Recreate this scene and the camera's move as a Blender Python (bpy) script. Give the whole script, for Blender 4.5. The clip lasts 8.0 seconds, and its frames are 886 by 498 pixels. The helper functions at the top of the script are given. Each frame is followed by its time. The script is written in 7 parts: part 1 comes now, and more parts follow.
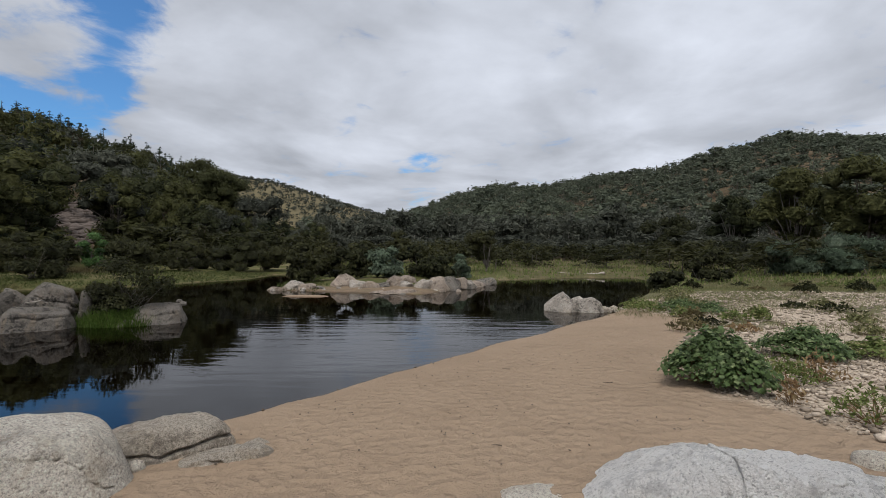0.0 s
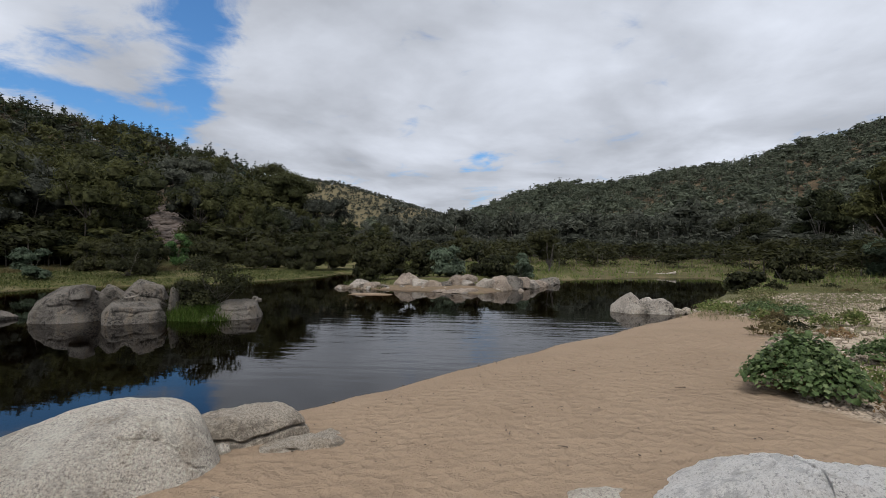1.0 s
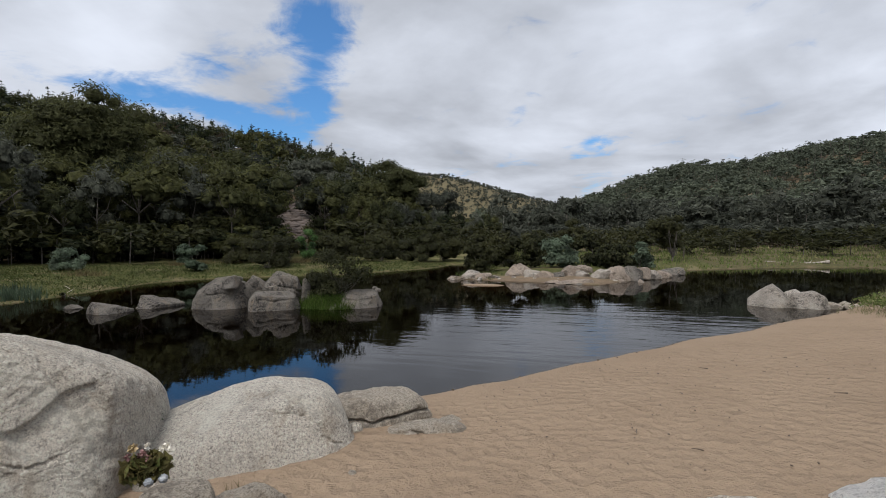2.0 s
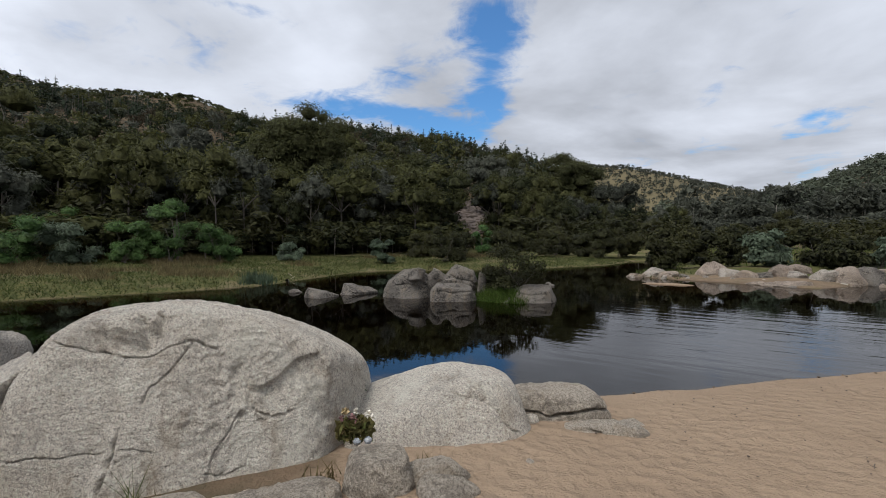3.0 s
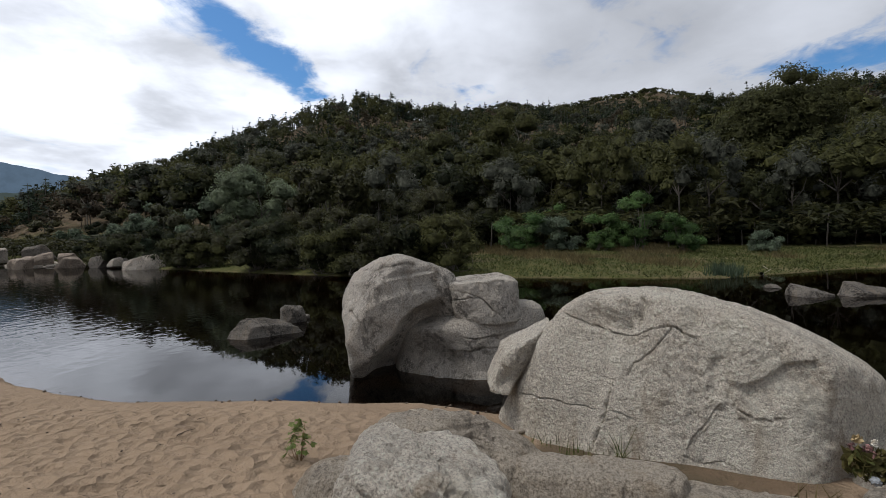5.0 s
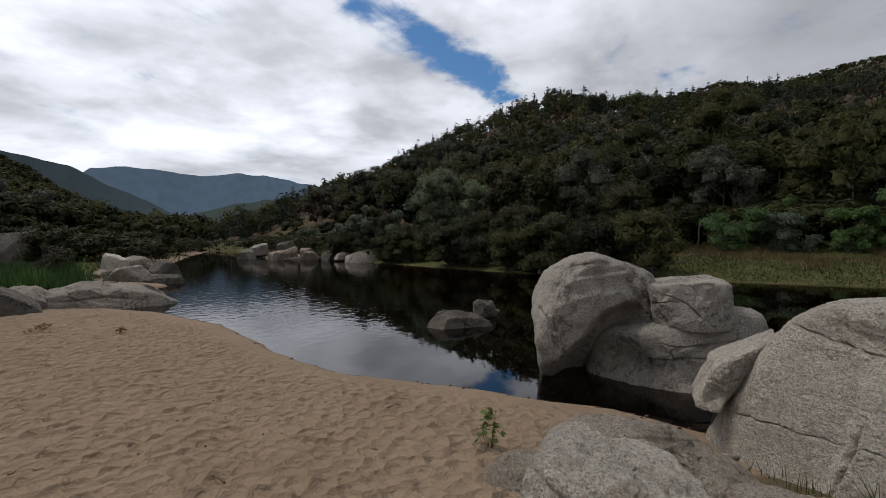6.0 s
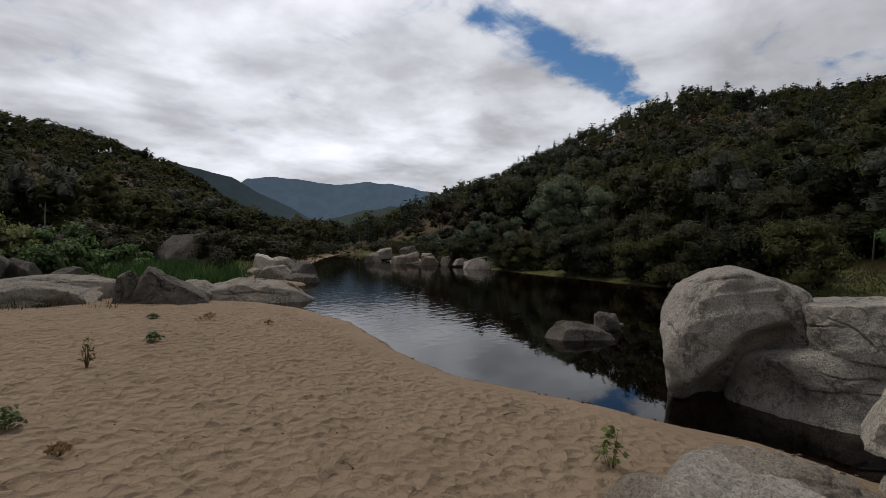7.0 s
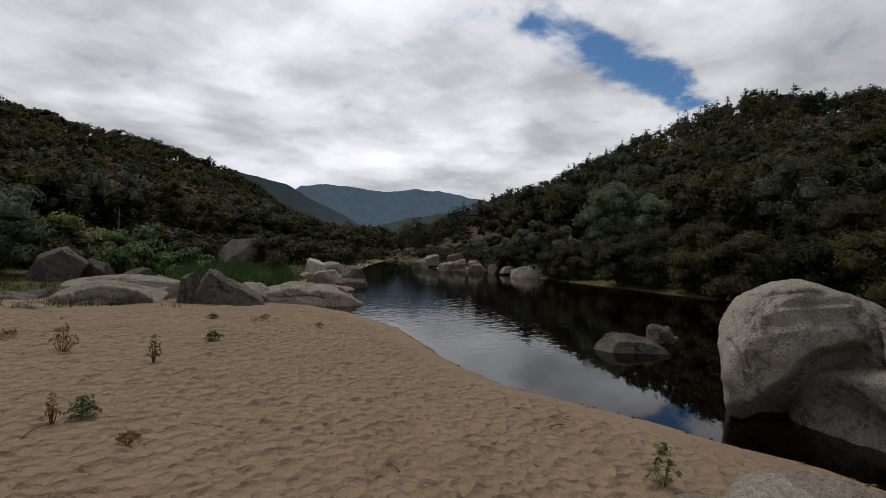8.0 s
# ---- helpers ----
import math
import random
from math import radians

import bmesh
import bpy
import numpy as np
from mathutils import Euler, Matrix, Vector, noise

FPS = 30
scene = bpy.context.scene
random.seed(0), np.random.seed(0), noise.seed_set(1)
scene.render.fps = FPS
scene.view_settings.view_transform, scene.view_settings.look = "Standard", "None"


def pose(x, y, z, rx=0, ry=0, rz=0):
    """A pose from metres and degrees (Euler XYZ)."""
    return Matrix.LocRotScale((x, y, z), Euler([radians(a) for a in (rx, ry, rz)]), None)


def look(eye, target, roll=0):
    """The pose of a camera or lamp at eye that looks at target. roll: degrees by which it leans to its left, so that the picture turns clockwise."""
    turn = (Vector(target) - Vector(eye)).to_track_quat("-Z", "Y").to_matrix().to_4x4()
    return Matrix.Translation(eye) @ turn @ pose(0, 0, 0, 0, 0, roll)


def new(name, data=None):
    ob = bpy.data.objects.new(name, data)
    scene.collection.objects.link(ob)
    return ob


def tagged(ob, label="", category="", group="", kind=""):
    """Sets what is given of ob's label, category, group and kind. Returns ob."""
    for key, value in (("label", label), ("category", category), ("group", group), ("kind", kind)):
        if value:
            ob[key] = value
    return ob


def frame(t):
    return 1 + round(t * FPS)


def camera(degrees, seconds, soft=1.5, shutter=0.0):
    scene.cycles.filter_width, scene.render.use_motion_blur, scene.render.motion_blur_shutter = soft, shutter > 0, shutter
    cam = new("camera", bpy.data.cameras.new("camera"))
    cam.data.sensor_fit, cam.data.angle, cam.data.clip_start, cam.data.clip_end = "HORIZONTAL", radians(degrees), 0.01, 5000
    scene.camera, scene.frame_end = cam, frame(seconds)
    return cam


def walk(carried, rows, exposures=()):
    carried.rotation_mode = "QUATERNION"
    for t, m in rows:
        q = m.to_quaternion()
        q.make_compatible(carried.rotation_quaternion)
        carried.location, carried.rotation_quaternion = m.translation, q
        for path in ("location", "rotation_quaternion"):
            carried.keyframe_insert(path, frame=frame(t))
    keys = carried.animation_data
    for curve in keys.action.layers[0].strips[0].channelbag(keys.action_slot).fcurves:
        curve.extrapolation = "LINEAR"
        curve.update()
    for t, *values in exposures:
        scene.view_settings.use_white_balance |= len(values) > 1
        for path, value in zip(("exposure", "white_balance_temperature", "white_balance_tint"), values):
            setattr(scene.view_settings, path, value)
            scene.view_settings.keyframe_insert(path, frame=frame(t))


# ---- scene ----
# ---- camera and walk ----
cam = camera(84.54, 8.0, soft=0.6)
EYE = 2.0
ROWS = [
    (0.0, -0.000, -0.000, -0.000, -0.00, 0.51, -0.43),
    (0.5, -0.014, -0.026, 0.002, 2.71, 0.39, -0.45),
    (1.0, -0.026, -0.051, 0.002, 7.20, 0.36, -0.37),
    (1.2, -0.041, -0.055, 0.004, 9.33, 0.28, -0.27),
    (2.3, -0.103, -0.119, 0.010, 25.21, -0.90, 0.41),
    (2.5, -0.100, -0.135, 0.008, 29.18, -0.72, 0.06),
    (3.0, -0.100, -0.195, 0.005, 40.06, -1.07, 0.46),
    (3.5, -0.092, -0.252, 0.012, 51.71, -1.24, 0.65),
    (4.0, -0.078, -0.306, 0.017, 64.02, -1.31, 0.91),
    (4.5, -0.060, -0.343, 0.019, 76.85, -1.44, 1.34),
    (5.0, -0.029, -0.374, 0.023, 90.71, -1.60, 1.19),
    (5.2, -0.015, -0.377, 0.025, 95.72, -1.58, 1.34),
    (6.3, 0.005, -0.386, 0.003, 117.88, -1.18, 0.62),
    (6.5, 0.022, -0.383, 0.011, 120.93, -1.00, 0.35),
    (7.0, 0.051, -0.385, 0.016, 126.48, -0.44, -0.15),
    (7.5, 0.067, -0.380, 0.017, 129.59, -0.01, -0.71),
    (8.0, 0.081, -0.373, 0.016, 132.00, 0.36, -1.01),
]
EXPOSURES = [(0.0, -0.25, 6420, 10), (1.0, -0.22, 6420, 10), (2.5, -0.15, 6400, 10), (3.5, -0.17, 6400, 10), (4.5, -0.28, 6450, 10), (5.2, -0.58, 6500, 10), (6.3, -1.02, 6650, 11), (7.0, -1.12, 6750, 11), (8.0, -1.12, 6850, 11)]
walk(cam, [(t, pose(x, y, EYE + z, 90 + pitch, roll, yaw)) for t, x, y, z, yaw, pitch, roll in ROWS], EXPOSURES)

# ---- sky and sun ----
SUN_AZ, SUN_EL = 172.0, 62.0          # azimuth counted from +Y towards -X
sun = new("sun", bpy.data.lights.new("sun", "SUN"))
sun.data.energy, sun.data.angle, sun.data.color = 2.8, radians(15), (1.0, 0.95, 0.88)
sa, se = radians(SUN_AZ), radians(SUN_EL)
SUN_DIR = Vector((-math.sin(sa) * math.cos(se), math.cos(sa) * math.cos(se), math.sin(se)))
sun.matrix_world = look(SUN_DIR * 50, (0, 0, 0))


class Nodes:
    """Short-hand for building a node tree."""

    def __init__(self, tree):
        self.tree, self.links = tree, tree.links

    def add(self, kind, **values):
        n = self.tree.nodes.new(kind)
        for key, v in values.items():
            n.inputs[key.replace("_", " ")].default_value = v
        return n

    def feed(self, socket, v):
        if isinstance(v, (int, float)):
            socket.default_value = v
        elif isinstance(v, (tuple, list)):
            socket.default_value = tuple(v) + ((1.0,) if len(v) == 3 and len(socket.default_value) == 4 else ())
        else:
            self.links.new(v, socket)

    def math(self, op, a, b=0.0, c=None, clamp=False):
        n = self.tree.nodes.new("ShaderNodeMath")
        n.operation, n.use_clamp = op, clamp
        for i, v in enumerate((a, b, c)):
            if v is not None:
                self.feed(n.inputs[i], v)
        return n.outputs[0]

    def span(self, v, a, b, lo=0.0, hi=1.0, smooth=True):
        n = self.tree.nodes.new("ShaderNodeMapRange")
        n.interpolation_type = "SMOOTHSTEP" if smooth else "LINEAR"
        for key, x in (("Value", v), ("From Min", a), ("From Max", b), ("To Min", lo), ("To Max", hi)):
            self.feed(n.inputs[key], x)
        return n.outputs[0]

    def mix(self, f, a, b, blend="MIX"):
        n = self.tree.nodes.new("ShaderNodeMix")
        n.data_type, n.blend_type = "RGBA", blend
        self.feed(n.inputs[0], f), self.feed(n.inputs[6], a), self.feed(n.inputs[7], b)
        return n.outputs[2]

    def noise(self, vector, scale, detail=4.0, rough=0.55, warp=0.0):
        n = self.add("ShaderNodeTexNoise", Scale=scale, Detail=detail, Roughness=rough, Distortion=warp)
        if vector is not None:
            self.links.new(vector, n.inputs["Vector"])
        return n.outputs["Fac"]

    def scaled(self, vector, s, rot=(0, 0, 0)):
        n = self.tree.nodes.new("ShaderNodeMapping")
        n.inputs["Scale"].default_value, n.inputs["Rotation"].default_value = s, rot
        self.links.new(vector, n.inputs["Vector"])
        return n.outputs[0]


# openings in the cloud: azimuth, elevation, half widths, tilt, strength
GAPS = [
    (33, 22, 3.6, 4.5, 0.0, 1.0), (34.5, 16, 2.6, 3.0, 0.0, 0.8), (41, 13.4, 9, 2.2, 0.12, 1.05), (53, 15.3, 6.5, 1.7, 0.03, 0.9), (44, 18.3, 5, 1.2, -0.1, 0.6), (37, 23, 3.5, 2.0, 0.0, 0.6),
    (55, 22, 3.5, 1.6, -0.3, 0.6), (61, 23.8, 6, 1.2, 0.0, 0.65), (72.8, 25.5, 3.5, 1.5, 0.0, 0.6), (62.5, 15.2, 3, 1.2, 0.1, 0.55), (86.3, 16.5, 3, 1.1, 0.0, 0.6), (105.9, 15.6, 1.6, 0.9, 0.5, 0.5),
    (106.5, 17.0, 3.2, 2.0, 0.5, 0.85), (111.5, 20.2, 3.2, 2.7, 0.55, 0.82), (116.5, 23.4, 3.8, 3.0, 0.5, 0.85), (122.5, 25.6, 4.5, 2.2, 0.2, 0.72), (128.3, 19.6, 1.8, 0.8, 0.0, 0.4),
    (3.0, 10.3, 2.7, 0.9, 0.05, 0.66), (10.5, 15, 1.6, 1.8, -0.6, 0.34),
]
world = bpy.data.worlds.new("sky")
scene.world = world
world.use_nodes = True
world.node_tree.nodes.clear()
W = Nodes(world.node_tree)
wdir = W.add("ShaderNodeTexCoord").outputs["Generated"]
wsep = W.add("ShaderNodeSeparateXYZ")
W.links.new(wdir, wsep.inputs[0])
wx, wy, wz = wsep.outputs
az = W.math("MULTIPLY", W.math("ARCTAN2", W.math("MULTIPLY", wx, -1.0), wy), 180 / math.pi)
el = W.math("MULTIPLY", W.math("ARCSINE", wz), 180 / math.pi)
lift = W.math("ADD", W.math("MAXIMUM", wz, 0.0), 0.16)
flat = W.add("ShaderNodeCombineXYZ")
W.links.new(W.math("DIVIDE", wx, lift), flat.inputs[0])
W.links.new(W.math("DIVIDE", wy, lift), flat.inputs[1])
flatv = flat.outputs[0]
puffs = W.noise(flatv, 1.5, 9.0, 0.52, 0.25)
wisps = W.noise(flatv, 0.75, 7.0, 0.5, 0.5)
warp_a = W.math("MULTIPLY", W.math("SUBTRACT", W.noise(flatv, 2.6, 8.0, 0.6), 0.5), 11.0)
warp_e = W.math("MULTIPLY", W.math("SUBTRACT", W.noise(flatv, 3.1, 8.0, 0.6), 0.5), 6.0)
az_w, el_w = W.math("ADD", az, warp_a), W.math("ADD", el, warp_e)
gap = None
for a0, e0, wa, we, tilt, s in GAPS:
    da = W.math("SUBTRACT", az_w, a0)
    de = W.math("SUBTRACT", W.math("SUBTRACT", el_w, e0), W.math("MULTIPLY", da, tilt))
    d2 = W.math("ADD", W.math("POWER", W.math("ABSOLUTE", W.math("DIVIDE", da, wa)), 2.0), W.math("POWER", W.math("ABSOLUTE", W.math("DIVIDE", de, we)), 2.0))
    g = W.math("MULTIPLY", W.math("EXPONENT", W.math("MULTIPLY", d2, -1.0)), s)
    gap = g if gap is None else W.math("ADD", gap, g)
shreds = W.noise(flatv, 4.2, 8.0, 0.62, 0.6)
ragged = W.math("ADD", W.math("MULTIPLY", W.math("SUBTRACT", puffs, 0.5), 1.35), W.math("MULTIPLY", W.math("SUBTRACT", shreds, 0.5), 1.05))
cover = W.math("SUBTRACT", W.math("ADD", ragged, 0.80), W.math("MULTIPLY", W.math("MINIMUM", gap, 1.1), 0.56))
cloud = W.span(cover, 0.20, 0.66)
nishita = W.tree.nodes.new("ShaderNodeTexSky")
nishita.sky_type, nishita.sun_disc, nishita.sun_elevation, nishita.sun_rotation = "NISHITA", False, se, radians(-SUN_AZ)
blue = W.mix(1.0, nishita.outputs[0], (0.076, 0.128, 0.172, 1), "MULTIPLY")
shade = W.math("ADD", W.math("MULTIPLY", W.span(wisps, 0.32, 0.68), 0.34), W.span(puffs, 0.35, 0.75, 0.05, 0.24))
near_sun = W.span(W.math("ABSOLUTE", W.math("SUBTRACT", az, 138.0)), 30.0, 64.0, 2.45, 1.0)
fine = W.noise(flatv, 2.8, 6.0, 0.55, 0.2)
shade = W.math("ADD", shade, W.math("MULTIPLY", W.math("SUBTRACT", W.span(fine, 0.3, 0.7), 0.5), W.span(az, 60.0, 110.0, 0.05, 0.24)))
overhead = W.math("MULTIPLY", W.span(el, 28.0, 75.0, 1.0, 1.7), W.span(az, 12.0, -45.0, 1.0, 1.3))
low = W.math("SUBTRACT", 1.0, W.math("MULTIPLY", W.span(az, 100.0, 128.0), W.span(el, 14.0, 5.0, 0.0, 0.15)))
value = W.math("MULTIPLY", W.math("MULTIPLY", W.math("MULTIPLY", W.math("ADD", shade, 0.44), near_sun), overhead), low)
tint = W.add("ShaderNodeVectorMath")
tint.operation = "SCALE"
tint.inputs[0].default_value = (0.895, 0.945, 1.05)
W.links.new(value, tint.inputs["Scale"])
white = tint.outputs[0]
out = W.add("ShaderNodeOutputWorld")
bg = W.add("ShaderNodeBackground", Strength=1.0)
W.links.new(W.mix(cloud, blue, white), bg.inputs[0])
W.links.new(bg.outputs[0], out.inputs[0])


# ---- materials ----
def material(name):
    m = bpy.data.materials.new(name)
    m.use_nodes = True
    n = Nodes(m.node_tree)
    bsdf = m.node_tree.nodes["Principled BSDF"]
    where = n.add("ShaderNodeNewGeometry").outputs["Position"]
    return m, n, bsdf, where


def relief(n, bsdf, height, strength, distance):
    b = n.add("ShaderNodeBump", Strength=strength, Distance=distance)
    n.links.new(height, b.inputs["Height"])
    n.links.new(b.outputs[0], bsdf.inputs["Normal"])
    return b


def granite(name, pale, dark, lichen=0.35, warm=0.3):
    """Coarse-grained granite: mineral specks, dark weathered crust on upward faces in patches, warm stains."""
    m, n, bsdf, where = material(name)
    fine = n.noise(where, 82.0, 3.0, 0.72)
    speck = n.noise(where, 44.0, 3.0, 0.72)
    blotch = n.noise(where, 1.9, 7.0, 0.65, 0.5)
    crust = n.noise(where, 13.0, 8.0, 0.75, 0.3)
    stain = n.noise(n.scaled(where, (1.6, 1.6, 0.35)), 2.6, 6.0, 0.62, 0.8)
    c = n.mix(n.span(fine, 0.33, 0.58, 0.0, 1.0), dark, pale)
    c = n.mix(n.span(speck, 0.54, 0.62, 0.0, 0.8), c, (min(pale[0] * 1.22, 0.88), min(pale[1] * 1.22, 0.86), min(pale[2] * 1.2, 0.83)))
    c = n.mix(n.span(speck, 0.44, 0.36, 0.0, 0.7), c, (dark[0] * 0.55, dark[1] * 0.55, dark[2] * 0.55))
    c = n.mix(n.span(stain, 0.50, 0.72, 0.0, warm), c, (0.34, 0.245, 0.150))
    tone = n.noise(n.scaled(where, (1.0, 1.0, 0.7)), 1.1, 6.0, 0.6, 0.6)
    c = n.mix(n.span(tone, 0.50, 0.30, 0.0, 0.55), c, (dark[0] * 0.85, dark[1] * 0.85, dark[2] * 0.86))
    c = n.mix(n.span(tone, 0.54, 0.72, 0.0, 0.5), c, (min(pale[0] * 1.18, 0.86), min(pale[1] * 1.17, 0.83), min(pale[2] * 1.16, 0.79)))
    dirty = n.math("MULTIPLY", n.span(blotch, 0.46, 0.60), n.span(crust, 0.47, 0.55))
    c = n.mix(n.math("MULTIPLY", dirty, lichen), c, (dark[0] * 0.42, dark[1] * 0.42, dark[2] * 0.43))
    n.links.new(c, bsdf.inputs["Base Color"])
    bsdf.inputs["Roughness"].default_value = 0.9
    bsdf.inputs["Specular IOR Level"].default_value = 0.2
    pits = n.math("ADD", n.math("ADD", n.math("MULTIPLY", n.noise(where, 19.0, 9.0, 0.8), 1.0), n.math("MULTIPLY", n.noise(where, 6.0, 6.0, 0.7), 0.6)), n.math("MULTIPLY", speck, 0.45))
    relief(n, bsdf, pits, 1.0, 0.12)
    return m


GRANITE = granite("pale_granite", (0.80, 0.720, 0.61), (0.45, 0.393, 0.325), 0.34, 0.5)
GRANITE_WHITE = granite("whitish_granite", (0.90, 0.87, 0.82), (0.66, 0.63, 0.585), 0.4, 0.12)
GRANITE_GREY = granite("grey_granite", (0.60, 0.545, 0.475), (0.28, 0.25, 0.213), 0.75, 0.35)
GRANITE_MID = granite("river_granite", (0.225, 0.200, 0.170), (0.075, 0.067, 0.057), 0.85, 0.35)
GRANITE_WARM = granite("sandy_granite", (0.53, 0.46, 0.372), (0.27, 0.228, 0.178), 0.5, 0.45)
GRANITE_SLAB = granite("shelf_granite", (0.44, 0.39, 0.33), (0.19, 0.165, 0.137), 0.8, 0.35)
GRANITE_PINK = granite("island_granite", (0.36, 0.295, 0.235), (0.15, 0.117, 0.091), 0.7, 0.4)
GRANITE_DARK = granite("weathered_granite", (0.165, 0.15, 0.13), (0.065, 0.06, 0.053), 0.7, 0.25)


def ground_material():
    """Sand, gravel, turf and leaf litter, told apart by the weights that the sheet carries, and silt blackened with
    depth for dark water.
    """
    m, n, bsdf, where = material("ground")
    wts = n.tree.nodes.new("ShaderNodeVertexColor")
    wts.layer_name = "cover"
    sep = n.add("ShaderNodeSeparateColor")
    n.links.new(wts.outputs[0], sep.inputs[0])
    gravel, turf, litter = sep.outputs
    z = n.add("ShaderNodeSeparateXYZ")
    n.links.new(where, z.inputs[0])
    grain = n.noise(where, 160.0, 2.0, 0.7)
    patch = n.noise(where, 0.9, 5.0, 0.55, 0.3)
    mid = n.noise(where, 9.0, 5.0, 0.6)
    sand = n.mix(grain, (0.186, 0.131, 0.087), (0.335, 0.250, 0.171))
    sand = n.mix(n.span(patch, 0.4, 0.72, 0.0, 0.45), sand, (0.205, 0.146, 0.098))
    sand = n.mix(n.span(mid, 0.6, 0.75, 0.0, 0.25), sand, (0.23, 0.168, 0.115))
    wet = n.span(n.math("ADD", z.outputs[2], n.math("MULTIPLY", mid, 0.03)), 0.02, 0.075, 1.0, 0.0)
    sand = n.mix(n.math("MULTIPLY", wet, 0.72), sand, (0.115, 0.075, 0.045))
    stones = n.add("ShaderNodeTexVoronoi", Scale=7.5)
    stones.feature = "F1"
    n.links.new(where, stones.inputs["Vector"])
    pebble = n.mix(n.span(n.noise(where, 30.0, 3.0), 0.35, 0.65), (0.27, 0.212, 0.152), (0.45, 0.375, 0.288))
    c = n.mix(gravel, sand, pebble)
    grass = n.mix(n.span(n.noise(where, 3.5, 6.0, 0.7), 0.35, 0.65), (0.040, 0.050, 0.014), (0.092, 0.085, 0.030))
    grass = n.mix(n.span(patch, 0.52, 0.7, 0.0, 0.7), grass, (0.110, 0.092, 0.042))
    c = n.mix(turf, c, grass)
    duff = n.mix(n.span(n.noise(where, 1.2, 7.0, 0.7), 0.35, 0.65), (0.045, 0.040, 0.022), (0.12, 0.082, 0.052))
    c = n.mix(litter, c, duff)
    # Silt blackened with depth; the dark of deep water is put into its colour.
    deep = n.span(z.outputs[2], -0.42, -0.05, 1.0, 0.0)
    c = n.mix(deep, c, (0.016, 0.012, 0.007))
    n.links.new(c, bsdf.inputs["Base Color"])
    rough = n.span(n.math("MULTIPLY", wet, n.math("SUBTRACT", 1.0, turf)), 0.0, 1.0, 0.97, 0.7)
    n.links.new(rough, bsdf.inputs["Roughness"])
    bsdf.inputs["Specular IOR Level"].default_value = 0.1
    warped = n.add("ShaderNodeVectorMath")
    warped.operation = "ADD"
    bend = n.add("ShaderNodeTexNoise", Scale=3.0, Detail=3.0)
    n.links.new(where, bend.inputs["Vector"])
    shrink = n.add("ShaderNodeVectorMath")
    shrink.operation = "SCALE"
    shrink.inputs["Scale"].default_value = 0.12
    n.links.new(bend.outputs["Color"], shrink.inputs[0])
    n.links.new(where, warped.inputs[0])
    n.links.new(shrink.outputs[0], warped.inputs[1])
    pocks = n.add("ShaderNodeTexVoronoi", Scale=6.8)
    pocks.feature = "F1"
    n.links.new(warped.outputs[0], pocks.inputs["Vector"])
    ripple = n.math("ADD", n.math("MULTIPLY", mid, 0.6), n.math("MULTIPLY", n.noise(where, 45.0, 3.0, 0.6), 0.25))
    loose = n.math("MULTIPLY", n.math("SUBTRACT", 1.0, n.math("MAXIMUM", gravel, n.math("MAXIMUM", turf, litter))), n.span(z.outputs[2], 0.05, 0.16))
    ripple = n.math("ADD", n.math("MULTIPLY", ripple, 1.5), n.math("MULTIPLY", n.math("MULTIPLY", pocks.outputs["Distance"], loose), n.span(z.outputs[1], 2.0, -3.0, 0.75, 1.7)))
    relief(n, bsdf, ripple, 1.0, 0.085)
    return m


def foliage(name, colours, spread=0.35, rough=0.75, scale=0.25):
    m, n, bsdf, where = material(name)
    isl = n.add("ShaderNodeNewGeometry").outputs["Random Per Island"]
    own = n.tree.nodes.new("ShaderNodeAttribute")
    own.attribute_name = "tint"
    big = n.math("ADD", n.math("MULTIPLY", n.noise(where, scale, 3.0, 0.5), 0.30), n.math("MULTIPLY", own.outputs["Fac"], 0.70))
    a, b, c3 = colours
    col = n.mix(n.span(big, 0.25, 0.75, 0.0, 1.0, False), a, b)
    col = n.mix(n.span(isl, 1.0 - spread, 1.0, 0.0, 1.0, False), col, c3)
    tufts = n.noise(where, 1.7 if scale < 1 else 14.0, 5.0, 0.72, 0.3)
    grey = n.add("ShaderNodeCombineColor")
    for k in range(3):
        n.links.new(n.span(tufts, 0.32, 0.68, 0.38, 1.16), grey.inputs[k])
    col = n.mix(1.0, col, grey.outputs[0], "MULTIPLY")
    relief(n, bsdf, tufts, 0.55, 0.35 if scale < 1 else 0.01)
    n.links.new(col, bsdf.inputs["Base Color"])
    bsdf.inputs["Roughness"].default_value = rough
    bsdf.inputs["Specular IOR Level"].default_value = 0.12
    glow = n.add("ShaderNodeBsdfTranslucent")
    n.links.new(col, glow.inputs[0])
    thin = n.add("ShaderNodeMixShader", Fac=0.42)
    n.links.new(bsdf.outputs[0], thin.inputs[1])
    n.links.new(glow.outputs[0], thin.inputs[2])
    n.links.new(thin.outputs[0], n.tree.nodes["Material Output"].inputs[0])
    return m


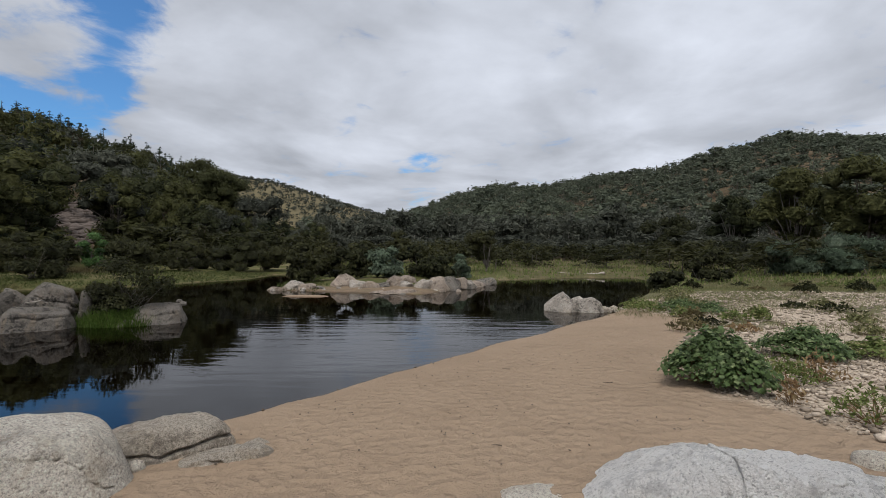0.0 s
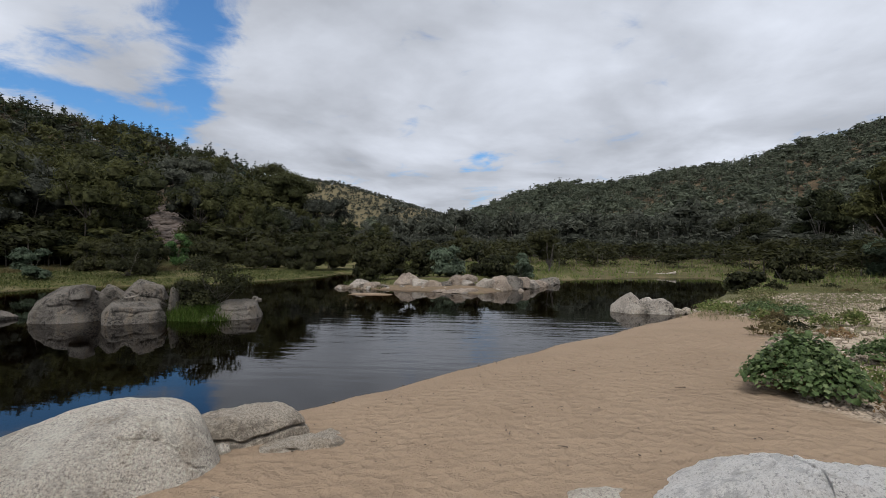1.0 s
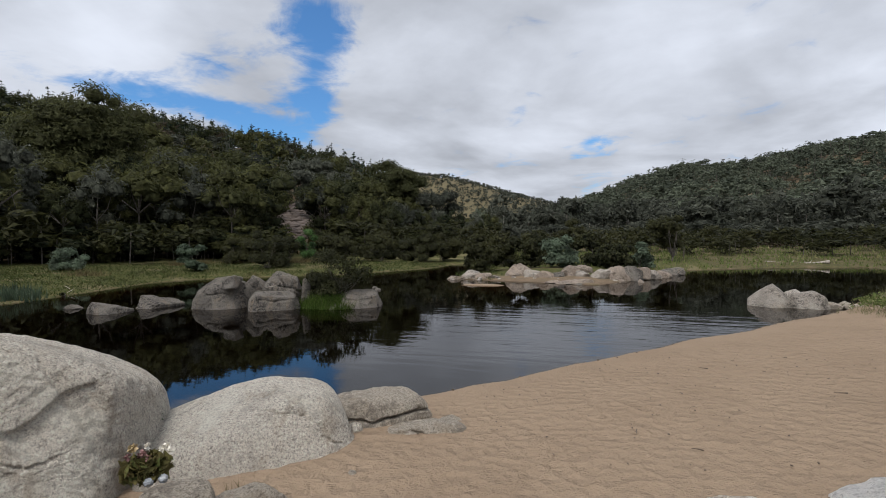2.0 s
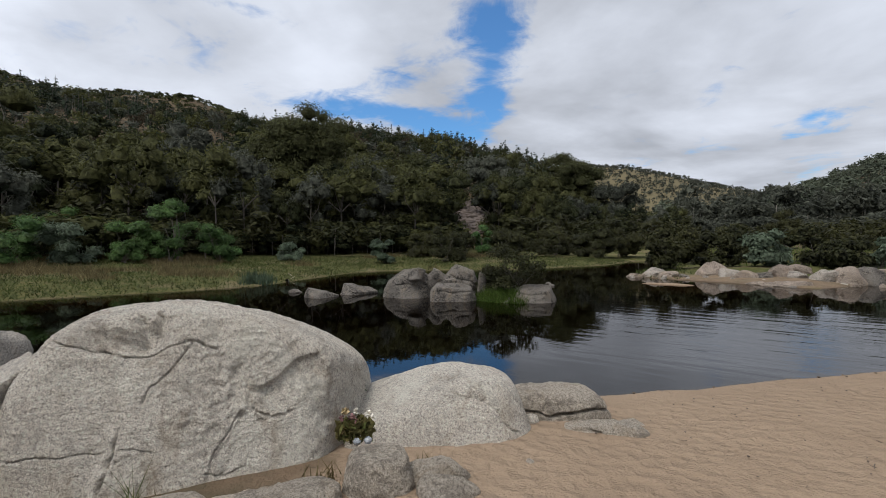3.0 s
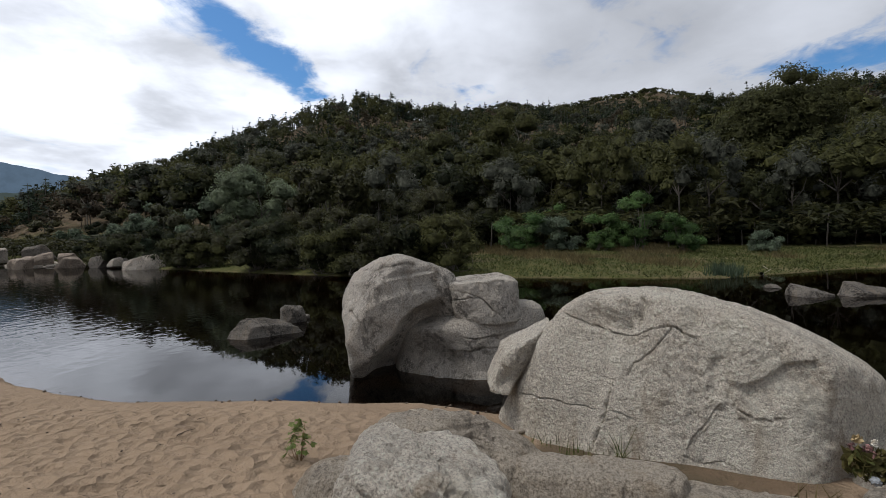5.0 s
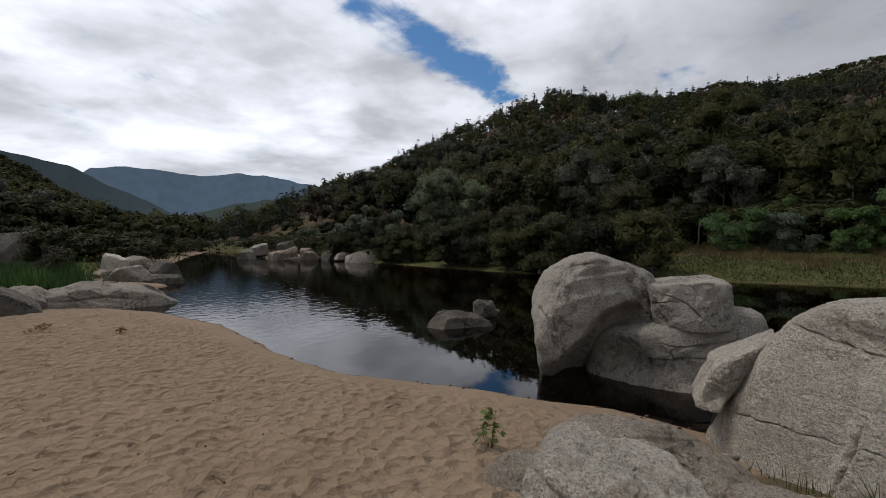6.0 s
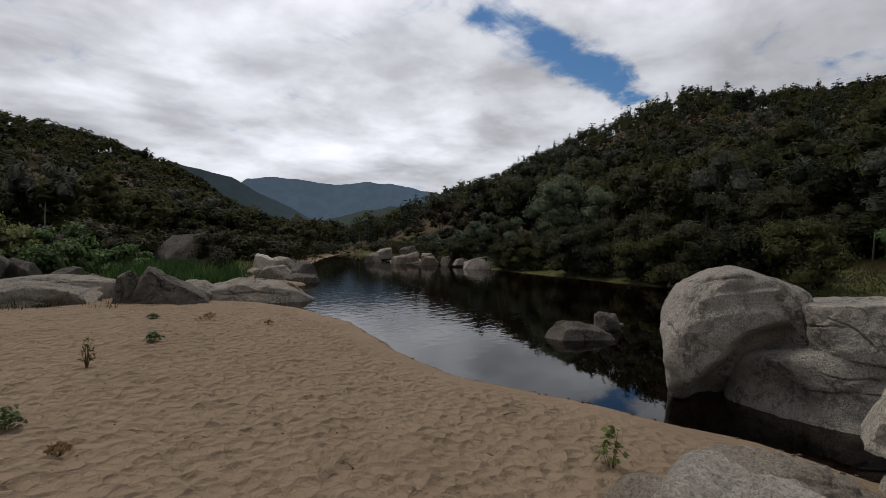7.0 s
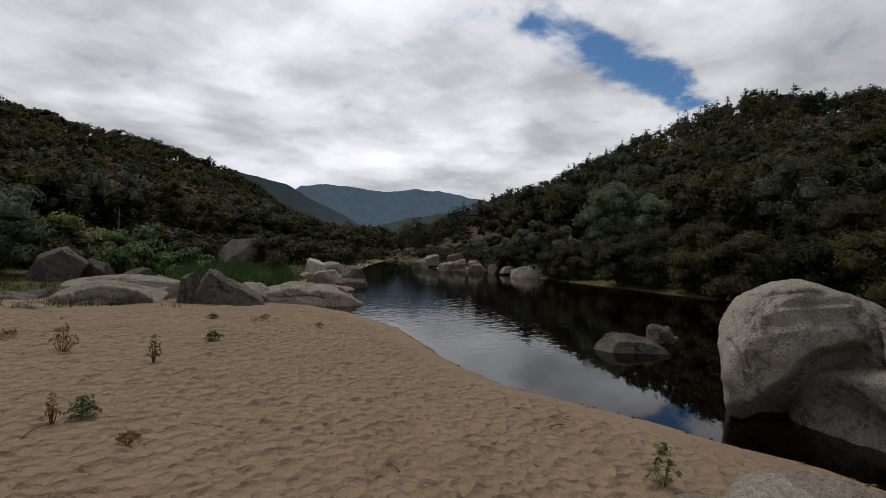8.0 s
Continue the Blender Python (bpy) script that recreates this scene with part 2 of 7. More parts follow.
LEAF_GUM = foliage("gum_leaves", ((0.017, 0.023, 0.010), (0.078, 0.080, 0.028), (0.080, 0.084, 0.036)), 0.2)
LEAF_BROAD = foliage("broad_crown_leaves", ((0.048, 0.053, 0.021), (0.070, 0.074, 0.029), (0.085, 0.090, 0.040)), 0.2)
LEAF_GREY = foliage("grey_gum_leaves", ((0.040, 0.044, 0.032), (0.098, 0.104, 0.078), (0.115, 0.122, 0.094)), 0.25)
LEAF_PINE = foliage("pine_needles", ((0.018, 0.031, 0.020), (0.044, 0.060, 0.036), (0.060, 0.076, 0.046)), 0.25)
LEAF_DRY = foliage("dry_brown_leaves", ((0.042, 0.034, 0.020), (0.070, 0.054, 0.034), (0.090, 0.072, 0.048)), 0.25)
# Paler than the nearer leaves: haze over the valley is put into this colour.
LEAF_HAZED = foliage("hazed_forest_leaves", ((0.070, 0.083, 0.057), (0.125, 0.142, 0.096), (0.150, 0.168, 0.116)), 0.25)
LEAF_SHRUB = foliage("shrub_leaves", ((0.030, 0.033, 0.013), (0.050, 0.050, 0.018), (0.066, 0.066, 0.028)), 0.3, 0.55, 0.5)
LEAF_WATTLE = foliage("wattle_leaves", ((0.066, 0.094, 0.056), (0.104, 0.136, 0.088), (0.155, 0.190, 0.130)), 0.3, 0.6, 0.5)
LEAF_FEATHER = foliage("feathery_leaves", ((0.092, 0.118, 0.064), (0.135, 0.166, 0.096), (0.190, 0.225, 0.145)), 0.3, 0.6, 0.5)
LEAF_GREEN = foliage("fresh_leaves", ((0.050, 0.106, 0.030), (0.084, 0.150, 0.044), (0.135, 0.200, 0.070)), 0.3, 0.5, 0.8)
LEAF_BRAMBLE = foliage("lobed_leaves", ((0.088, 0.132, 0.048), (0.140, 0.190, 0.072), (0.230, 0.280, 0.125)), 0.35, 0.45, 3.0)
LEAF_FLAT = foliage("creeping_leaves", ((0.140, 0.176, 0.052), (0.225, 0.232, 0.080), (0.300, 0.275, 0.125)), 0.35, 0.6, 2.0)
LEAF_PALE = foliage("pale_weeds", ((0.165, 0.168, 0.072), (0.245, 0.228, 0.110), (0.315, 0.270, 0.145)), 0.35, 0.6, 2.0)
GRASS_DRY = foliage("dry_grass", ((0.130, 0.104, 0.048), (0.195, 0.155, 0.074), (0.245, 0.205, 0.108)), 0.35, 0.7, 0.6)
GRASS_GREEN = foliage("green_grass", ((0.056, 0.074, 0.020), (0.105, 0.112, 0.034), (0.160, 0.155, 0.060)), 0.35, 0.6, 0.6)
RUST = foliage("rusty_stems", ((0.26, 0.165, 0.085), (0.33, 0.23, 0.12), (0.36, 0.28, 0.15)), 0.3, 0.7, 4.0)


def bark(name, pale, dark):
    m, n, bsdf, where = material(name)
    streak = n.noise(n.scaled(where, (6.0, 6.0, 0.9)), 2.0, 6.0, 0.65)
    n.links.new(n.mix(n.span(streak, 0.35, 0.65), dark, pale), bsdf.inputs["Base Color"])
    bsdf.inputs["Roughness"].default_value = 0.85
    relief(n, bsdf, streak, 0.7, 0.03)
    return m


BARK = bark("grey_bark", (0.13, 0.11, 0.09), (0.055, 0.046, 0.038))
BARK_PALE = bark("pale_gum_bark", (0.33, 0.30, 0.255), (0.17, 0.148, 0.12))
DRIFT = bark("weathered_wood", (0.33, 0.29, 0.24), (0.17, 0.145, 0.115))
TWIG = bark("dark_twig", (0.10, 0.07, 0.045), (0.05, 0.035, 0.024))


def water_material():
    """Clear brown water: it mirrors by Fresnel and lets the bed show where it is shallow."""
    m, n, bsdf, where = material("river_water")
    n.tree.nodes.remove(bsdf)
    cross = n.noise(n.scaled(where, (1.0, 1.0, 1.0), (0, 0, radians(-18))), 0.22, 2.0, 0.5)
    small = n.noise(n.scaled(where, (0.42, 2.1, 1.0), (0, 0, radians(-12))), 1.3, 1.5, 0.4, 0.35)
    tiny = n.noise(n.scaled(where, (2.4, 6.0, 1.0), (0, 0, radians(12))), 2.0, 2.0, 0.5)
    xyz = n.add("ShaderNodeSeparateXYZ")
    n.links.new(where, xyz.inputs[0])
    drift = n.math("ADD", xyz.outputs[0], n.math("MULTIPLY", n.math("SUBTRACT", cross, 0.5), 8.0))
    breeze = n.math("MULTIPLY", n.math("MULTIPLY", n.span(drift, -7.0, -2.0), n.span(drift, 6.0, 2.0)), n.math("MULTIPLY", n.span(xyz.outputs[1], 6.0, 10.0), n.span(xyz.outputs[1], 17.5, 12.0)))
    below = n.math("MULTIPLY", n.span(xyz.outputs[1], -3.0, -9.0), n.span(xyz.outputs[0], -40.0, -22.0))
    calm = n.math("ADD", n.math("ADD", n.math("MULTIPLY", breeze, 0.75), n.math("MULTIPLY", below, 0.12)), 0.08)
    shiver = n.noise(where, 3.2, 2.0, 0.5, 0.2)
    h = n.math("ADD", n.math("MULTIPLY", n.math("ADD", small, n.math("MULTIPLY", tiny, 0.20)), calm), n.math("MULTIPLY", n.math("MULTIPLY", shiver, below), 0.42))
    b = n.add("ShaderNodeBump", Strength=0.30, Distance=0.05)
    n.links.new(h, b.inputs["Height"])
    clear = n.add("ShaderNodeBsdfTransparent")
    clear.inputs[0].default_value = (0.25, 0.17, 0.085, 1)
    gloss = n.add("ShaderNodeBsdfGlossy", Roughness=0.015)
    fres = n.add("ShaderNodeFresnel", IOR=1.44)
    n.links.new(b.outputs[0], gloss.inputs["Normal"])
    n.links.new(b.outputs[0], fres.inputs["Normal"])
    mixer = n.add("ShaderNodeMixShader")
    n.links.new(fres.outputs[0], mixer.inputs[0])
    n.links.new(clear.outputs[0], mixer.inputs[1])
    n.links.new(gloss.outputs[0], mixer.inputs[2])
    n.links.new(mixer.outputs[0], m.node_tree.nodes["Material Output"].inputs[0])
    return m


# ---- mesh helpers ----
TABLE = np.random.RandomState(7).permutation(4096)
SLOPES = np.random.RandomState(8).normal(size=(4096, 3))
SLOPES /= np.linalg.norm(SLOPES, axis=1)[:, None]


def gnoise(p):
    """Smooth gradient noise of points (n, 3), about -0.7 to 0.7."""
    p = np.asarray(p, float)
    c = np.floor(p).astype(int)
    f = p - c
    u = f * f * f * (f * (f * 6 - 15) + 10)
    total = np.zeros(len(p))
    for i in (0, 1):
        for j in (0, 1):
            for k in (0, 1):
                h = TABLE[(TABLE[(TABLE[(c[:, 0] + i) & 4095] + c[:, 1] + j) & 4095] + c[:, 2] + k) & 4095]
                d = np.einsum("ij,ij->i", SLOPES[h], f - (i, j, k))
                total += d * (u[:, 0] if i else 1 - u[:, 0]) * (u[:, 1] if j else 1 - u[:, 1]) * (u[:, 2] if k else 1 - u[:, 2])
    return total


def fbm(p, scale, octaves=4, gain=0.5):
    p, a, total = np.asarray(p, float) * scale, 1.0, 0.0
    for _ in range(octaves):
        total, a, p = total + a * gnoise(p), a * gain, p * 2.03 + 17.3
    return total


def flat3(x, y, z=0.0):
    return np.stack([x, y, np.zeros_like(x) + z], 1)


def mesh_object(name, verts, faces, mat, smooth=True, parent=None):
    me = bpy.data.meshes.new(name)
    if isinstance(faces, np.ndarray):
        k = faces.shape[1]
        me.vertices.add(len(verts))
        me.vertices.foreach_set("co", np.asarray(verts, np.float32).ravel())
        me.loops.add(faces.size)
        me.loops.foreach_set("vertex_index", faces.astype(np.int32).ravel())
        me.polygons.add(len(faces))
        me.polygons.foreach_set("loop_start", np.arange(0, faces.size, k, dtype=np.int32))
        me.update(calc_edges=True)
    else:
        me.from_pydata([tuple(v) for v in verts], [], faces)
    me.materials.append(mat)
    if smooth:
        me.polygons.foreach_set("use_smooth", np.ones(len(me.polygons), bool))
    ob = new(name, me)
    if parent:
        ob.parent = parent
    return ob


def smoothstep(a, b, x):
    t = np.clip((x - a) / (b - a), 0, 1)
    return t * t * (3 - 2 * t)


# ---- plan of the river ----
SHORE = np.array([
    (15.5, 35.5), (10.5, 25), (6.6, 18.2), (5.8, 16.6), (3.4, 13.5), (2.5, 12.3), (0.93, 10.4), (-0.23, 8.8), (-1.5, 7.2), (-2.5, 5.8),
    (-3.6, 4.7), (-4.9, 3.3), (-5.6, 1.7), (-5.45, 0.1), (-5.85, -0.7), (-5.9, -1.7), (-6.05, -3.0), (-6.1, -4.6), (-7.2, -7.2), (-8.7, -9.9),
    (-9.6, -13), (-9.7, -16.5), (-8.5, -19.5), (-12, -20.5), (-15.6, -20.5), (-19, -26), (-30, -39), (-48, -58), (-75, -84), (-72, -74),
    (-53, -48), (-44, -33), (-37, -24.5), (-32, -16.5), (-27.5, -9.5), (-24.5, -4.5), (-23, 1), (-22, 5), (-21, 8), (-20.4, 11), (-24, 19.4), (-23.6, 22),
    (-17, 28.1), (-14.2, 36), (-14.5, 43), (-11.5, 43), (-9.4, 28), (-8.3, 25.4), (-5, 24.6), (-1.1, 23.4), (2.4, 30), (3.8, 36.3), (10.1, 40.6), (16.5, 42.4),
])


def shore_distance(x, y):
    """Metres from the waterline: positive on land, negative in the river."""
    best, inside = np.full(len(x), 1e9), np.zeros(len(x), bool)
    for (ax, ay), (bx, by) in zip(SHORE, np.roll(SHORE, -1, axis=0)):
        ex, ey = bx - ax, by - ay
        t = np.clip(((x - ax) * ex + (y - ay) * ey) / (ex * ex + ey * ey), 0, 1)
        best = np.minimum(best, np.hypot(x - ax - t * ex, y - ay - t * ey))
        cross = (ay > y) != (by > y)
        inside ^= cross & (x < (bx - ax) * (y - ay) / (by - ay + 1e-12) + ax)
    return np.where(inside, -best, best)


# hills: azimuths, terrain elevation angle there, distance of the crest, distance of the foot
HILLS = [
    ((9, 14, 19, 23, 26, 32, 40, 55, 66, 80, 92, 100, 106, 112, 118, 124, 129, 133, 138), (0.1, 0.5, 1.9, 3.4, 5.7, 8.2, 10.1, 11.4, 11.6, 12.0, 12.8, 13.9, 12.4, 10.2, 7.3, 4.8, 3.3, 1.0, 0.0), 230, 57),
    ((2, 6, 12, 19, 23, 30, 40), (2.5, 3.9, 5.6, 7.6, 7.9, 7.6, 4.0), 900, 420),
    ((-75, -60, -50, -42, -35, -32, -28, -24, -20, -11, -6, -2, 2, 6, 10, 14), (4, 6, 7.9, 9.2, 10.6, 9.9, 9.2, 8.0, 8.0, 6.7, 6.9, 6.0, 4.5, 3.2, 2.0, 0.3), 560, 130),
    ((141, 145, 148, 151, 154, 157, 163, 168, 175, 185, 200), (0.0, 1.0, 2.3, 3.8, 6.0, 7.2, 9.2, 9.8, 11.0, 12.0, 10), 300, 75),
    ((57, 62, 67, 72, 78, 83, 88, 92, 97), (9, 13.0, 14.5, 14.3, 13.6, 14.5, 13.8, 12, 9), 900, 420),
]
ISLETS = [(-8.9, 13.35, 1.15, 0.75, 0.16), (-6.2, 22.1, 1.75, 0.65, 0.07), (-10.4, 12.6, 1.2, 0.7, -0.05)]


def hills_at(x, y):
    r = np.hypot(x, y)
    a = np.degrees(np.arctan2(-x, y))
    a = np.where(a < -120, a + 360, a)
    top = np.zeros(len(x))
    for azs, els, crest, foot in HILLS:
        e = np.interp(a, azs, els, left=0, right=0)
        full = np.tan(np.radians(e)) * crest
        t = np.clip((r - foot) / (crest - foot), 0, 1)
        up = 0.35 * t + 0.65 * t * t * (3 - 2 * t)
        over = np.clip((r - crest) / (crest * 1.1), 0, 1)
        top = np.maximum(top, full * up * (1 - smoothstep(0, 1, over)) * (r > foot))
    return top


def ground_z(x, y, detail=True):
    x, y = np.asarray(x, float), np.asarray(y, float)
    d = shore_distance(x, y)
    wob = fbm(flat3(x, y, 3.1), 0.55, 3) * 0.25
    dd = d + wob * np.clip(np.abs(d), 0, 1) * 0.6 + fbm(flat3(x, y, 8.1), 0.8, 3) * 0.16 * smoothstep(30, 12, np.hypot(x, y))
    land = 0.035 * smoothstep(0, 0.12, dd) + 0.52 * (1 - np.exp(-np.maximum(dd, 0) / 4.2))
    bed = -0.9 * (1 - np.exp(np.minimum(dd, 0) / 3.0)) - 0.05 * smoothstep(0, 0.3, -dd)
    z = np.where(dd > 0, land, bed)
    r = np.hypot(x, y)
    z += np.where(d > 0, smoothstep(4, 40, d) * 0.9, 0)
    z += hills_at(x, y) * smoothstep(0, 25, d)
    for cx, cy, a, b, h in ISLETS:
        q = ((x - cx) / a) ** 2 + ((y - cy) / b) ** 2
        z = np.maximum(z, h - 0.5 * np.maximum(q - 0.25, 0) ** 1.2 - 0.02)
    rough = fbm(flat3(x, y, 0.0), 0.05, 4)
    z += rough * np.clip((d - 6) / 60, 0, 6)
    return z


def ground_at(x, y):
    return float(ground_z([x], [y])[0])


# ---- ground sheet ----
def nearest_edge(x, y):
    best, which = np.full(len(x), 1e9), np.zeros(len(x), int)
    for i, ((ax, ay), (bx, by)) in enumerate(zip(SHORE, np.roll(SHORE, -1, axis=0))):
        ex, ey = bx - ax, by - ay
        t = np.clip(((x - ax) * ex + (y - ay) * ey) / (ex * ex + ey * ey), 0, 1)
        d = np.hypot(x - ax - t * ex, y - ay - t * ey)
        which = np.where(d < best, i, which)
        best = np.minimum(best, d)
    return which


def covers(x, y, z):
    """Weights of gravel, turf and leaf litter; the rest is sand."""
    d, edge = shore_distance(x, y), nearest_edge(x, y)
    n1, n2 = fbm(flat3(x, y, 5.0), 0.35, 4), fbm(flat3(x, y, 9.0), 1.3, 4)
    r = np.hypot(x, y)
    border = np.interp(y, [-3, 4, 5, 5.8, 7.3, 10, 12.8, 17, 30], [4.6, 3.75, 3.5, 3.25, 3.4, 5.0, 6.5, 6.6, 9])
    right = smoothstep(-0.15, 0.35, x - border + n2 * 0.5) * (y > -6)
    far = ((edge >= 28) | (edge == 0)).astype(float)
    slabs = ((edge >= 20) & (edge < 28)).astype(float)
    gravel = right * (1 - far)
    turf = np.clip(far * smoothstep(-0.25, 0.1, d + n2 * 0.2), 0, 1)
    turf = np.maximum(turf, right * smoothstep(0.02, 0.3, n1 + smoothstep(10, 30, r) * 0.6 - 0.12) * 0.85)
    turf = np.maximum(turf, slabs * smoothstep(2.4, 4.0, d + n2) * smoothstep(18.5, 20.5, r))
    turf = np.maximum(turf, smoothstep(1.0, 0.6, ((x + 8.9) / 1.2) ** 2 + ((y - 13.35) / 0.8) ** 2))
    bare = 0.35 * far * smoothstep(0.12, 0.3, n1 - 0.12 + 0.12 * smoothstep(8, 4, np.abs(d - 9)))
    turf = np.where(far > 0, turf * (1 - 0.75 * bare), turf)
    turf = turf * (1 - smoothstep(1.0, 0.7, ((x + 3.4) / 6.5) ** 2 + ((y - 25.0) / 1.5) ** 2))
    litter = np.maximum(smoothstep(1.5, 6, hills_at(x, y)), smoothstep(16, 24, d + n1 * 6) * (r > 30))
    litter = np.maximum(litter, 0.6 * smoothstep(1.0, 0.7, ((x + 3.4) / 6.5) ** 2 + ((y - 25.0) / 1.5) ** 2))
    litter = np.maximum(litter, 0.4 * smoothstep(26, 34, r) * (y > 5) * (x > 6))
    litter = np.maximum(litter, 0.85 * smoothstep(1.0, 0.5, ((x + 3.65) / 0.75) ** 2 + ((y - 1.0) / 1.6) ** 2 + 0.5 * n2))
    # Sunlight on this bare hill is put into a paler mix of covers.
    bare_sunlit_hill = (r > 380) & (np.degrees(np.arctan2(-x, y)) > 3) & (np.degrees(np.arctan2(-x, y)) < 45)
    litter, gravel = np.where(bare_sunlit_hill, 0.35, litter), np.where(bare_sunlit_hill, 0.5, gravel)
    turf = np.where(bare_sunlit_hill, 0.75, turf)
    return np.stack([gravel, turf, litter], 1)


angles = np.radians(np.concatenate([np.arange(-52, 182, 0.6), np.arange(182, 308, 6)]))
rings = np.concatenate([[0.15], np.exp(np.arange(math.log(0.7), math.log(2.6), 0.03)), np.exp(np.arange(math.log(2.6), math.log(14), 0.010)), np.exp(np.arange(math.log(14), math.log(38), 0.014)), np.exp(np.linspace(math.log(38), math.log(1600), 120))[1:], [2600, 4800]])
ra, aa = np.meshgrid(rings, angles, indexing="ij")
gx, gy = (-ra * np.sin(aa)).ravel(), (ra * np.cos(aa)).ravel()
gz = ground_z(gx, gy)
gd = shore_distance(gx, gy)
gcover = covers(gx, gy, gz)
sandy = np.clip(1 - gcover.max(axis=1) * 1.2, 0, 1) * smoothstep(0.15, 1.1, gd) * smoothstep(24, 14, np.hypot(gx, gy))
bowls = np.maximum(gnoise(flat3(gx * 6.5, gy * 6.5, 1.5)), 0) + 0.7 * np.maximum(gnoise(flat3(gx * 11 + 3, gy * 11, 4.5)), 0)
gz += sandy * ((0.12 - bowls) * np.where(gy > 0, 0.024, np.interp(gy, [-3, 0], [0.10, 0.024])) + gnoise(flat3(gx * 1.1, gy * 1.1, 7.7)) * 0.03)
nr, na = len(rings), len(angles)
ii, jj = np.meshgrid(np.arange(nr - 1), np.arange(na), indexing="ij")
j2 = (jj + 1) % na
quads = np.stack([ii * na + jj, (ii + 1) * na + jj, (ii + 1) * na + j2, ii * na + j2], -1).reshape(-1, 4)
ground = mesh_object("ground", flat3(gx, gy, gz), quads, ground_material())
layer = ground.data.color_attributes.new("cover", "FLOAT_COLOR", "POINT")
layer.data.foreach_set("color", np.concatenate([gcover, np.ones((len(gx), 1))], 1).astype(np.float32).ravel())
tagged(ground, "river sand, gravel bar, grassy banks and wooded valley sides", "ground", kind="structure")

# ---- water ----
wr = np.concatenate([[0.5], np.exp(np.linspace(math.log(1.5), math.log(160), 60))])
wa = np.radians(np.arange(-60, 200, 2.0))
rr, a2 = np.meshgrid(wr, wa, indexing="ij")
wi, wj = np.meshgrid(np.arange(len(wr) - 1), np.arange(len(wa) - 1), indexing="ij")
nw = len(wa)
wq = np.stack([wi * nw + wj, (wi + 1) * nw + wj, (wi + 1) * nw + wj + 1, wi * nw + wj + 1], -1).reshape(-1, 4)
wq = wq[:, ::-1]
wxs, wys = (-rr * np.sin(a2)).ravel(), (rr * np.cos(a2)).ravel()
wet = (shore_distance(wxs, wys) < 6)
wq = wq[wet[wq].any(axis=1)]
water = mesh_object("water", flat3(wxs, wys), wq[:, ::-1], water_material())
tagged(water, "still dark brown river water with light ripples", "water", kind="structure")


# ---- distant hills ----
def backdrop_hill(label, dist, azs, els, colour, glow):
    a = np.linspace(azs[0], azs[-1], 120)
    e = np.interp(a, azs, els) + fbm(flat3(a * 0.6, a * 0, 2.0), 1.0, 4) * 0.18
    t = np.linspace(0, 1, 14)
    A, Tt = np.meshgrid(a, t, indexing="ij")
    D = dist * (1 + 0.12 * Tt)
    H = np.tan(np.radians(np.repeat(e[:, None], 14, 1))) * dist * 1.12 * Tt + fbm(flat3(A.ravel() * 0.9, Tt.ravel() * 3), 1.0, 3).reshape(A.shape) * dist * 0.006 * Tt * (1 - Tt)
    P = flat3((-D * np.sin(np.radians(A))).ravel(), (D * np.cos(np.radians(A))).ravel(), 0)
    P[:, 2] = H.ravel() + 2.0 * Tt.ravel() - 5
    i, j = np.meshgrid(np.arange(119), np.arange(13), indexing="ij")
    q = np.stack([i * 14 + j, i * 14 + j + 1, (i + 1) * 14 + j + 1, (i + 1) * 14 + j], -1).reshape(-1, 4)
    m, n, bsdf, where = material("hazed_distant_forest")
    # Haze of the distance is put into this colour and a faint glow.
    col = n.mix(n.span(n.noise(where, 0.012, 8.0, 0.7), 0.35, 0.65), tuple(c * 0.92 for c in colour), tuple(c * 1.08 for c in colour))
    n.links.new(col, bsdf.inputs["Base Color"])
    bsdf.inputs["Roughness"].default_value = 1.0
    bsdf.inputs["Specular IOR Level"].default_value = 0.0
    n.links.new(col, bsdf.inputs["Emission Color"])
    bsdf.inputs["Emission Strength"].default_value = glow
    return tagged(mesh_object("backdrop_hills", P, q, m), label, "hills", kind="structure")


backdrop_hill("far forested mountains closing the valley, haze in their blue colour", 3600, (124, 128, 131.5, 135, 139, 143, 146, 148.5, 151, 153), (5.2, 6.3, 7.0, 7.35, 6.9, 7.4, 7.55, 7.2, 5, 2), (0.075, 0.110, 0.150), 0.6)
backdrop_hill("wooded spur in the distance, haze in its blue-grey colour", 2200, (138, 142, 144, 147, 150, 152, 156, 160), (2.0, 3.2, 4.4, 5.7, 7.4, 7.8, 8.6, 6), (0.046, 0.064, 0.072), 0.3)
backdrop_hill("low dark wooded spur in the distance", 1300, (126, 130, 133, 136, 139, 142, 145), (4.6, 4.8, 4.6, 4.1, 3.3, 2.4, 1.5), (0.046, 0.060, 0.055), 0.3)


# ---- boulders ----
def icosphere(sub):
    bm = bmesh.new()
    bmesh.ops.create_icosphere(bm, subdivisions=sub, radius=1.0)
    v = np.array([x.co[:] for x in bm.verts])
    f = np.array([[w.index for w in face.verts] for face in bm.faces])
    bm.free()
    return v, f


SPHERES = {s: icosphere(s) for s in (3, 4, 5, 6, 7)}


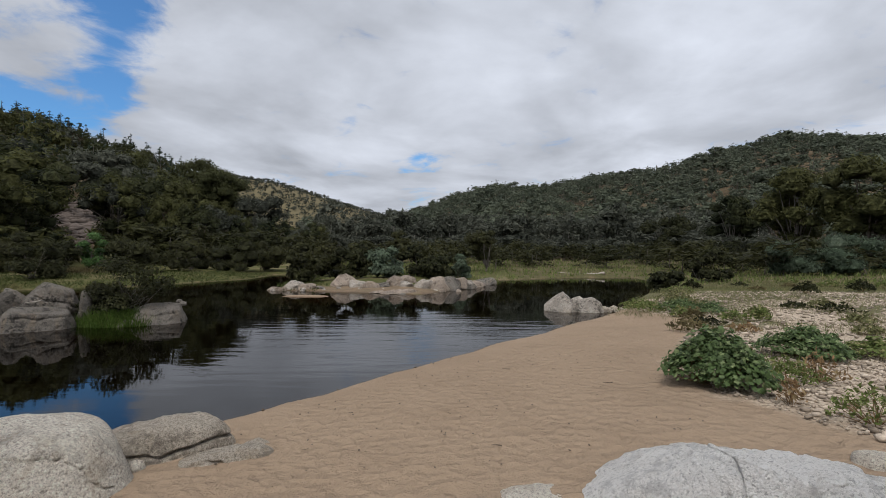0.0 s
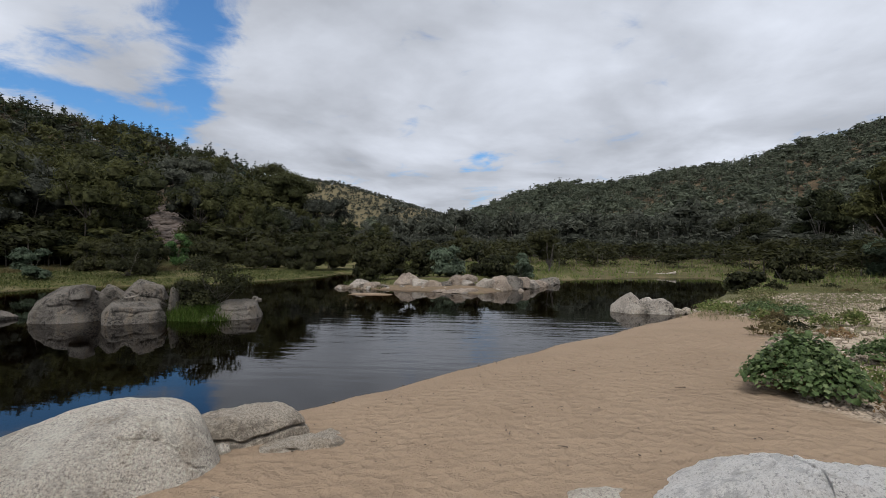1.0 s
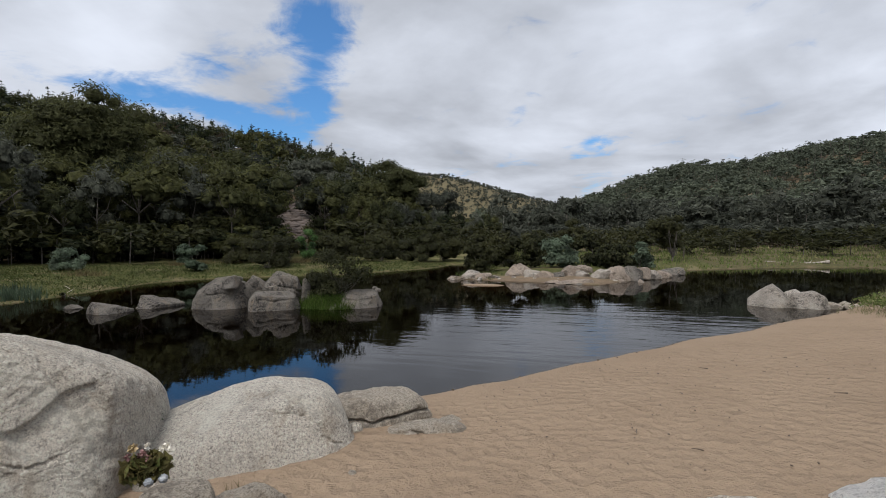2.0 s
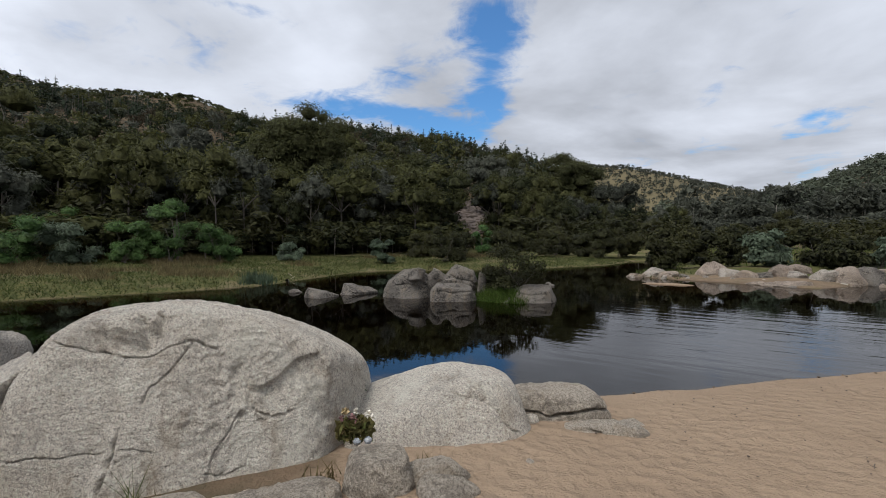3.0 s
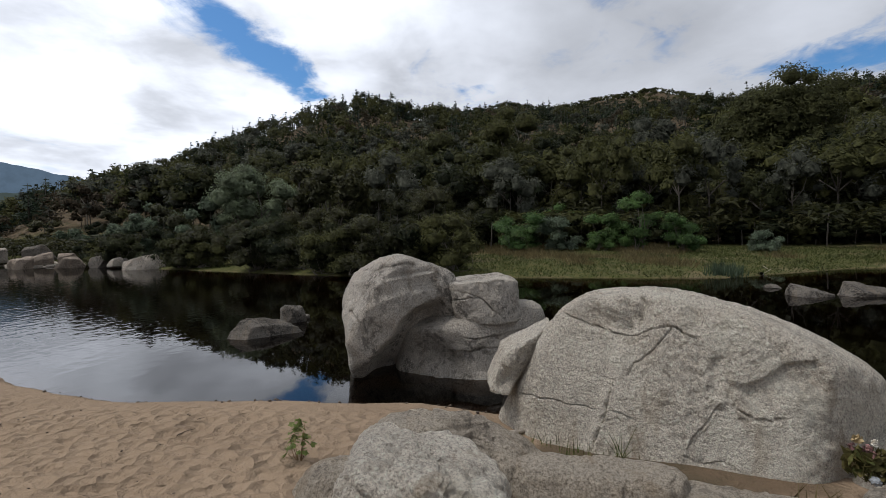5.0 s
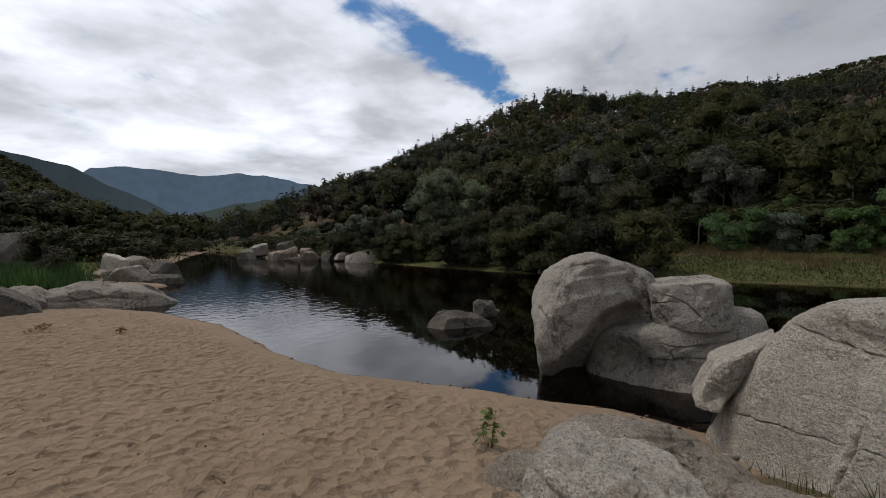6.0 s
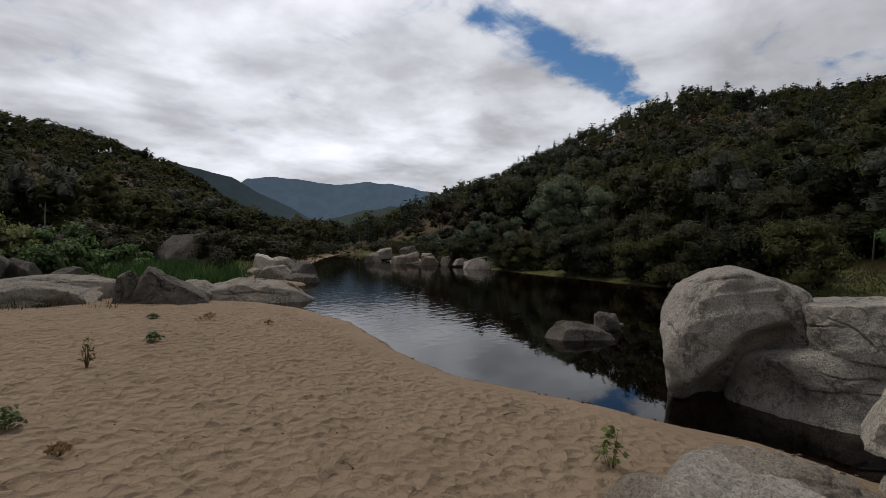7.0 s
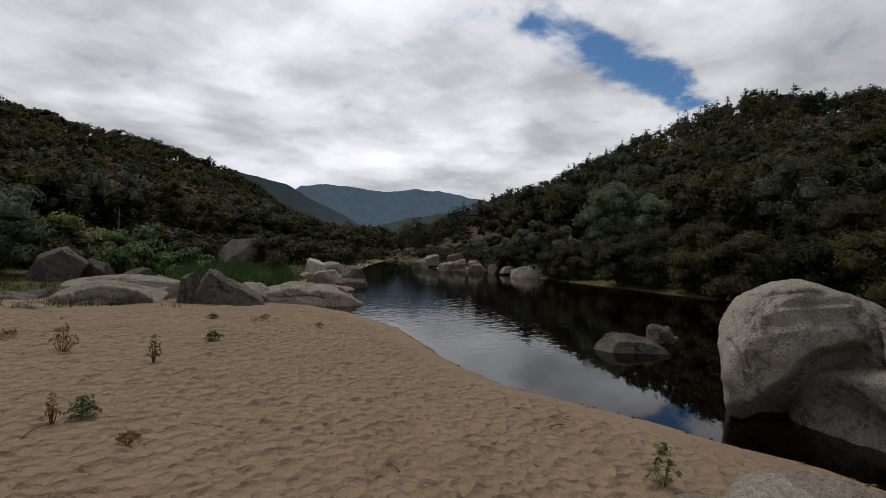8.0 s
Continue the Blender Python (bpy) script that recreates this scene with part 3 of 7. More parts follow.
def refined(v, f, near):
    """The sphere's mesh with the triangles round the marked vertices split once more, without gaps."""
    pick = near[f].any(axis=1)
    e = np.sort(f[:, [0, 1, 1, 2, 2, 0]].reshape(-1, 3, 2), axis=2)
    key = e[..., 0].astype(np.int64) * len(v) + e[..., 1]
    cut = np.unique(key[pick])
    mids = v[cut // len(v)] + v[cut % len(v)]
    mids /= np.linalg.norm(mids, axis=1)[:, None]
    at = np.minimum(np.searchsorted(cut, key), len(cut) - 1)
    split = cut[at] == key
    m, count = at + len(v), split.sum(axis=1)
    out = [f[count == 0]]
    k = count == 3
    t, q = f[k], m[k]
    out += [np.stack(c, 1) for c in ((t[:, 0], q[:, 0], q[:, 2]), (t[:, 1], q[:, 1], q[:, 0]), (t[:, 2], q[:, 2], q[:, 1]), (q[:, 0], q[:, 1], q[:, 2]))]
    for i in range(3):
        j, l = (i + 1) % 3, (i + 2) % 3
        k = (count == 1) & split[:, i]
        t, q = f[k], m[k]
        out += [np.stack(c, 1) for c in ((t[:, i], q[:, i], t[:, l]), (q[:, i], t[:, j], t[:, l]))]
        k = (count == 2) & ~split[:, i]
        t, q = f[k], m[k]
        out += [np.stack(c, 1) for c in ((t[:, i], t[:, j], q[:, j]), (t[:, i], q[:, j], q[:, l]), (q[:, l], q[:, j], t[:, l]))]
    return np.concatenate([v, mids]), np.concatenate(out)


def line_distance(p, pts):
    """Metres, seen from the front, from each point to a broken line of (x, z), and how far along it, 0 to 1."""
    best, along = np.full(len(p), 1e9), np.zeros(len(p))
    for i, ((ax, az_), (bx, bz)) in enumerate(zip(pts, pts[1:])):
        ex, ez = bx - ax, bz - az_
        t = np.clip(((p[:, 0] - ax) * ex + (p[:, 2] - az_) * ez) / (ex * ex + ez * ez), 0, 1)
        d = np.hypot(p[:, 0] - ax - t * ex, p[:, 2] - az_ - t * ez)
        along = np.where(d < best, (i + t) / (len(pts) - 1), along)
        best = np.minimum(best, d)
    return best, along


def side_distance(p, pts):
    """As line_distance, but positive to the right of the line's run and negative to its left."""
    best, signed, along = np.full(len(p), 1e9), np.zeros(len(p)), np.zeros(len(p))
    for i, ((ax, az_), (bx, bz)) in enumerate(zip(pts, pts[1:])):
        ex, ez = bx - ax, bz - az_
        dx, dz = p[:, 0] - ax, p[:, 2] - az_
        t = np.clip((dx * ex + dz * ez) / (ex * ex + ez * ez), 0, 1)
        d = np.hypot(dx - t * ex, dz - t * ez)
        signed = np.where(d < best, np.where(dx * ez - dz * ex > 0, d, -d), signed)
        along = np.where(d < best, (i + t) / (len(pts) - 1), along)
        best = np.minimum(best, d)
    return signed, along


def boulder(name, base, az, planes, mat, label, sub=5, sharp=9.0, cracks=(), lump=0.035, grain=0.010, seed=0.0, tilt=0.0, group="", hollows=(), sheets=1.0, lines=(), pitted=None, chips=0.0, steps=()):
    """A rounded block bounded by planes (normal x right, y away, z up, distance) in a frame turned by az; cracks are grooves
    (point, normal, width, depth), lines are cracks on the front (broken line of x and z, width, depth), pitted is the
    height above which the skin is pocked; steps set the front back on the right-hand side of a broken line (line, depth, width, reach)."""

    if not any(abs(nx) > 0.5 and abs(ny) > 0.5 for nx, ny, nz, d in planes):
        rnd = random.Random(seed)
        side = {}
        for nx, ny, nz, d in planes:
            if abs(nz) < 0.6:
                key = (round(nx / 1.1), round(ny / 1.1))
                side[key] = min(side.get(key, 9), d)
        planes = list(planes) + [(sx * 0.7, sy * 0.7, 0.15, 0.7 * (side[sx, 0] + side[0, sy]) * rnd.uniform(0.74, 0.92)) for sx in (-1, 1) for sy in (-1, 1) if (sx, 0) in side and (0, sy) in side]

    def shape(v):
        power = np.zeros(len(v))
        for nx, ny, nz, d in planes:
            n = np.array((nx, ny, nz), float)
            n /= np.linalg.norm(n)
            power += np.maximum(v @ n, 0) ** sharp / d ** sharp
        return v * (power ** (-1 / sharp))[:, None]

    def grooves(p):
        """Distance over width, and depth, of each crack."""
        wob = fbm(p + seed, 3.5, 4, 0.6)
        for point, normal, width, depth in cracks:
            n = np.array(normal, float) / np.linalg.norm(normal)
            yield np.abs((p - np.array(point)) @ n + wob * 0.05), width, depth * np.clip(0.75 + 1.2 * gnoise(p * 1.7 + 31 * width), 0.1, 1)
        for pts, width, depth in lines:
            d, along = line_distance(p + (wob * 0.03)[:, None] * (1, 0, 1), pts)
            fade = smoothstep(0, 0.12, along) * smoothstep(1, 0.88, along)
            yield d, width, depth * np.where(p[:, 1] < 0.45, fade, 0)

    v, f = SPHERES[sub]
    if (cracks or lines) and sub > 5:
        for level in range(2):
            p = shape(v)
            near = np.zeros(len(v), bool)
            for d, width, depth in grooves(p):
                if width < 0.03:
                    near |= (d < width * 2.0 + 0.014 / (level + 1)) & (np.abs(depth) > 0.004)
            if pitted is not None and level == 0:
                near |= (p[:, 2] > pitted - 0.05) & (p[:, 1] < 0.3)
            if near.any():
                v, f = refined(v, f, near)
    p = shape(v)
    size = float(np.abs(p).max())
    q = p + seed * 7.13
    p = p + v * (fbm(q, 1.6 / size, 3) * lump * size * 1.6 + fbm(q, 7.0 / size, 4, 0.6) * lump * size * 0.45 + fbm(q, 14.0, 3, 0.6) * grain)[:, None]
    for k, (freq, step) in enumerate(((1.15, 0.030), (2.6, 0.016))):
        edge = fbm(q + 40 + 9 * k, freq / max(size, 0.45) ** 0.5, 3, 0.55)
        p = p - v * (step * min(size, 1.0) * sheets * (smoothstep(-0.02, 0.02, edge) + smoothstep(0.16, 0.19, edge)))[:, None]
    if sheets >= 1.0 or chips:
        k = min(size, 1.2)
        facets = np.abs(gnoise(q * (2.3 / k))) + 0.5 * np.abs(gnoise(q * (5.2 / k) + 11))
        seams = np.exp(-(gnoise(q * (1.9 / k) + 23) / 0.035) ** 2) + 0.6 * np.exp(-(gnoise(q * (3.4 / k) + 37) / 0.04) ** 2)
        p = p - v * (k * (chips or 0.10) * (facets + 0.27 * seams - 0.25))[:, None]
    if pitted is not None:
        zone = smoothstep(pitted - 0.1, pitted + 0.12, p[:, 2] + 0.25 * fbm(q, 1.7, 3)) * smoothstep(-0.25, 0.25, fbm(q + 9, 2.3, 3) + 0.12)
        p = p - v * (zone * (0.032 * np.maximum(fbm(q * (1, 1, 0.7), 12.0, 3, 0.6), 0) + 0.022 * np.maximum(gnoise(q * 6.5) - 0.02, 0)))[:, None]
    back = np.zeros(len(p))
    for pts, depth, width, reach in steps:
        s, along = side_distance(p + (fbm(q, 3.0, 3, 0.6) * 0.04)[:, None] * (1, 0, 1), pts)
        fade = smoothstep(0, 0.10, along) * smoothstep(1, 0.90, along)
        back += depth * smoothstep(-0.15 * width, width, s) * (1 - smoothstep(0.4 * reach, reach, s)) * fade * smoothstep(0.45, 0.0, p[:, 1])
    p[:, 1] += back
    drop = np.zeros(len(p))
    for d, width, depth in grooves(p):
        drop = drop + depth * np.exp(-(d / width) ** 2)
    p = p - v * drop[:, None]
    for point, width, depth in hollows:
        s2 = ((p - np.array(point)) ** 2).sum(axis=1)
        p = p - v * (depth * np.exp(-s2 / width ** 2))[:, None]
    ob = mesh_object(name, p, f, mat)
    if sub < 7:
        ob.data.set_sharp_from_angle(angle=radians(24 if sub < 6 else 34))
    ob.matrix_world = pose(*base, tilt, 0, az)
    return tagged(ob, label, "rock" if size < 0.6 else "boulder", group)


def block(a, b, c, seed, cut=0.78):
    """Planes of an angular, uneven stone that fills about the half sizes a, b, c."""
    r = random.Random(seed)
    out = [(0, 0, -1, c)]
    turn = r.uniform(0, 6.28)
    for k in range(10):
        zz = 1 - 1.35 * (k + 0.5) / 10
        ang = turn + k * 2.39996 + r.uniform(-.45, .45)
        h = math.sqrt(1 - zz * zz)
        n = Vector((math.cos(ang) * h, math.sin(ang) * h, zz + r.uniform(-.15, .15))).normalized()
        reach = math.sqrt((n.x * a) ** 2 + (n.y * b) ** 2 + (n.z * c) ** 2)
        out.append((*n, reach * r.uniform(cut - 0.14, 1.12)))
    out.append((r.uniform(-.3, .3), r.uniform(-.35, .1), 1, c * r.uniform(0.72, 0.9)))
    return out



# ---- plants ----
def frames(n, rs, facing=None):
    """Two axes across each leaf; leaves face roughly along facing where that is given."""
    a = rs.normal(size=(n, 3))
    if facing is not None:
        f = facing + rs.normal(size=(n, 3)) * 0.55
        f /= np.linalg.norm(f, axis=1)[:, None] + 1e-9
        a -= f * np.einsum("ij,ij->i", a, f)[:, None]
    a /= np.linalg.norm(a, axis=1)[:, None] + 1e-9
    b = np.cross(f, a) if facing is not None else rs.normal(size=(n, 3))
    b -= a * np.einsum("ij,ij->i", a, b)[:, None]
    b /= np.linalg.norm(b, axis=1)[:, None] + 1e-9
    return a, b


def flakes(centres, size, rs, stretch=1.0, facing=None):
    """Triangles of random turn at the given centres, as vertices and faces."""
    n = len(centres)
    a, b = frames(n, rs, facing)
    s = (size * rs.uniform(0.6, 1.4, n))[:, None]
    v = np.empty((n, 3, 3))
    v[:, 0], v[:, 1], v[:, 2] = centres + a * s * 0.85 * stretch, centres - a * s * 0.5 + b * s * 0.26, centres - a * s * 0.5 - b * s * 0.26
    return v.reshape(-1, 3), np.arange(3 * n).reshape(-1, 3)


def leaves_quad(centres, size, rs, stretch=1.6, facing=None):
    """Pointed leaves of two triangles, folded on the midrib."""
    n = len(centres)
    a, b = frames(n, rs, facing)
    c = np.cross(a, b)
    s = (size * rs.uniform(0.6, 1.35, n))[:, None]
    v = np.empty((n, 4, 3))
    v[:, 0], v[:, 2] = centres - a * s * 0.5 * stretch, centres + a * s * 0.5 * stretch
    v[:, 1], v[:, 3] = centres + b * s * 0.42 + c * s * 0.12, centres - b * s * 0.42 + c * s * 0.12
    i = np.arange(n)[:, None] * 4
    return v.reshape(-1, 3), np.concatenate([i + (0, 2, 1), i + (0, 3, 2)])


def tube(points, radii, sides=6):
    """A tapered tube along points."""
    pts = np.asarray(points, float)
    ang = np.linspace(0, 2 * math.pi, sides, endpoint=False)
    verts = []
    for i, p in enumerate(pts):
        t = pts[min(i + 1, len(pts) - 1)] - pts[max(i - 1, 0)]
        t /= np.linalg.norm(t) + 1e-9
        u = np.cross(t, (0.31, 0.95, 0.02))
        u /= np.linalg.norm(u) + 1e-9
        w = np.cross(t, u)
        verts.append(p + radii[i] * (np.cos(ang)[:, None] * u + np.sin(ang)[:, None] * w))
    faces = []
    for i in range(len(pts) - 1):
        for j in range(sides):
            k = (j + 1) % sides
            a, b, c, d = i * sides + j, i * sides + k, (i + 1) * sides + k, (i + 1) * sides + j
            faces += [(a, b, c), (a, c, d)]
    return np.concatenate(verts), np.array(faces)


def joined(pieces):
    verts, faces, base = [], [], 0
    for v, f in pieces:
        verts.append(v), faces.append(np.asarray(f) + base)
        base += len(v)
    return np.concatenate(verts), np.concatenate(faces)


def bent(a, b, rs, sway, n=5):
    t = np.linspace(0, 1, n)[:, None]
    mid = rs.normal(size=3) * sway
    return np.array(a) * (1 - t) + np.array(b) * t + np.sin(t * math.pi) * mid


def woody(h, w, rs, low=0.35, clumps=14, thick=0.022, stems=1, flatness=0.75):
    """Trunk, limbs and clump centres of a tree h high and w wide: tubes, centres, radii."""
    tubes, centres, radii = [], [], []
    for k in range(clumps):
        u = rs.normal(size=3)
        u /= np.linalg.norm(u)
        u *= rs.uniform(0.35, 1.0) ** 0.5
        zc = h * (low + (1 - low) * 0.5)
        c = np.array((u[0] * w * 0.40, u[1] * w * 0.40, zc + u[2] * h * (1 - low) * 0.40))
        if stems > 1 and k % 3 == 0:
            c[2] = h * rs.uniform(0.10, 0.28)
        centres.append(c), radii.append(w * (rs.uniform(0.13, 0.24) if clumps < 26 else rs.uniform(0.10, 0.18)))
    for s in range(stems):
        foot = rs.normal(size=3) * w * (0.0 if stems == 1 else 0.06)
        foot[2] = 0
        fork = foot + np.array((rs.normal() * w * 0.06, rs.normal() * w * 0.06, h * low * rs.uniform(0.8, 1.15)))
        tubes.append(tube(bent(foot - (0, 0, 0.1), fork, rs, w * 0.03), np.linspace(h * thick, h * thick * 0.72, 5), 7))
        for c in centres[s::stems]:
            tubes.append(tube(bent(fork, c, rs, w * 0.05), np.linspace(h * thick * 0.5, h * thick * 0.1, 5), 5))
    return tubes, np.array(centres), np.array(radii)


def crown_points(centres, radii, n, rs, flat=0.75, shell=0.55):
    k = rs.choice(len(centres), n, p=radii ** 2 / (radii ** 2).sum())
    u = rs.normal(size=(n, 3))
    u /= np.linalg.norm(u, axis=1)[:, None]
    u[:, 2] = np.where(u[:, 2] < -0.35, -u[:, 2], u[:, 2])
    r = radii[k] * (shell + (1 - shell) * rs.uniform(0, 1, n)) * rs.uniform(0.75, 1.15, n)
    return centres[k] + u * r[:, None] * (1, 1, flat), u + (0, 0, 0.25)


CORES = {k: icosphere(k) for k in (1, 2)}


def dense(centres, radii, sub, rs, flat=0.75, shrink=0.8):
    """The close-grown inside of each clump, lumpy all round: vertices, faces and outward directions."""
    v0, f0 = CORES[sub]
    verts, faces, outs = [], [], []
    for k, (c, r) in enumerate(zip(np.asarray(centres), radii)):
        lump = 1 + 0.42 * fbm(v0 * 1.7 + 13.7 * k + rs.uniform(0, 50), 1.0, 2) + 0.10 * rs.normal(size=len(v0))
        verts.append(v0 * (lump * r * shrink)[:, None] * (1, 1, flat) + c), faces.append(f0 + k * len(v0)), outs.append(v0)
    return np.concatenate(verts), np.concatenate(faces), np.concatenate(outs)


def rounded(ob, normals):
    """Lets the leaves of a clump share the light as its rounded outside does."""
    normals = normals / (np.linalg.norm(normals, axis=1)[:, None] + 1e-9)
    ob.data.polygons.foreach_set("use_smooth", np.ones(len(ob.data.polygons), bool))
    ob.data.attributes.new("custom_normal", "FLOAT_VECTOR", "POINT").data.foreach_set("vector", normals.astype(np.float32).ravel())


def tree(name, at, h, w, leaf, wood, label, seed, leaves=5000, size=0.3, low=0.3, clumps=16, stems=1, thick=0.02, category="tree", quad=False, group="", flat=0.75, thickness=0.6):
    rs = np.random.RandomState(seed)
    tubes, centres, radii = woody(h, w, rs, low, clumps, thick, stems)
    root = new(name)
    root.empty_display_size = 0.2
    if stems == 1:
        trunk = mesh_object("trunk", *tubes[0], wood, True, root)
        for limb in tubes[1:]:
            mesh_object("limb", *limb, wood, True, trunk)
    else:
        tv, tf = joined(tubes)
        mesh_object("trunk", tv, tf, wood, True, root)
    pts, out_ = crown_points(centres, radii, leaves, rs, flat)
    cv, cf = (leaves_quad if quad else flakes)(pts, size, rs, facing=out_)
    near = math.hypot(*at) < 40
    kv, kf, ko = dense(centres, radii, 1 if near else 2, rs, flat, thickness)
    lit = np.concatenate([np.repeat(out_ * 0.55 + (0, 0, 0.65) + rs.normal(size=out_.shape) * 0.2, 4 if quad else 3, axis=0), ko * 0.6 + (0, 0, 0.6)])
    cv, cf = joined([(cv, cf), (kv, kf)])
    cv[:, 2] = np.maximum(cv[:, 2], 0.03)
    crown = mesh_object("crown", cv, cf, leaf, False, root)
    rounded(crown, lit)
    crown.data.attributes.new("tint", "FLOAT", "POINT").data.foreach_set("value", np.full(len(cv), rs.uniform(), np.float32))
    x, y = at
    root.matrix_world = pose(x, y, ground_at(x, y) - 0.04, 0, 0, seed * 47 % 360)
    return tagged(root, label, category, group)


def wood_template(kind, n, seed):
    """A tree of the far woods, one unit high: leaf flakes and trunk as vertices and faces."""
    rs = np.random.RandomState(seed)
    if kind == "pine":
        centres, radii = [], []
        for k in range(10 if n > 100 else 6):
            zc = 0.14 + 0.78 * k / (9 if n > 100 else 5)
            a, wide = rs.uniform(0, 6.28), 0.17 * (1.04 - zc) ** 0.7 * rs.uniform(0.5, 1.35)
            centres.append((math.cos(a) * wide * 0.5, math.sin(a) * wide * 0.5, zc)), radii.append(max(0.035, wide * 0.95))
        pts, out_ = crown_points(np.array(centres), np.array(radii), n, rs, 0.85, 0.5)
        leaf = flakes(pts, 0.85 / math.sqrt(n), rs, facing=out_)
        limbs = tube([(0, 0, -0.03), (0, 0, 0.97)], [0.016, 0.003], 3)
    else:
        centres, radii = [], []
        for _ in range(8 if kind == "bush" and n > 60 else 18 if n > 300 else 12 if n > 120 else 8):
            u = rs.normal(size=3)
            u /= np.linalg.norm(u)
            u[2] = abs(u[2]) if rs.uniform() < 0.6 else u[2]
            q = rs.uniform(0.7, 1.1)
            centres.append((u[0] * 0.27 * q, u[1] * 0.27 * q, 0.52 + u[2] * 0.36 * q)), radii.append(rs.uniform(0.07, 0.15) if n > 300 else rs.uniform(0.10, 0.19))
        if kind == "bush":
            centres = [(c[0] * 1.25, c[1] * 1.25, 0.10 + (c[2] - 0.30) * 1.05) for c in centres]
            radii = [r * 1.25 for r in radii]
        pts, out_ = crown_points(np.array(centres), np.array(radii), n, rs, 1.05, 0.45)
        pts[:, 2] = np.abs(pts[:, 2])
        leaf = flakes(pts, 1.3 / math.sqrt(n), rs, facing=out_)
        limbs = [tube([(0, 0, -0.03), (0.0, 0.02, 0.55)], [0.010, 0.006], 3)]
        for c in centres[:4 if n > 500 else 0]:
            limbs.append(tube([(0.0, 0.02, 0.42), (c[0] * 0.6, c[1] * 0.6, 0.55), c], [0.007, 0.005, 0.003], 3))
        limbs = joined(limbs)
    lit = np.repeat(out_ + rs.normal(size=out_.shape) * 0.38, 3, axis=0)
    if n > 300:
        kv, kf, ko = dense(centres, radii, 1, rs, 1.0, 0.55)
        kv[:, 2] = np.maximum(kv[:, 2], 0.01)
        leaf, lit = joined([leaf, (kv, kf)]), np.concatenate([lit, ko])
    return leaf, lit, limbs


def wood(name, label, places, heights, kind, leaf, barkmat, n, seed, broad=1.0):
    """Trees that nobody could count, as one mesh of leaves and one of trunks."""
    rs = np.random.RandomState(seed)
    temps = [wood_template(kind, n, seed + k) for k in range(6)]
    lv, lf, tv, tf, lb, tb, tints, ns = [], [], [], [], 0, 0, [], []
    zs = ground_z(places[:, 0], places[:, 1])
    for (x, y), z, h in zip(places, zs, heights):
        (v, f), out_, (tv0, tf0) = temps[rs.randint(6)]
        a, s = rs.uniform(0, 6.28), broad * rs.uniform(0.8, 1.25)
        m = np.array(((math.cos(a) * s, -math.sin(a) * s, 0), (math.sin(a) * s, math.cos(a) * s, 0), (0, 0, 1))) * h
        lv.append(v @ m.T + (x, y, z)), lf.append(f + lb), tv.append(tv0 @ m.T + (x, y, z)), tf.append(tf0 + tb)
        lb, tb = lb + len(v), tb + len(tv0)
        ns.append((out_ * 0.6 + (0, 0, 0.6)) @ m.T / h)
        tints.append(np.full(len(v), rs.uniform()))
    top = tagged(mesh_object(name, np.concatenate(lv), np.concatenate(lf), leaf, False), label, "trees", kind="stuff")
    top.data.attributes.new("tint", "FLOAT", "POINT").data.foreach_set("value", np.concatenate(tints).astype(np.float32))
    rounded(top, np.concatenate(ns))
    mesh_object("trunks", np.concatenate(tv), np.concatenate(tf), barkmat, True, top)["kind"] = "stuff"
    return top


def scatter(rs, n, az0, az1, r0, r1, keep=None):
    a, r = np.radians(rs.uniform(az0, az1, n)), np.sqrt(rs.uniform(r0 * r0, r1 * r1, n))
    p = np.stack([-r * np.sin(a), r * np.cos(a)], 1)
    return p if keep is None else p[keep(p[:, 0], p[:, 1])]


SCREE = (36.9, 86.0)        # azimuth and distance of a bare patch of broken stone on the far slope


def on_scree(x, y, before=44):
    a, r = np.degrees(np.arctan2(-x, y)), np.hypot(x, y)
    return (np.abs(a - SCREE[0]) < 2.6 + 0.5 * gnoise(flat3(x * 0.2, y * 0.2, 1))) & (r > SCREE[1] - before) & (r < SCREE[1] + 26)


def wooded(x, y):
    d = shore_distance(x, y)
    clear = ~on_scree(x, y)
    return (d > 17 + 4 * gnoise(flat3(x * 0.1, y * 0.1, 2.2))) & clear & (np.hypot(x, y) > 44)


def upto(p, lo, hi, near, far, rs):
    r = np.hypot(p[:, 0], p[:, 1])
    return np.interp(r, [near, far], [hi, lo]) * rs.uniform(0.7, 1.2, len(p))


rs = np.random.RandomState(11)


def fewer(p, h):
    """Lower growth where the far slope runs out towards the head of the valley."""
    a = np.degrees(np.arctan2(-p[:, 0], p[:, 1]))
    return h * np.interp(a, [10, 24, 30], [0.42, 0.62, 1.0])


front = scatter(rs, 330, 12, 140, 46, 78, wooded)
k1 = int(len(front) * 0.72)
wood("hillside_gum_trees", "dense olive-green gum trees on the lower slope", front[:k1], fewer(front[:k1], rs.uniform(6.5, 11.5, k1)), "gum", LEAF_GUM, BARK, 1500, 21, 1.0)
wood("hillside_grey_trees", "grey-green gum trees among the darker woods", front[k1:], fewer(front[k1:], rs.uniform(6.5, 10.0, len(front) - k1)), "gum", LEAF_GREY, BARK, 1500, 31, 1.0)
belt = scatter(rs, 460, 12, 138, 76, 118, wooded)
k1 = int(len(belt) * 0.55)
kb = int(len(belt) * 0.88)
wood("middle_slope_dry_trees", "sparse brownish trees half way up the slope", belt[kb:], fewer(belt[kb:], rs.uniform(6, 9, len(belt) - kb)), "gum", LEAF_DRY, BARK, 600, 37, 1.1)
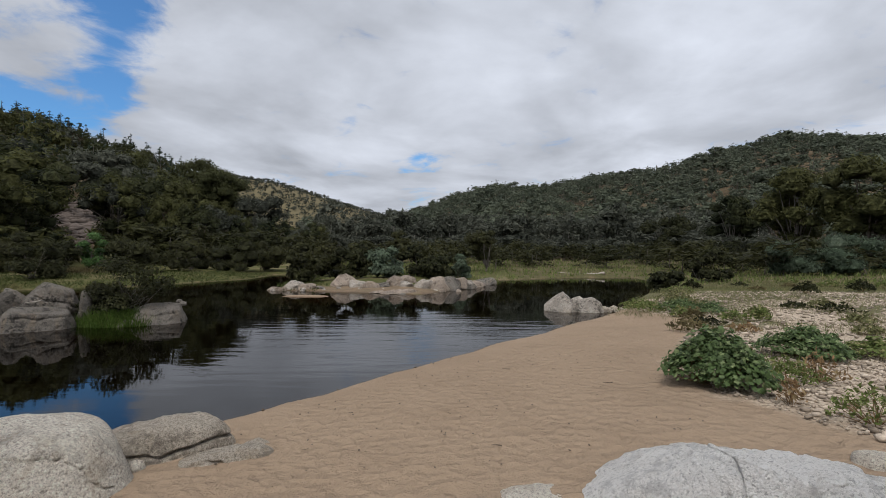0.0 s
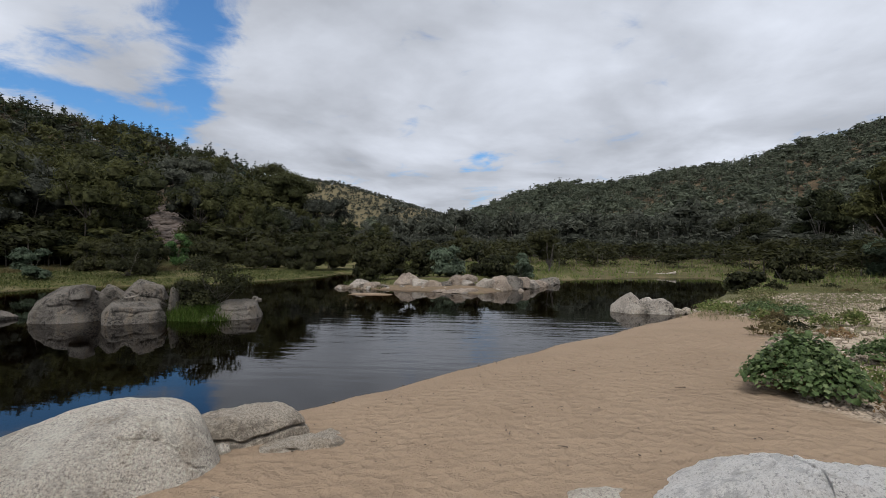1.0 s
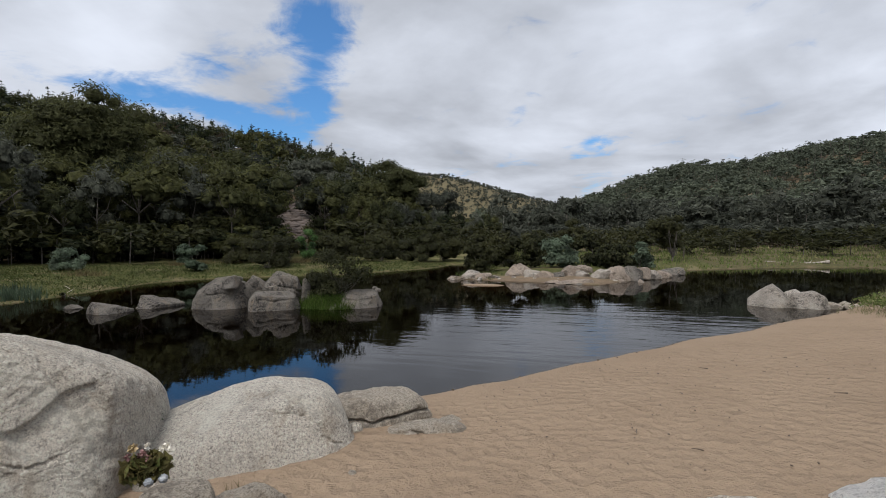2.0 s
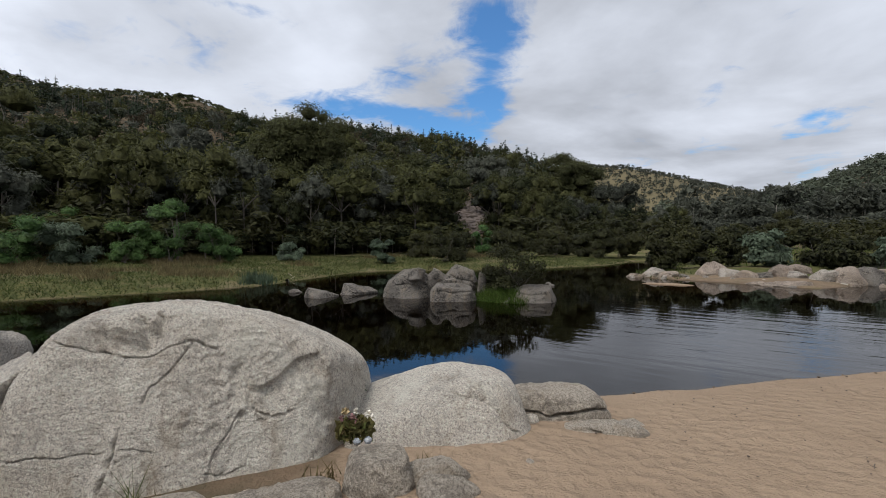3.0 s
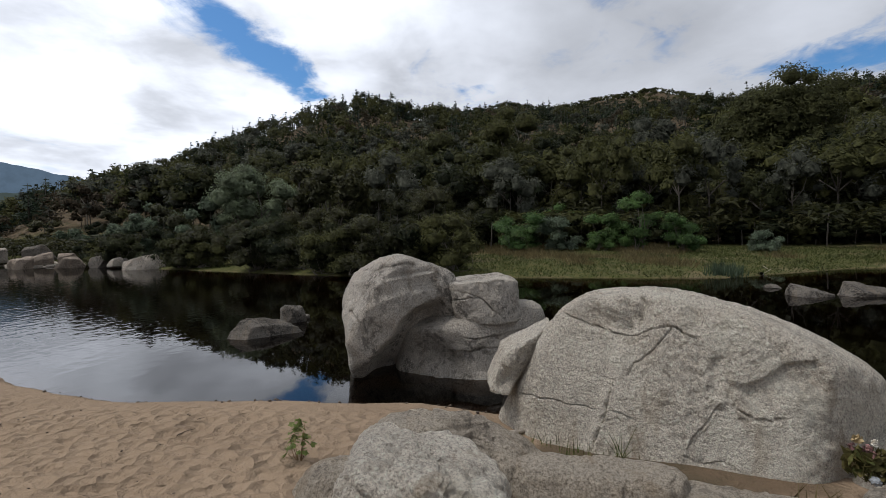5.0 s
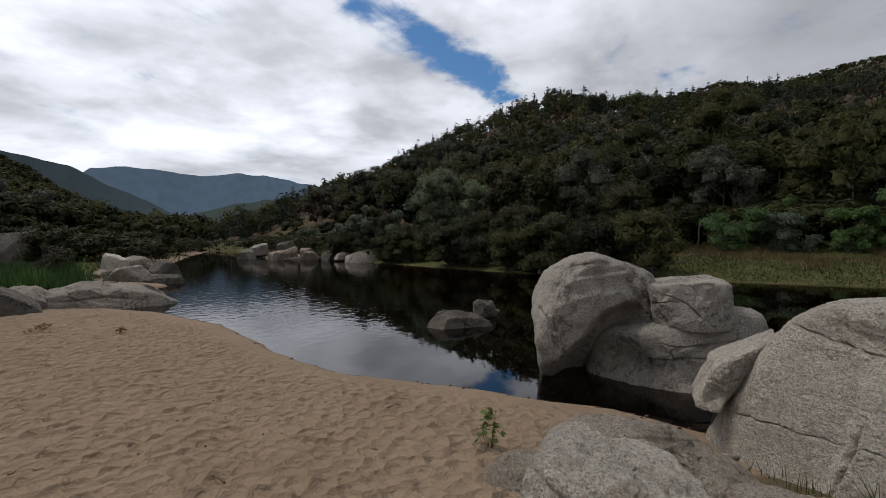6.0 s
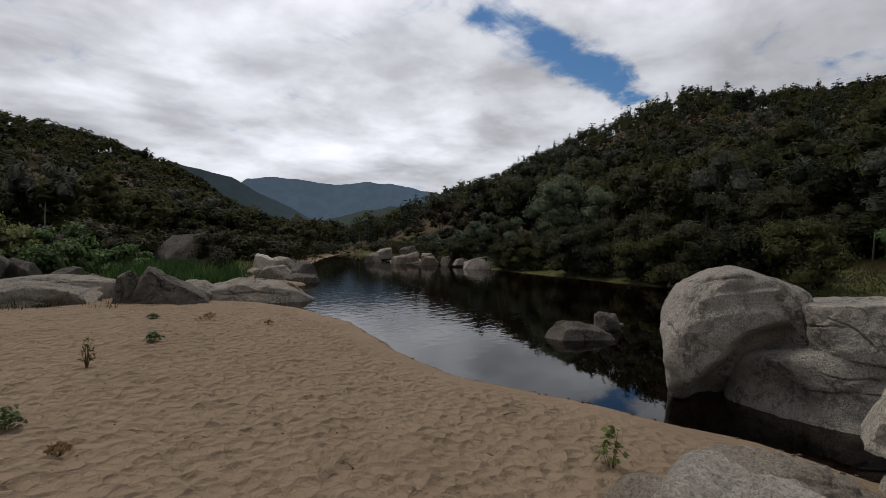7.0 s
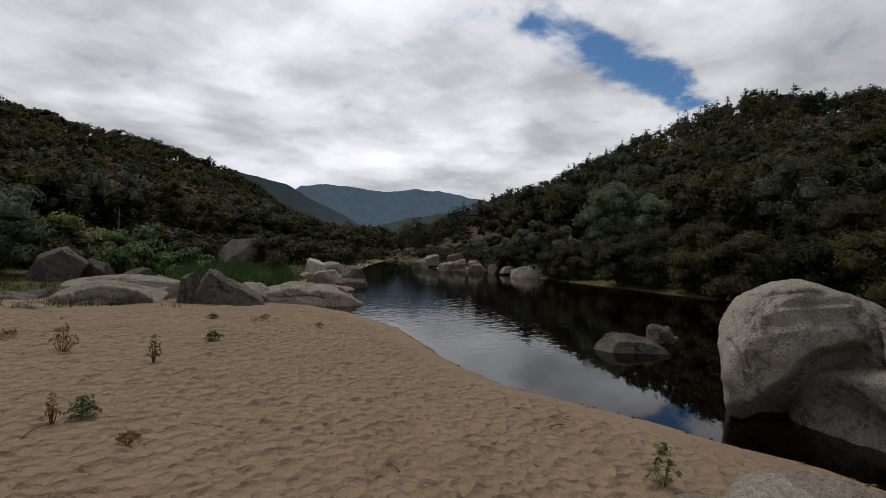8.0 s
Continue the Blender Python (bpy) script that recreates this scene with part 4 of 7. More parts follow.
wood("middle_slope_gum_trees", "dense olive gum trees half way up the slope", belt[:k1], fewer(belt[:k1], rs.uniform(7, 11, k1)), "gum", LEAF_GUM, BARK, 620, 23, 1.05)
wood("middle_slope_grey_trees", "grey-green gum trees half way up the slope", belt[k1:kb], fewer(belt[k1:kb], rs.uniform(6.5, 10, kb - k1)), "gum", LEAF_GREY, BARK_PALE, 620, 33, 1.1)
slope = scatter(rs, 2100, 12, 138, 112, 262, wooded)
c1, c2 = int(len(slope) * 0.36), int(len(slope) * 0.58)
cb = int(len(slope) * 0.52)
wood("slope_dry_trees", "thin brownish trees between the green ones", slope[cb:c2], fewer(slope[cb:c2], upto(slope[cb:c2], 5.0, 8, 100, 262, rs)), "gum", LEAF_DRY, BARK, 240, 57, 1.2)
wood("upper_slope_gum_trees", "dense dark gum trees covering the upper slope", slope[:c1], fewer(slope[:c1], upto(slope[:c1], 5.2, 10, 100, 262, rs)), "gum", LEAF_GUM, BARK, 260, 41, 1.1)
wood("upper_slope_grey_trees", "pale grey-green gum trees scattered up the slope", slope[c1:cb], fewer(slope[c1:cb], upto(slope[c1:cb], 5.2, 9, 100, 262, rs)), "gum", LEAF_GREY, BARK_PALE, 260, 51, 1.05)
wood("slope_pine_trees", "dark narrow cypress pines up to the crest", slope[c2:], fewer(slope[c2:], upto(slope[c2:], 7.5, 9, 100, 262, rs)), "pine", LEAF_PINE, BARK, 180, 61, 1.3)
ridge = scatter(rs, 900, 26, 118, 185, 245, lambda x, y: gnoise(flat3(x * 0.05, y * 0.05, 6.6)) > -0.02)[:420]
wood("ridge_pine_trees", "tall dark cypress pines standing along the crest", ridge, 4.5 + 6.5 * rs.uniform(0, 1, len(ridge)) ** 1.2, "pine", LEAF_PINE, BARK, 290, 66, 1.25)
right = scatter(rs, 5600, -56, 16, 150, 580, lambda x, y: (shore_distance(x, y) > 30))
wood("opposite_hill_trees", "even dark green forest on the hill across the valley", right[:2500], upto(right[:2500], 9, 9, 120, 600, rs), "gum", LEAF_HAZED, BARK, 80, 71, 1.45)
wood("opposite_hill_pines", "dark pines mixed into the forest on the hill", right[2900:4600], upto(right[2900:4600], 11, 9, 120, 600, rs), "pine", LEAF_HAZED, BARK, 56, 81, 1.5)
floor_wood = scatter(rs, 420, -34, 14, 85, 190, lambda x, y: shore_distance(x, y) > 22)
wood("valley_floor_trees", "grey-green gum trees along the valley floor", floor_wood, upto(floor_wood, 9, 8, 85, 190, rs), "gum", LEAF_GREY, BARK_PALE, 220, 91, 1.1)
left = scatter(rs, 420, 138, 184, 46, 105, lambda x, y: shore_distance(x, y) > 14)
wood("left_slope_trees", "dark scrubby gum trees on a rocky slope", left[:240], rs.uniform(4.5, 8.0, 240), "gum", LEAF_GUM, BARK, 420, 101, 1.2)
wood("left_slope_grey_trees", "thin grey gum trees on the rocky slope", left[240:], rs.uniform(5, 8.5, len(left) - 240), "gum", LEAF_GREY, BARK_PALE, 420, 111, 0.95)
left = scatter(rs, 2200, 138, 184, 100, 320)
wood("left_crest_trees", "dark gum forest up to the crest", left[:1300], rs.uniform(5, 8, 1300), "gum", LEAF_GUM, BARK, 110, 103, 1.3)
far_right = scatter(rs, 3800, 3, 36, 520, 960)
wood("back_hill_trees", "thin scattered trees on the bare hill behind", far_right, upto(far_right, 5.5, 5.5, 500, 960, rs), "bush", LEAF_GREY, BARK, 14, 121, 1.1)
high = scatter(rs, 1700, 62, 99, 640, 960)
wood("high_ridge_trees", "dark forest on the high ridge behind the slope", high, upto(high, 8, 8, 500, 960, rs), "bush", LEAF_GUM, BARK, 24, 127, 1.6)


# ---- foreground boulders ----
boulder("boulder", (-4.51, 1.88, 0.66), 65, [
    (-1, .1, .1, 2.1), (-.856, 0, .518, 1.37), (-.23, 0, .973, .94), (.158, .05, .987, .76), (.433, 0, .901, .77), (.737, .1, .676, 1.2), (1, 0, 0, 1.5),
    (.75, -.66, .05, 1.09), (0, -.93, .36, .66), (-.62, -.78, .12, 1.3), (0, 1, .25, .94), (0, 0, -1, .72)],
    GRANITE, "huge pale granite boulder split by dark cracks on the sand", sub=7, sharp=14, seed=1.0, lump=0.014, grain=0.018, sheets=0.10, pitted=0.42, chips=0.022,
    cracks=[((.40, 0, .6), (1, .2, .35), .03, .035)],
    lines=[([(-.42, .80), (-.46, .72), (-.49, .66), (-.53, .56), (-.56, .47)], .05, .05),
           ([(-.56, .47), (-.60, .38), (-.66, .24), (-.69, .08), (-.71, -.03), (-.73, -.16), (-.77, -.29), (-.82, -.42), (-.86, -.6)], .022, .022),
           ([(-.69, .08), (-.71, -.03), (-.73, -.16), (-.77, -.29), (-.82, -.42), (-.86, -.6)], .010, .045),
           ([(-1.3, .62), (-1.06, .59), (-.93, .55), (-.79, .50), (-.66, .47), (-.56, .465), (-.48, .47), (-.38, .53), (-.27, .55), (-.21, .55), (-.14, .52), (-.07, .49), (.02, .47)], .006, .055),
           ([(-.20, .56), (-.21, .54), (-.28, .45), (-.36, .35), (-.44, .28), (-.50, .25), (-.52, .20), (-.56, .10)], .005, .032),
           ([(-1.7, -.24), (-1.40, -.15), (-1.22, -.14), (-1.01, -.15), (-.74, -.16)], .005, .028),
           ([(-.70, -.15), (-.60, -.14), (-.52, -.16), (-.45, -.19)], .006, .025),
           ([(.15, .02), (.10, -.05), (.06, -.12), (-.01, -.20), (-.06, -.26), (-.10, -.36)], .008, .020),
           ([(-.15, -.36), (-.06, -.41), (.01, -.44), (.10, -.40), (.20, -.39)], .007, .012),
           ([(.20, .02), (.29, -.04), (.37, -.09), (.49, -.07), (.59, -.05)], .012, .016),
           ([(.13, .36), (.12, .18), (.13, .02)], .05, .025)],
    steps=[([(-.50, .62), (-.56, .47), (-.60, .38), (-.66, .24), (-.69, .08), (-.71, -.03), (-.73, -.16), (-.77, -.29), (-.82, -.42), (-.86, -.7)], .06, .06, .7),
           ([(.22, .12), (.38, .18), (.46, .24), (.57, .32), (.70, .35), (.82, .38)], .030, .02, .26),
           ([(-.14, -.46), (-.06, -.26), (.06, -.12), (.15, .02), (.20, .20)], .012, .03, .35),
           ([(.06, .50), (-.14, .52), (-.27, .55), (-.38, .53), (-.50, .47)], .035, .02, .4),
           ([(-.54, .46), (-.66, .47), (-.79, .50), (-.93, .55), (-1.2, .6)], .045, .02, .4)],
    hollows=[((-.53, -.38, .62), .13, .08), ((.05, -.45, .60), .10, .03)])
boulder("boulder", (-5.015, 0.25, 0.73), 80, [
    (.83, 0, -.53, .139), (-.49, -.05, .87, .15), (-.92, -.1, .38, .138), (0, 0, -1, .285), (.8, 0, .6, .53), (-.2, -1, .1, .27), (.6, -.8, -.1, .26), (0, 1, .2, .45)],
    GRANITE, "wedge of pale granite leaning on the large boulder", sub=5, sharp=20, seed=4.0, lump=0.02, sheets=0.6, chips=0.10, hollows=[((-.05, -.26, -.16), .09, .10)], lines=[([(-.2, .0), (-.02, -.04), (.12, .02)], .008, .02)])
boulder("boulder", (-7.36, -1.24, 0.94), 101, [
    (-1, 0, -.15, .76), (-.85, -.2, .5, .62), (-.3, 0, 1, .78), (.35, 0, 1, .82), (1, 0, .2, 1.05), (0, -1, .1, .86), (-.5, -.9, -.15, 1.08), (0, 1, .2, .74), (0, 0, -1, 1.1), (.5, -.8, .3, .66), (.3, -.3, .9, .88), (.55, -.6, -.6, .66), (.2, -.5, -.85, .85), (-.55, -.2, .8, .66)],
    GRANITE_GREY, "tall grey granite boulder with an overhanging side standing in the water", sub=6, sharp=20, seed=2.0, lump=0.022, grain=0.012,
    steps=[([(-.52, -1.2), (-.42, -.66), (-.34, -.52), (-.23, -.39), (-.09, -.27), (.0, -.09), (.19, .05), (.50, .15), (.9, .14)], .44, .20, 4.0),
           ([(.62, .54), (.47, .53), (.2, .50), (-.13, .47), (-.40, .44), (-.62, .38)], .07, .03, .6), ([(.7, .24), (.5, .26), (.18, .28), (-.17, .23), (-.37, .14), (-.63, -.03)], .06, .08, .35)],
    lines=[([(-.34, .55), (-.13, .65), (.05, .69), (.21, .71), (.34, .68)], .012, .05), ([(-.66, .02), (-.57, -.02), (-.48, -.19), (-.46, -.3)], .02, .03), ([(.1, .48), (.2, .38), (.22, .30)], .010, .02)], sheets=0.25, chips=0.05)
boulder("boulder", (-7.51, 0.24, 0.50), 88, [
    (-1, 0, .1, 1.45), (-.2, -.1, 1, .44), (.2, 0, 1, .60), (.8, 0, .6, 1.01), (1, 0, .1, .87), (0, -1, .25, .66), (0, 1, .2, .62), (0, 0, -1, .75), (.5, -.8, .2, .55), (.8, -.3, -.5, .66)],
    GRANITE_GREY, "blocky grey granite boulder standing in dark water", sub=6, sharp=15, seed=5.0, lump=0.018, grain=0.012, sheets=0.3, chips=0.05, hollows=[((-1.0, -.55, -.40), .40, .55)],
    steps=[([(-1.0, -.14), (-.79, -.13), (-.33, -.09), (-.12, -.01), (-.05, .08), (.40, .14), (.7, .16)], .05, .05, .8)],
    lines=[([(.52, .42), (.46, .2), (.48, .08), (.36, -.05)], .012, .05), ([(-.5, .1), (-.2, .05), (0, .09), (.1, .02)], .010, .03), ([(-.8, -.1), (-.4, -.16), (-.1, -.08), (.3, -.1), (.46, .08)], .010, .03)])
boulder("boulder", (-7.57, 0.19, 1.13), 88, [
    (-.8, 0, .6, .60), (-.1, 0, 1, .25), (.35, 0, 1, .33), (1, 0, .05, .46), (.6, 0, .8, .50), (-1, -.1, -.2, .58), (-.6, -.7, -.1, .70), (0, -1, .15, .64), (.7, -.7, .1, .60), (0, 1, .2, .59), (0, 0, -1, .40)],
    GRANITE_GREY, "flat-topped granite block lying on a larger boulder", sub=6, sharp=26, seed=15.0, lump=0.014, sheets=0.5, chips=0.06, lines=[([(-.35, .1), (-.1, -.02), (.0, -.12), (.1, -.22)], .010, .04), ([(-.5, -.05), (-.25, .0), (-.1, -.02)], .010, .03)])
boulder("boulder", (-3.08, 3.33, 0.32), 45, [
    (-1, -.1, .35, .84), (-.3, -.2, 1, .31), (.2, 0, 1, .46), (1, 0, .35, .78), (.6, -.7, .4, .57), (0, -1, .55, .30), (0, 1, .3, .66), (0, 0, -1, .42)],
    GRANITE, "smooth pale granite boulder sloping into the sand", sub=6, sharp=8, seed=3.0, lump=0.02, grain=0.010, sheets=0.15,
    lines=[([(.0, .29), (.14, .26), (.26, .25), (.36, .21), (.50, .13), (.54, .06), (.58, -.02), (.64, -.08), (.72, -.12)], .007, .025)])
boulder("boulder", (-2.66, 2.16, 0.33), 52, [
    (-1, 0, .2, .27), (0, 0, 1, .17), (1, 0, .2, .21), (0, -1, .3, .19), (0, 1, .2, .23), (0, 0, -1, .22), (.6, -.2, .8, .32), (-.6, -.2, .8, .27)],
    GRANITE_WARM, "small rounded granite boulder below the flowers", sub=5, sharp=7, seed=6.0, lump=0.02, sheets=0.5, cracks=[((0, 0, -.06), (.1, 0, 1), .012, .02)])
boulder("boulder", (-2.20, -0.61, 0.68), 92, [
    (-1, 0, .3, .36), (-.4, 0, 1, .44), (.3, 0, 1, .33), (1, 0, .25, .54), (0, -1, .5, .30), (0, 1, .35, .68), (0, 0, -1, .50)],
    GRANITE, "rough pale granite slab in the sand", sub=6, sharp=8, seed=7.0, lump=0.03, grain=0.016, sheets=0.8, chips=0.08, cracks=[((-.1, 0, .2), (.5, .2, .8), .014, .03), ((.15, .2, .1), (1, .5, .3), .014, .025)])
boulder("boulder", (-3.69, -0.28, 0.40), 88, [
    (-1, 0, .3, .80), (0, 0, 1, .24), (1, 0, .25, .80), (0, -1, .5, .3), (0, 1, .35, .3), (0, 0, -1, .3), (.5, 0, .8, .24)],
    GRANITE_WARM, "flat sandy granite slab half buried in sand", sub=6, sharp=7, seed=8.0, lump=0.03, sheets=0.5, chips=0.12)
boulder("boulder", (-3.24, 0.66, 0.30), 75, [
    (-1, 0, .3, .72), (0, 0, 1, .17), (1, 0, .25, .52), (0, -1, .5, .22), (0, 1, .35, .22), (0, 0, -1, .25)],
    GRANITE_WARM, "long low granite rock lying before the large boulder", sub=6, sharp=8, seed=9.0, lump=0.02, grain=0.014, sheets=0.3, chips=0.06)
boulder("boulder", (-2.98, 1.44, 0.24), 68, [
    (-1, 0, .3, .50), (0, 0, 1, .13), (1, 0, .25, .52), (0, -1, .5, .20), (0, 1, .35, .22), (0, 0, -1, .2)],
    GRANITE_WARM, "long low granite rock lying before the large boulder", sub=6, sharp=8, seed=10.0, lump=0.02, grain=0.014, sheets=0.3, chips=0.06)
boulder("boulder", (2.01, 2.76, 0.40), -40, [
    (-1, 0, .3, 1.25), (-.5, -.1, 1, .56), (.02, 0, 1, .46), (.35, -.1, .94, .52), (-.7, -.7, .25, 1.15), (.7, -.7, .25, .86), (1, 0, .25, .95), (0, -1, .5, .36), (0, 1, .35, .40), (0, 0, -1, .40)],
    GRANITE_WHITE, "broad whitish granite boulder with fine cracks in the sand", sub=6, sharp=10, seed=11.0, lump=0.03, grain=0.016,
    sheets=0.5, chips=0.06, cracks=[((.1, 0, .2), (1, .3, .2), .008, .03), ((.3, 0, .2), (.6, -.7, 0), .007, .03), ((-.35, 0, .2), (.9, .5, .1), .007, .03), ((.5, -.1, .2), (.8, .55, 0), .006, .025), ((0, -.12, .2), (.15, 1, .2), .006, .02)])
boulder("boulder", (-2.52, 4.52, 0.20), 27, [(-1, 0, .2, .66), (-.2, -.1, 1, .25), (.22, -.1, 1, .27), (.75, -.2, .55, .55), (1, -.2, .1, .66), (0, -1, .35, .26), (0, 1, .3, .30), (0, 0, -1, .3), (.5, -.8, .2, .42)],
    GRANITE_WARM, "layered granite rock with a long crack beside the sand", sub=6, sharp=8, seed=12.0, lump=0.022, sheets=0.4, lines=[([(-.7, .02), (-.3, .04), (-.05, .0), (.2, .05), (.42, .08), (.55, .04), (.66, .0)], .014, .06)])
boulder("boulder", (-1.92, 4.28, 0.17), 14, [(-1, 0, .3, .48), (-.25, 0, 1, .10), (.1, 0, 1, .13), (1, 0, .4, .46), (0, -1, .5, .13), (0, 1, .3, .16), (0, 0, -1, .15)],
    GRANITE_WARM, "long low granite rock breaking through the sand", sub=6, sharp=7, seed=13.0, lump=0.03, sheets=0.4, lines=[([(-.3, .0), (-.1, .06), (.05, .03)], .012, .03)])


def rock(x, y, z, az, a, b, h, mat, seed, label="weathered grey granite rock at the edge of the river", cut=0.78, sub=4, group="", sharp=48.0):
    c = h * 0.64
    lean = random.Random(seed * 3 + 1).uniform(-14, 14)
    return boulder("rock", (x, y, z + h * 0.37), az, block(a * 1.1, b * 1.1, c, seed * 7 + 3, cut), mat, label, sub=sub + (a > 0.6 and math.hypot(x, y) < 21), sharp=sharp, seed=seed * 1.37, lump=0.014, grain=0.010, tilt=lean, group=group, sheets=0.6 if a > 0.25 else 0.4, chips=0.07)


# rocks round the grassy islet
ISLET = "rocks round the grassy islet"
FINE = dict(sub=6, sharp=22, lump=0.014, grain=0.012, sheets=0.5, chips=0.07, group=ISLET)
boulder("boulder", (-12.22, 12.48, 0.41), 43, [(-1, 0, .3, .92), (-.58, -.1, .80, .56), (-.1, -.2, 1, .43), (.5, 0, .86, .58), (1, 0, .1, .90), (0, -.9, .45, .55), (0, 1, .2, .7), (0, 0, -1, .6), (.6, -.75, .2, .72), (-.6, -.7, .3, .70)],
        GRANITE_MID, "rounded grey boulder standing in dark water", seed=21.0, lines=[([(-.7, .0), (-.2, .06), (.3, -.02), (.8, .05)], .03, .05)], **FINE)
boulder("boulder", (-10.64, 13.30, 0.55), 38, [(-.71, -.1, .70, .52), (.35, -.1, .94, .47), (.95, -.1, .31, .53), (-1, 0, 0, .72), (-.34, 0, -.94, .24), (0, -1, .25, .42), (0, 1, .2, .5), (-.3, -.8, .55, .50), (0, 0, -1, .62), (.7, -.7, .1, .56)],
        GRANITE_MID, "leaning grey boulder with a peaked top beside green grass", seed=22.0, lines=[([(-.5, .3), (-.1, .1), (.3, .05), (.6, -.2)], .03, .05), ([(-.2, .5), (.0, .2), (.05, -.1)], .03, .04)], **FINE)
boulder("boulder", (-10.28, 12.42, 0.25), 39, [(-.75, -.1, .65, .60), (.08, -.15, 1, .23), (.85, 0, .5, .62), (1, 0, 0, .82), (-1, 0, -.1, .80), (0, -1, .3, .42), (0, 1, .2, .45), (0, 0, -1, .4)],
        GRANITE_MID, "low wedge-shaped grey boulder at the water's edge", seed=23.0, lines=[([(-.6, .1), (0, .02), (.6, .06)], .03, .04)], **FINE)
boulder("boulder", (-9.80, 13.40, 0.45), 35, [(-1, 0, .12, .15), (1, 0, .12, .16), (.5, 0, .85, .38), (-.6, 0, .8, .40), (0, -1, .1, .25), (0, 1, .1, .25), (0, 0, -1, .55)],
        GRANITE_DARK, "thin upright slab of dark rock", seed=24.0, **FINE)
boulder("boulder", (-8.09, 13.60, 0.23), 29, [(-.50, -.1, .86, .30), (.10, -.25, .96, .25), (1, -.1, .35, .72), (0, -.9, .5, .36), (0, 1, .2, .4), (0, 0, -1, .4), (-1, 0, 0, .8), (.7, -.7, .2, .62)],
        GRANITE_MID, "flat-topped grey rock rising from the water", seed=25.0, lines=[([(-.4, .05), (.1, .0), (.7, .08)], .03, .04)], **FINE)
rock(-11.71, 12.21, 0.70, 42, 0.30, 0.24, 0.36, GRANITE_MID, 2, "small grey rock lying on a boulder", 0.8, 4, ISLET)
rock(-11.30, 12.85, 0.40, 41, 0.32, 0.3, 0.62, GRANITE_MID, 3, "small grey rock among the boulders", 0.8, 4, ISLET)
for k, (x, y, a, h) in enumerate(((-14.76, 10.32, .70, .26), (-14.5, 11.92, .62, .30), (-16.76, 10.6, .27, .14), (-10.49, 19.44, .13, .1), (-9.93, 18.67, .12, .1))):
    rock(x, y, 0.0, 52, a, a * 0.7, h, GRANITE_MID, 20 + k, "grey rock standing in still water", 0.75, 4, "rocks standing in the water")

# rocks of the sandy island
ISLAND = "rocks along the island shore"
for k, (x, y, z, a, b, h) in enumerate((
        (-8.75, 25.75, -.05, .50, .34, .26), (-7.95, 25.95, -.05, .55, .42, .44), (-7.15, 25.75, -.05, .62, .45, .36), (-6.35, 25.85, -.05, .50, .40, .30), (-5.35, 26.6, 0, .85, .6, .62), (-4.55, 26.2, 0, .5, .4, .5),
        (-3.85, 25.85, 0, .46, .36, .55), (-3.25, 26.0, 0, .36, .3, .42), (-2.55, 26.4, 0, .55, .4, .82), (-1.95, 26.2, 0, .36, .3, .5), (-2.6, 23.95, -.06, 1.5, .5, .20), (-1.75, 23.7, -.06, .7, .35, .14), (-3.2, 24.4, -.06, .8, .4, .16),
        (-0.95, 26.0, 0, .55, .42, .66), (-.35, 26.2, 0, .50, .42, .78), (.25, 26.6, 0, .60, .42, .86), (.85, 27.3, 0, .5, .4, .72), (1.35, 27.7, 0, .55, .4, .52), (2.1, 29.4, -.05, .6, .4, .36), (2.7, 31.6, -.05, .8, .45, .42), (-2.2, 28.3, .2, .57, .46, .5))):
    rock(x, y, z + (0.12 if h > 0.3 else 0), 8, a, b, h * 0.8, (GRANITE_PINK, GRANITE_SLAB, GRANITE_PINK, GRANITE_MID)[k % 4], 30 + k, "sand-coloured angular granite rock on the island shore", 0.78, 4, ISLAND)
rr_ = random.Random(9)
for k in range(18):
    x = rr_.uniform(-8.8, 1.2)
    rock(x, 25.15 + 0.12 * max(0, x + 1) ** 1.4 + rr_.uniform(0, .5), -.04, rr_.uniform(0, 90), rr_.uniform(.1, .24), rr_.uniform(.1, .18), rr_.uniform(.12, .28), rr_.choice((GRANITE_PINK, GRANITE_SLAB)), 400 + k, "small broken granite rock on the island shore", 0.78, 3, ISLAND)

# rocks off the point of the beach
POINT = dict(sub=5, sharp=20, lump=0.02, sheets=0.8, group="rocks off the point of the beach")
boulder("boulder", (4.22, 17.30, 0.34), -13, [(-.59, -.1, .81, .23), (.71, -.1, .70, .25), (0, -.85, .5, .33), (0, 1, .3, .4), (0, 0, -1, .45), (-1, 0, 0, .62), (1, 0, 0, .62), (-.5, -.8, .3, .36)],
        GRANITE_SLAB, "pyramid-shaped pale rock off the point of the beach", seed=26.0, **POINT)
boulder("boulder", (5.13, 17.10, 0.22), -16, [(-1, 0, .3, .44), (-.2, -.1, 1, .24), (.5, 0, .85, .30), (1, 0, .3, .42), (0, -1, .35, .3), (0, 1, .2, .3), (0, 0, -1, .3)],
        GRANITE_SLAB, "blocky pale rock off the point of the beach", seed=27.0, **POINT)
rock(4.79, 17.50, 0.1, -15, 0.22, 0.2, 0.46, GRANITE_GREY, 62, "small rock wedged between two larger ones", 0.8, 4)
for k, (x, y, a, h) in enumerate(((5.69, 17.02, .19, .18), (6.13, 17.5, .16, .14), (6.0, 17.0, .12, .1), (6.35, 17.2, .14, .12), (5.9, 17.35, .1, .1))):
    rock(x, y, 0.02, -18, a, a * 0.8, h, GRANITE_WARM, 64 + k, "small brown stone at the water's edge", 0.8, 3)

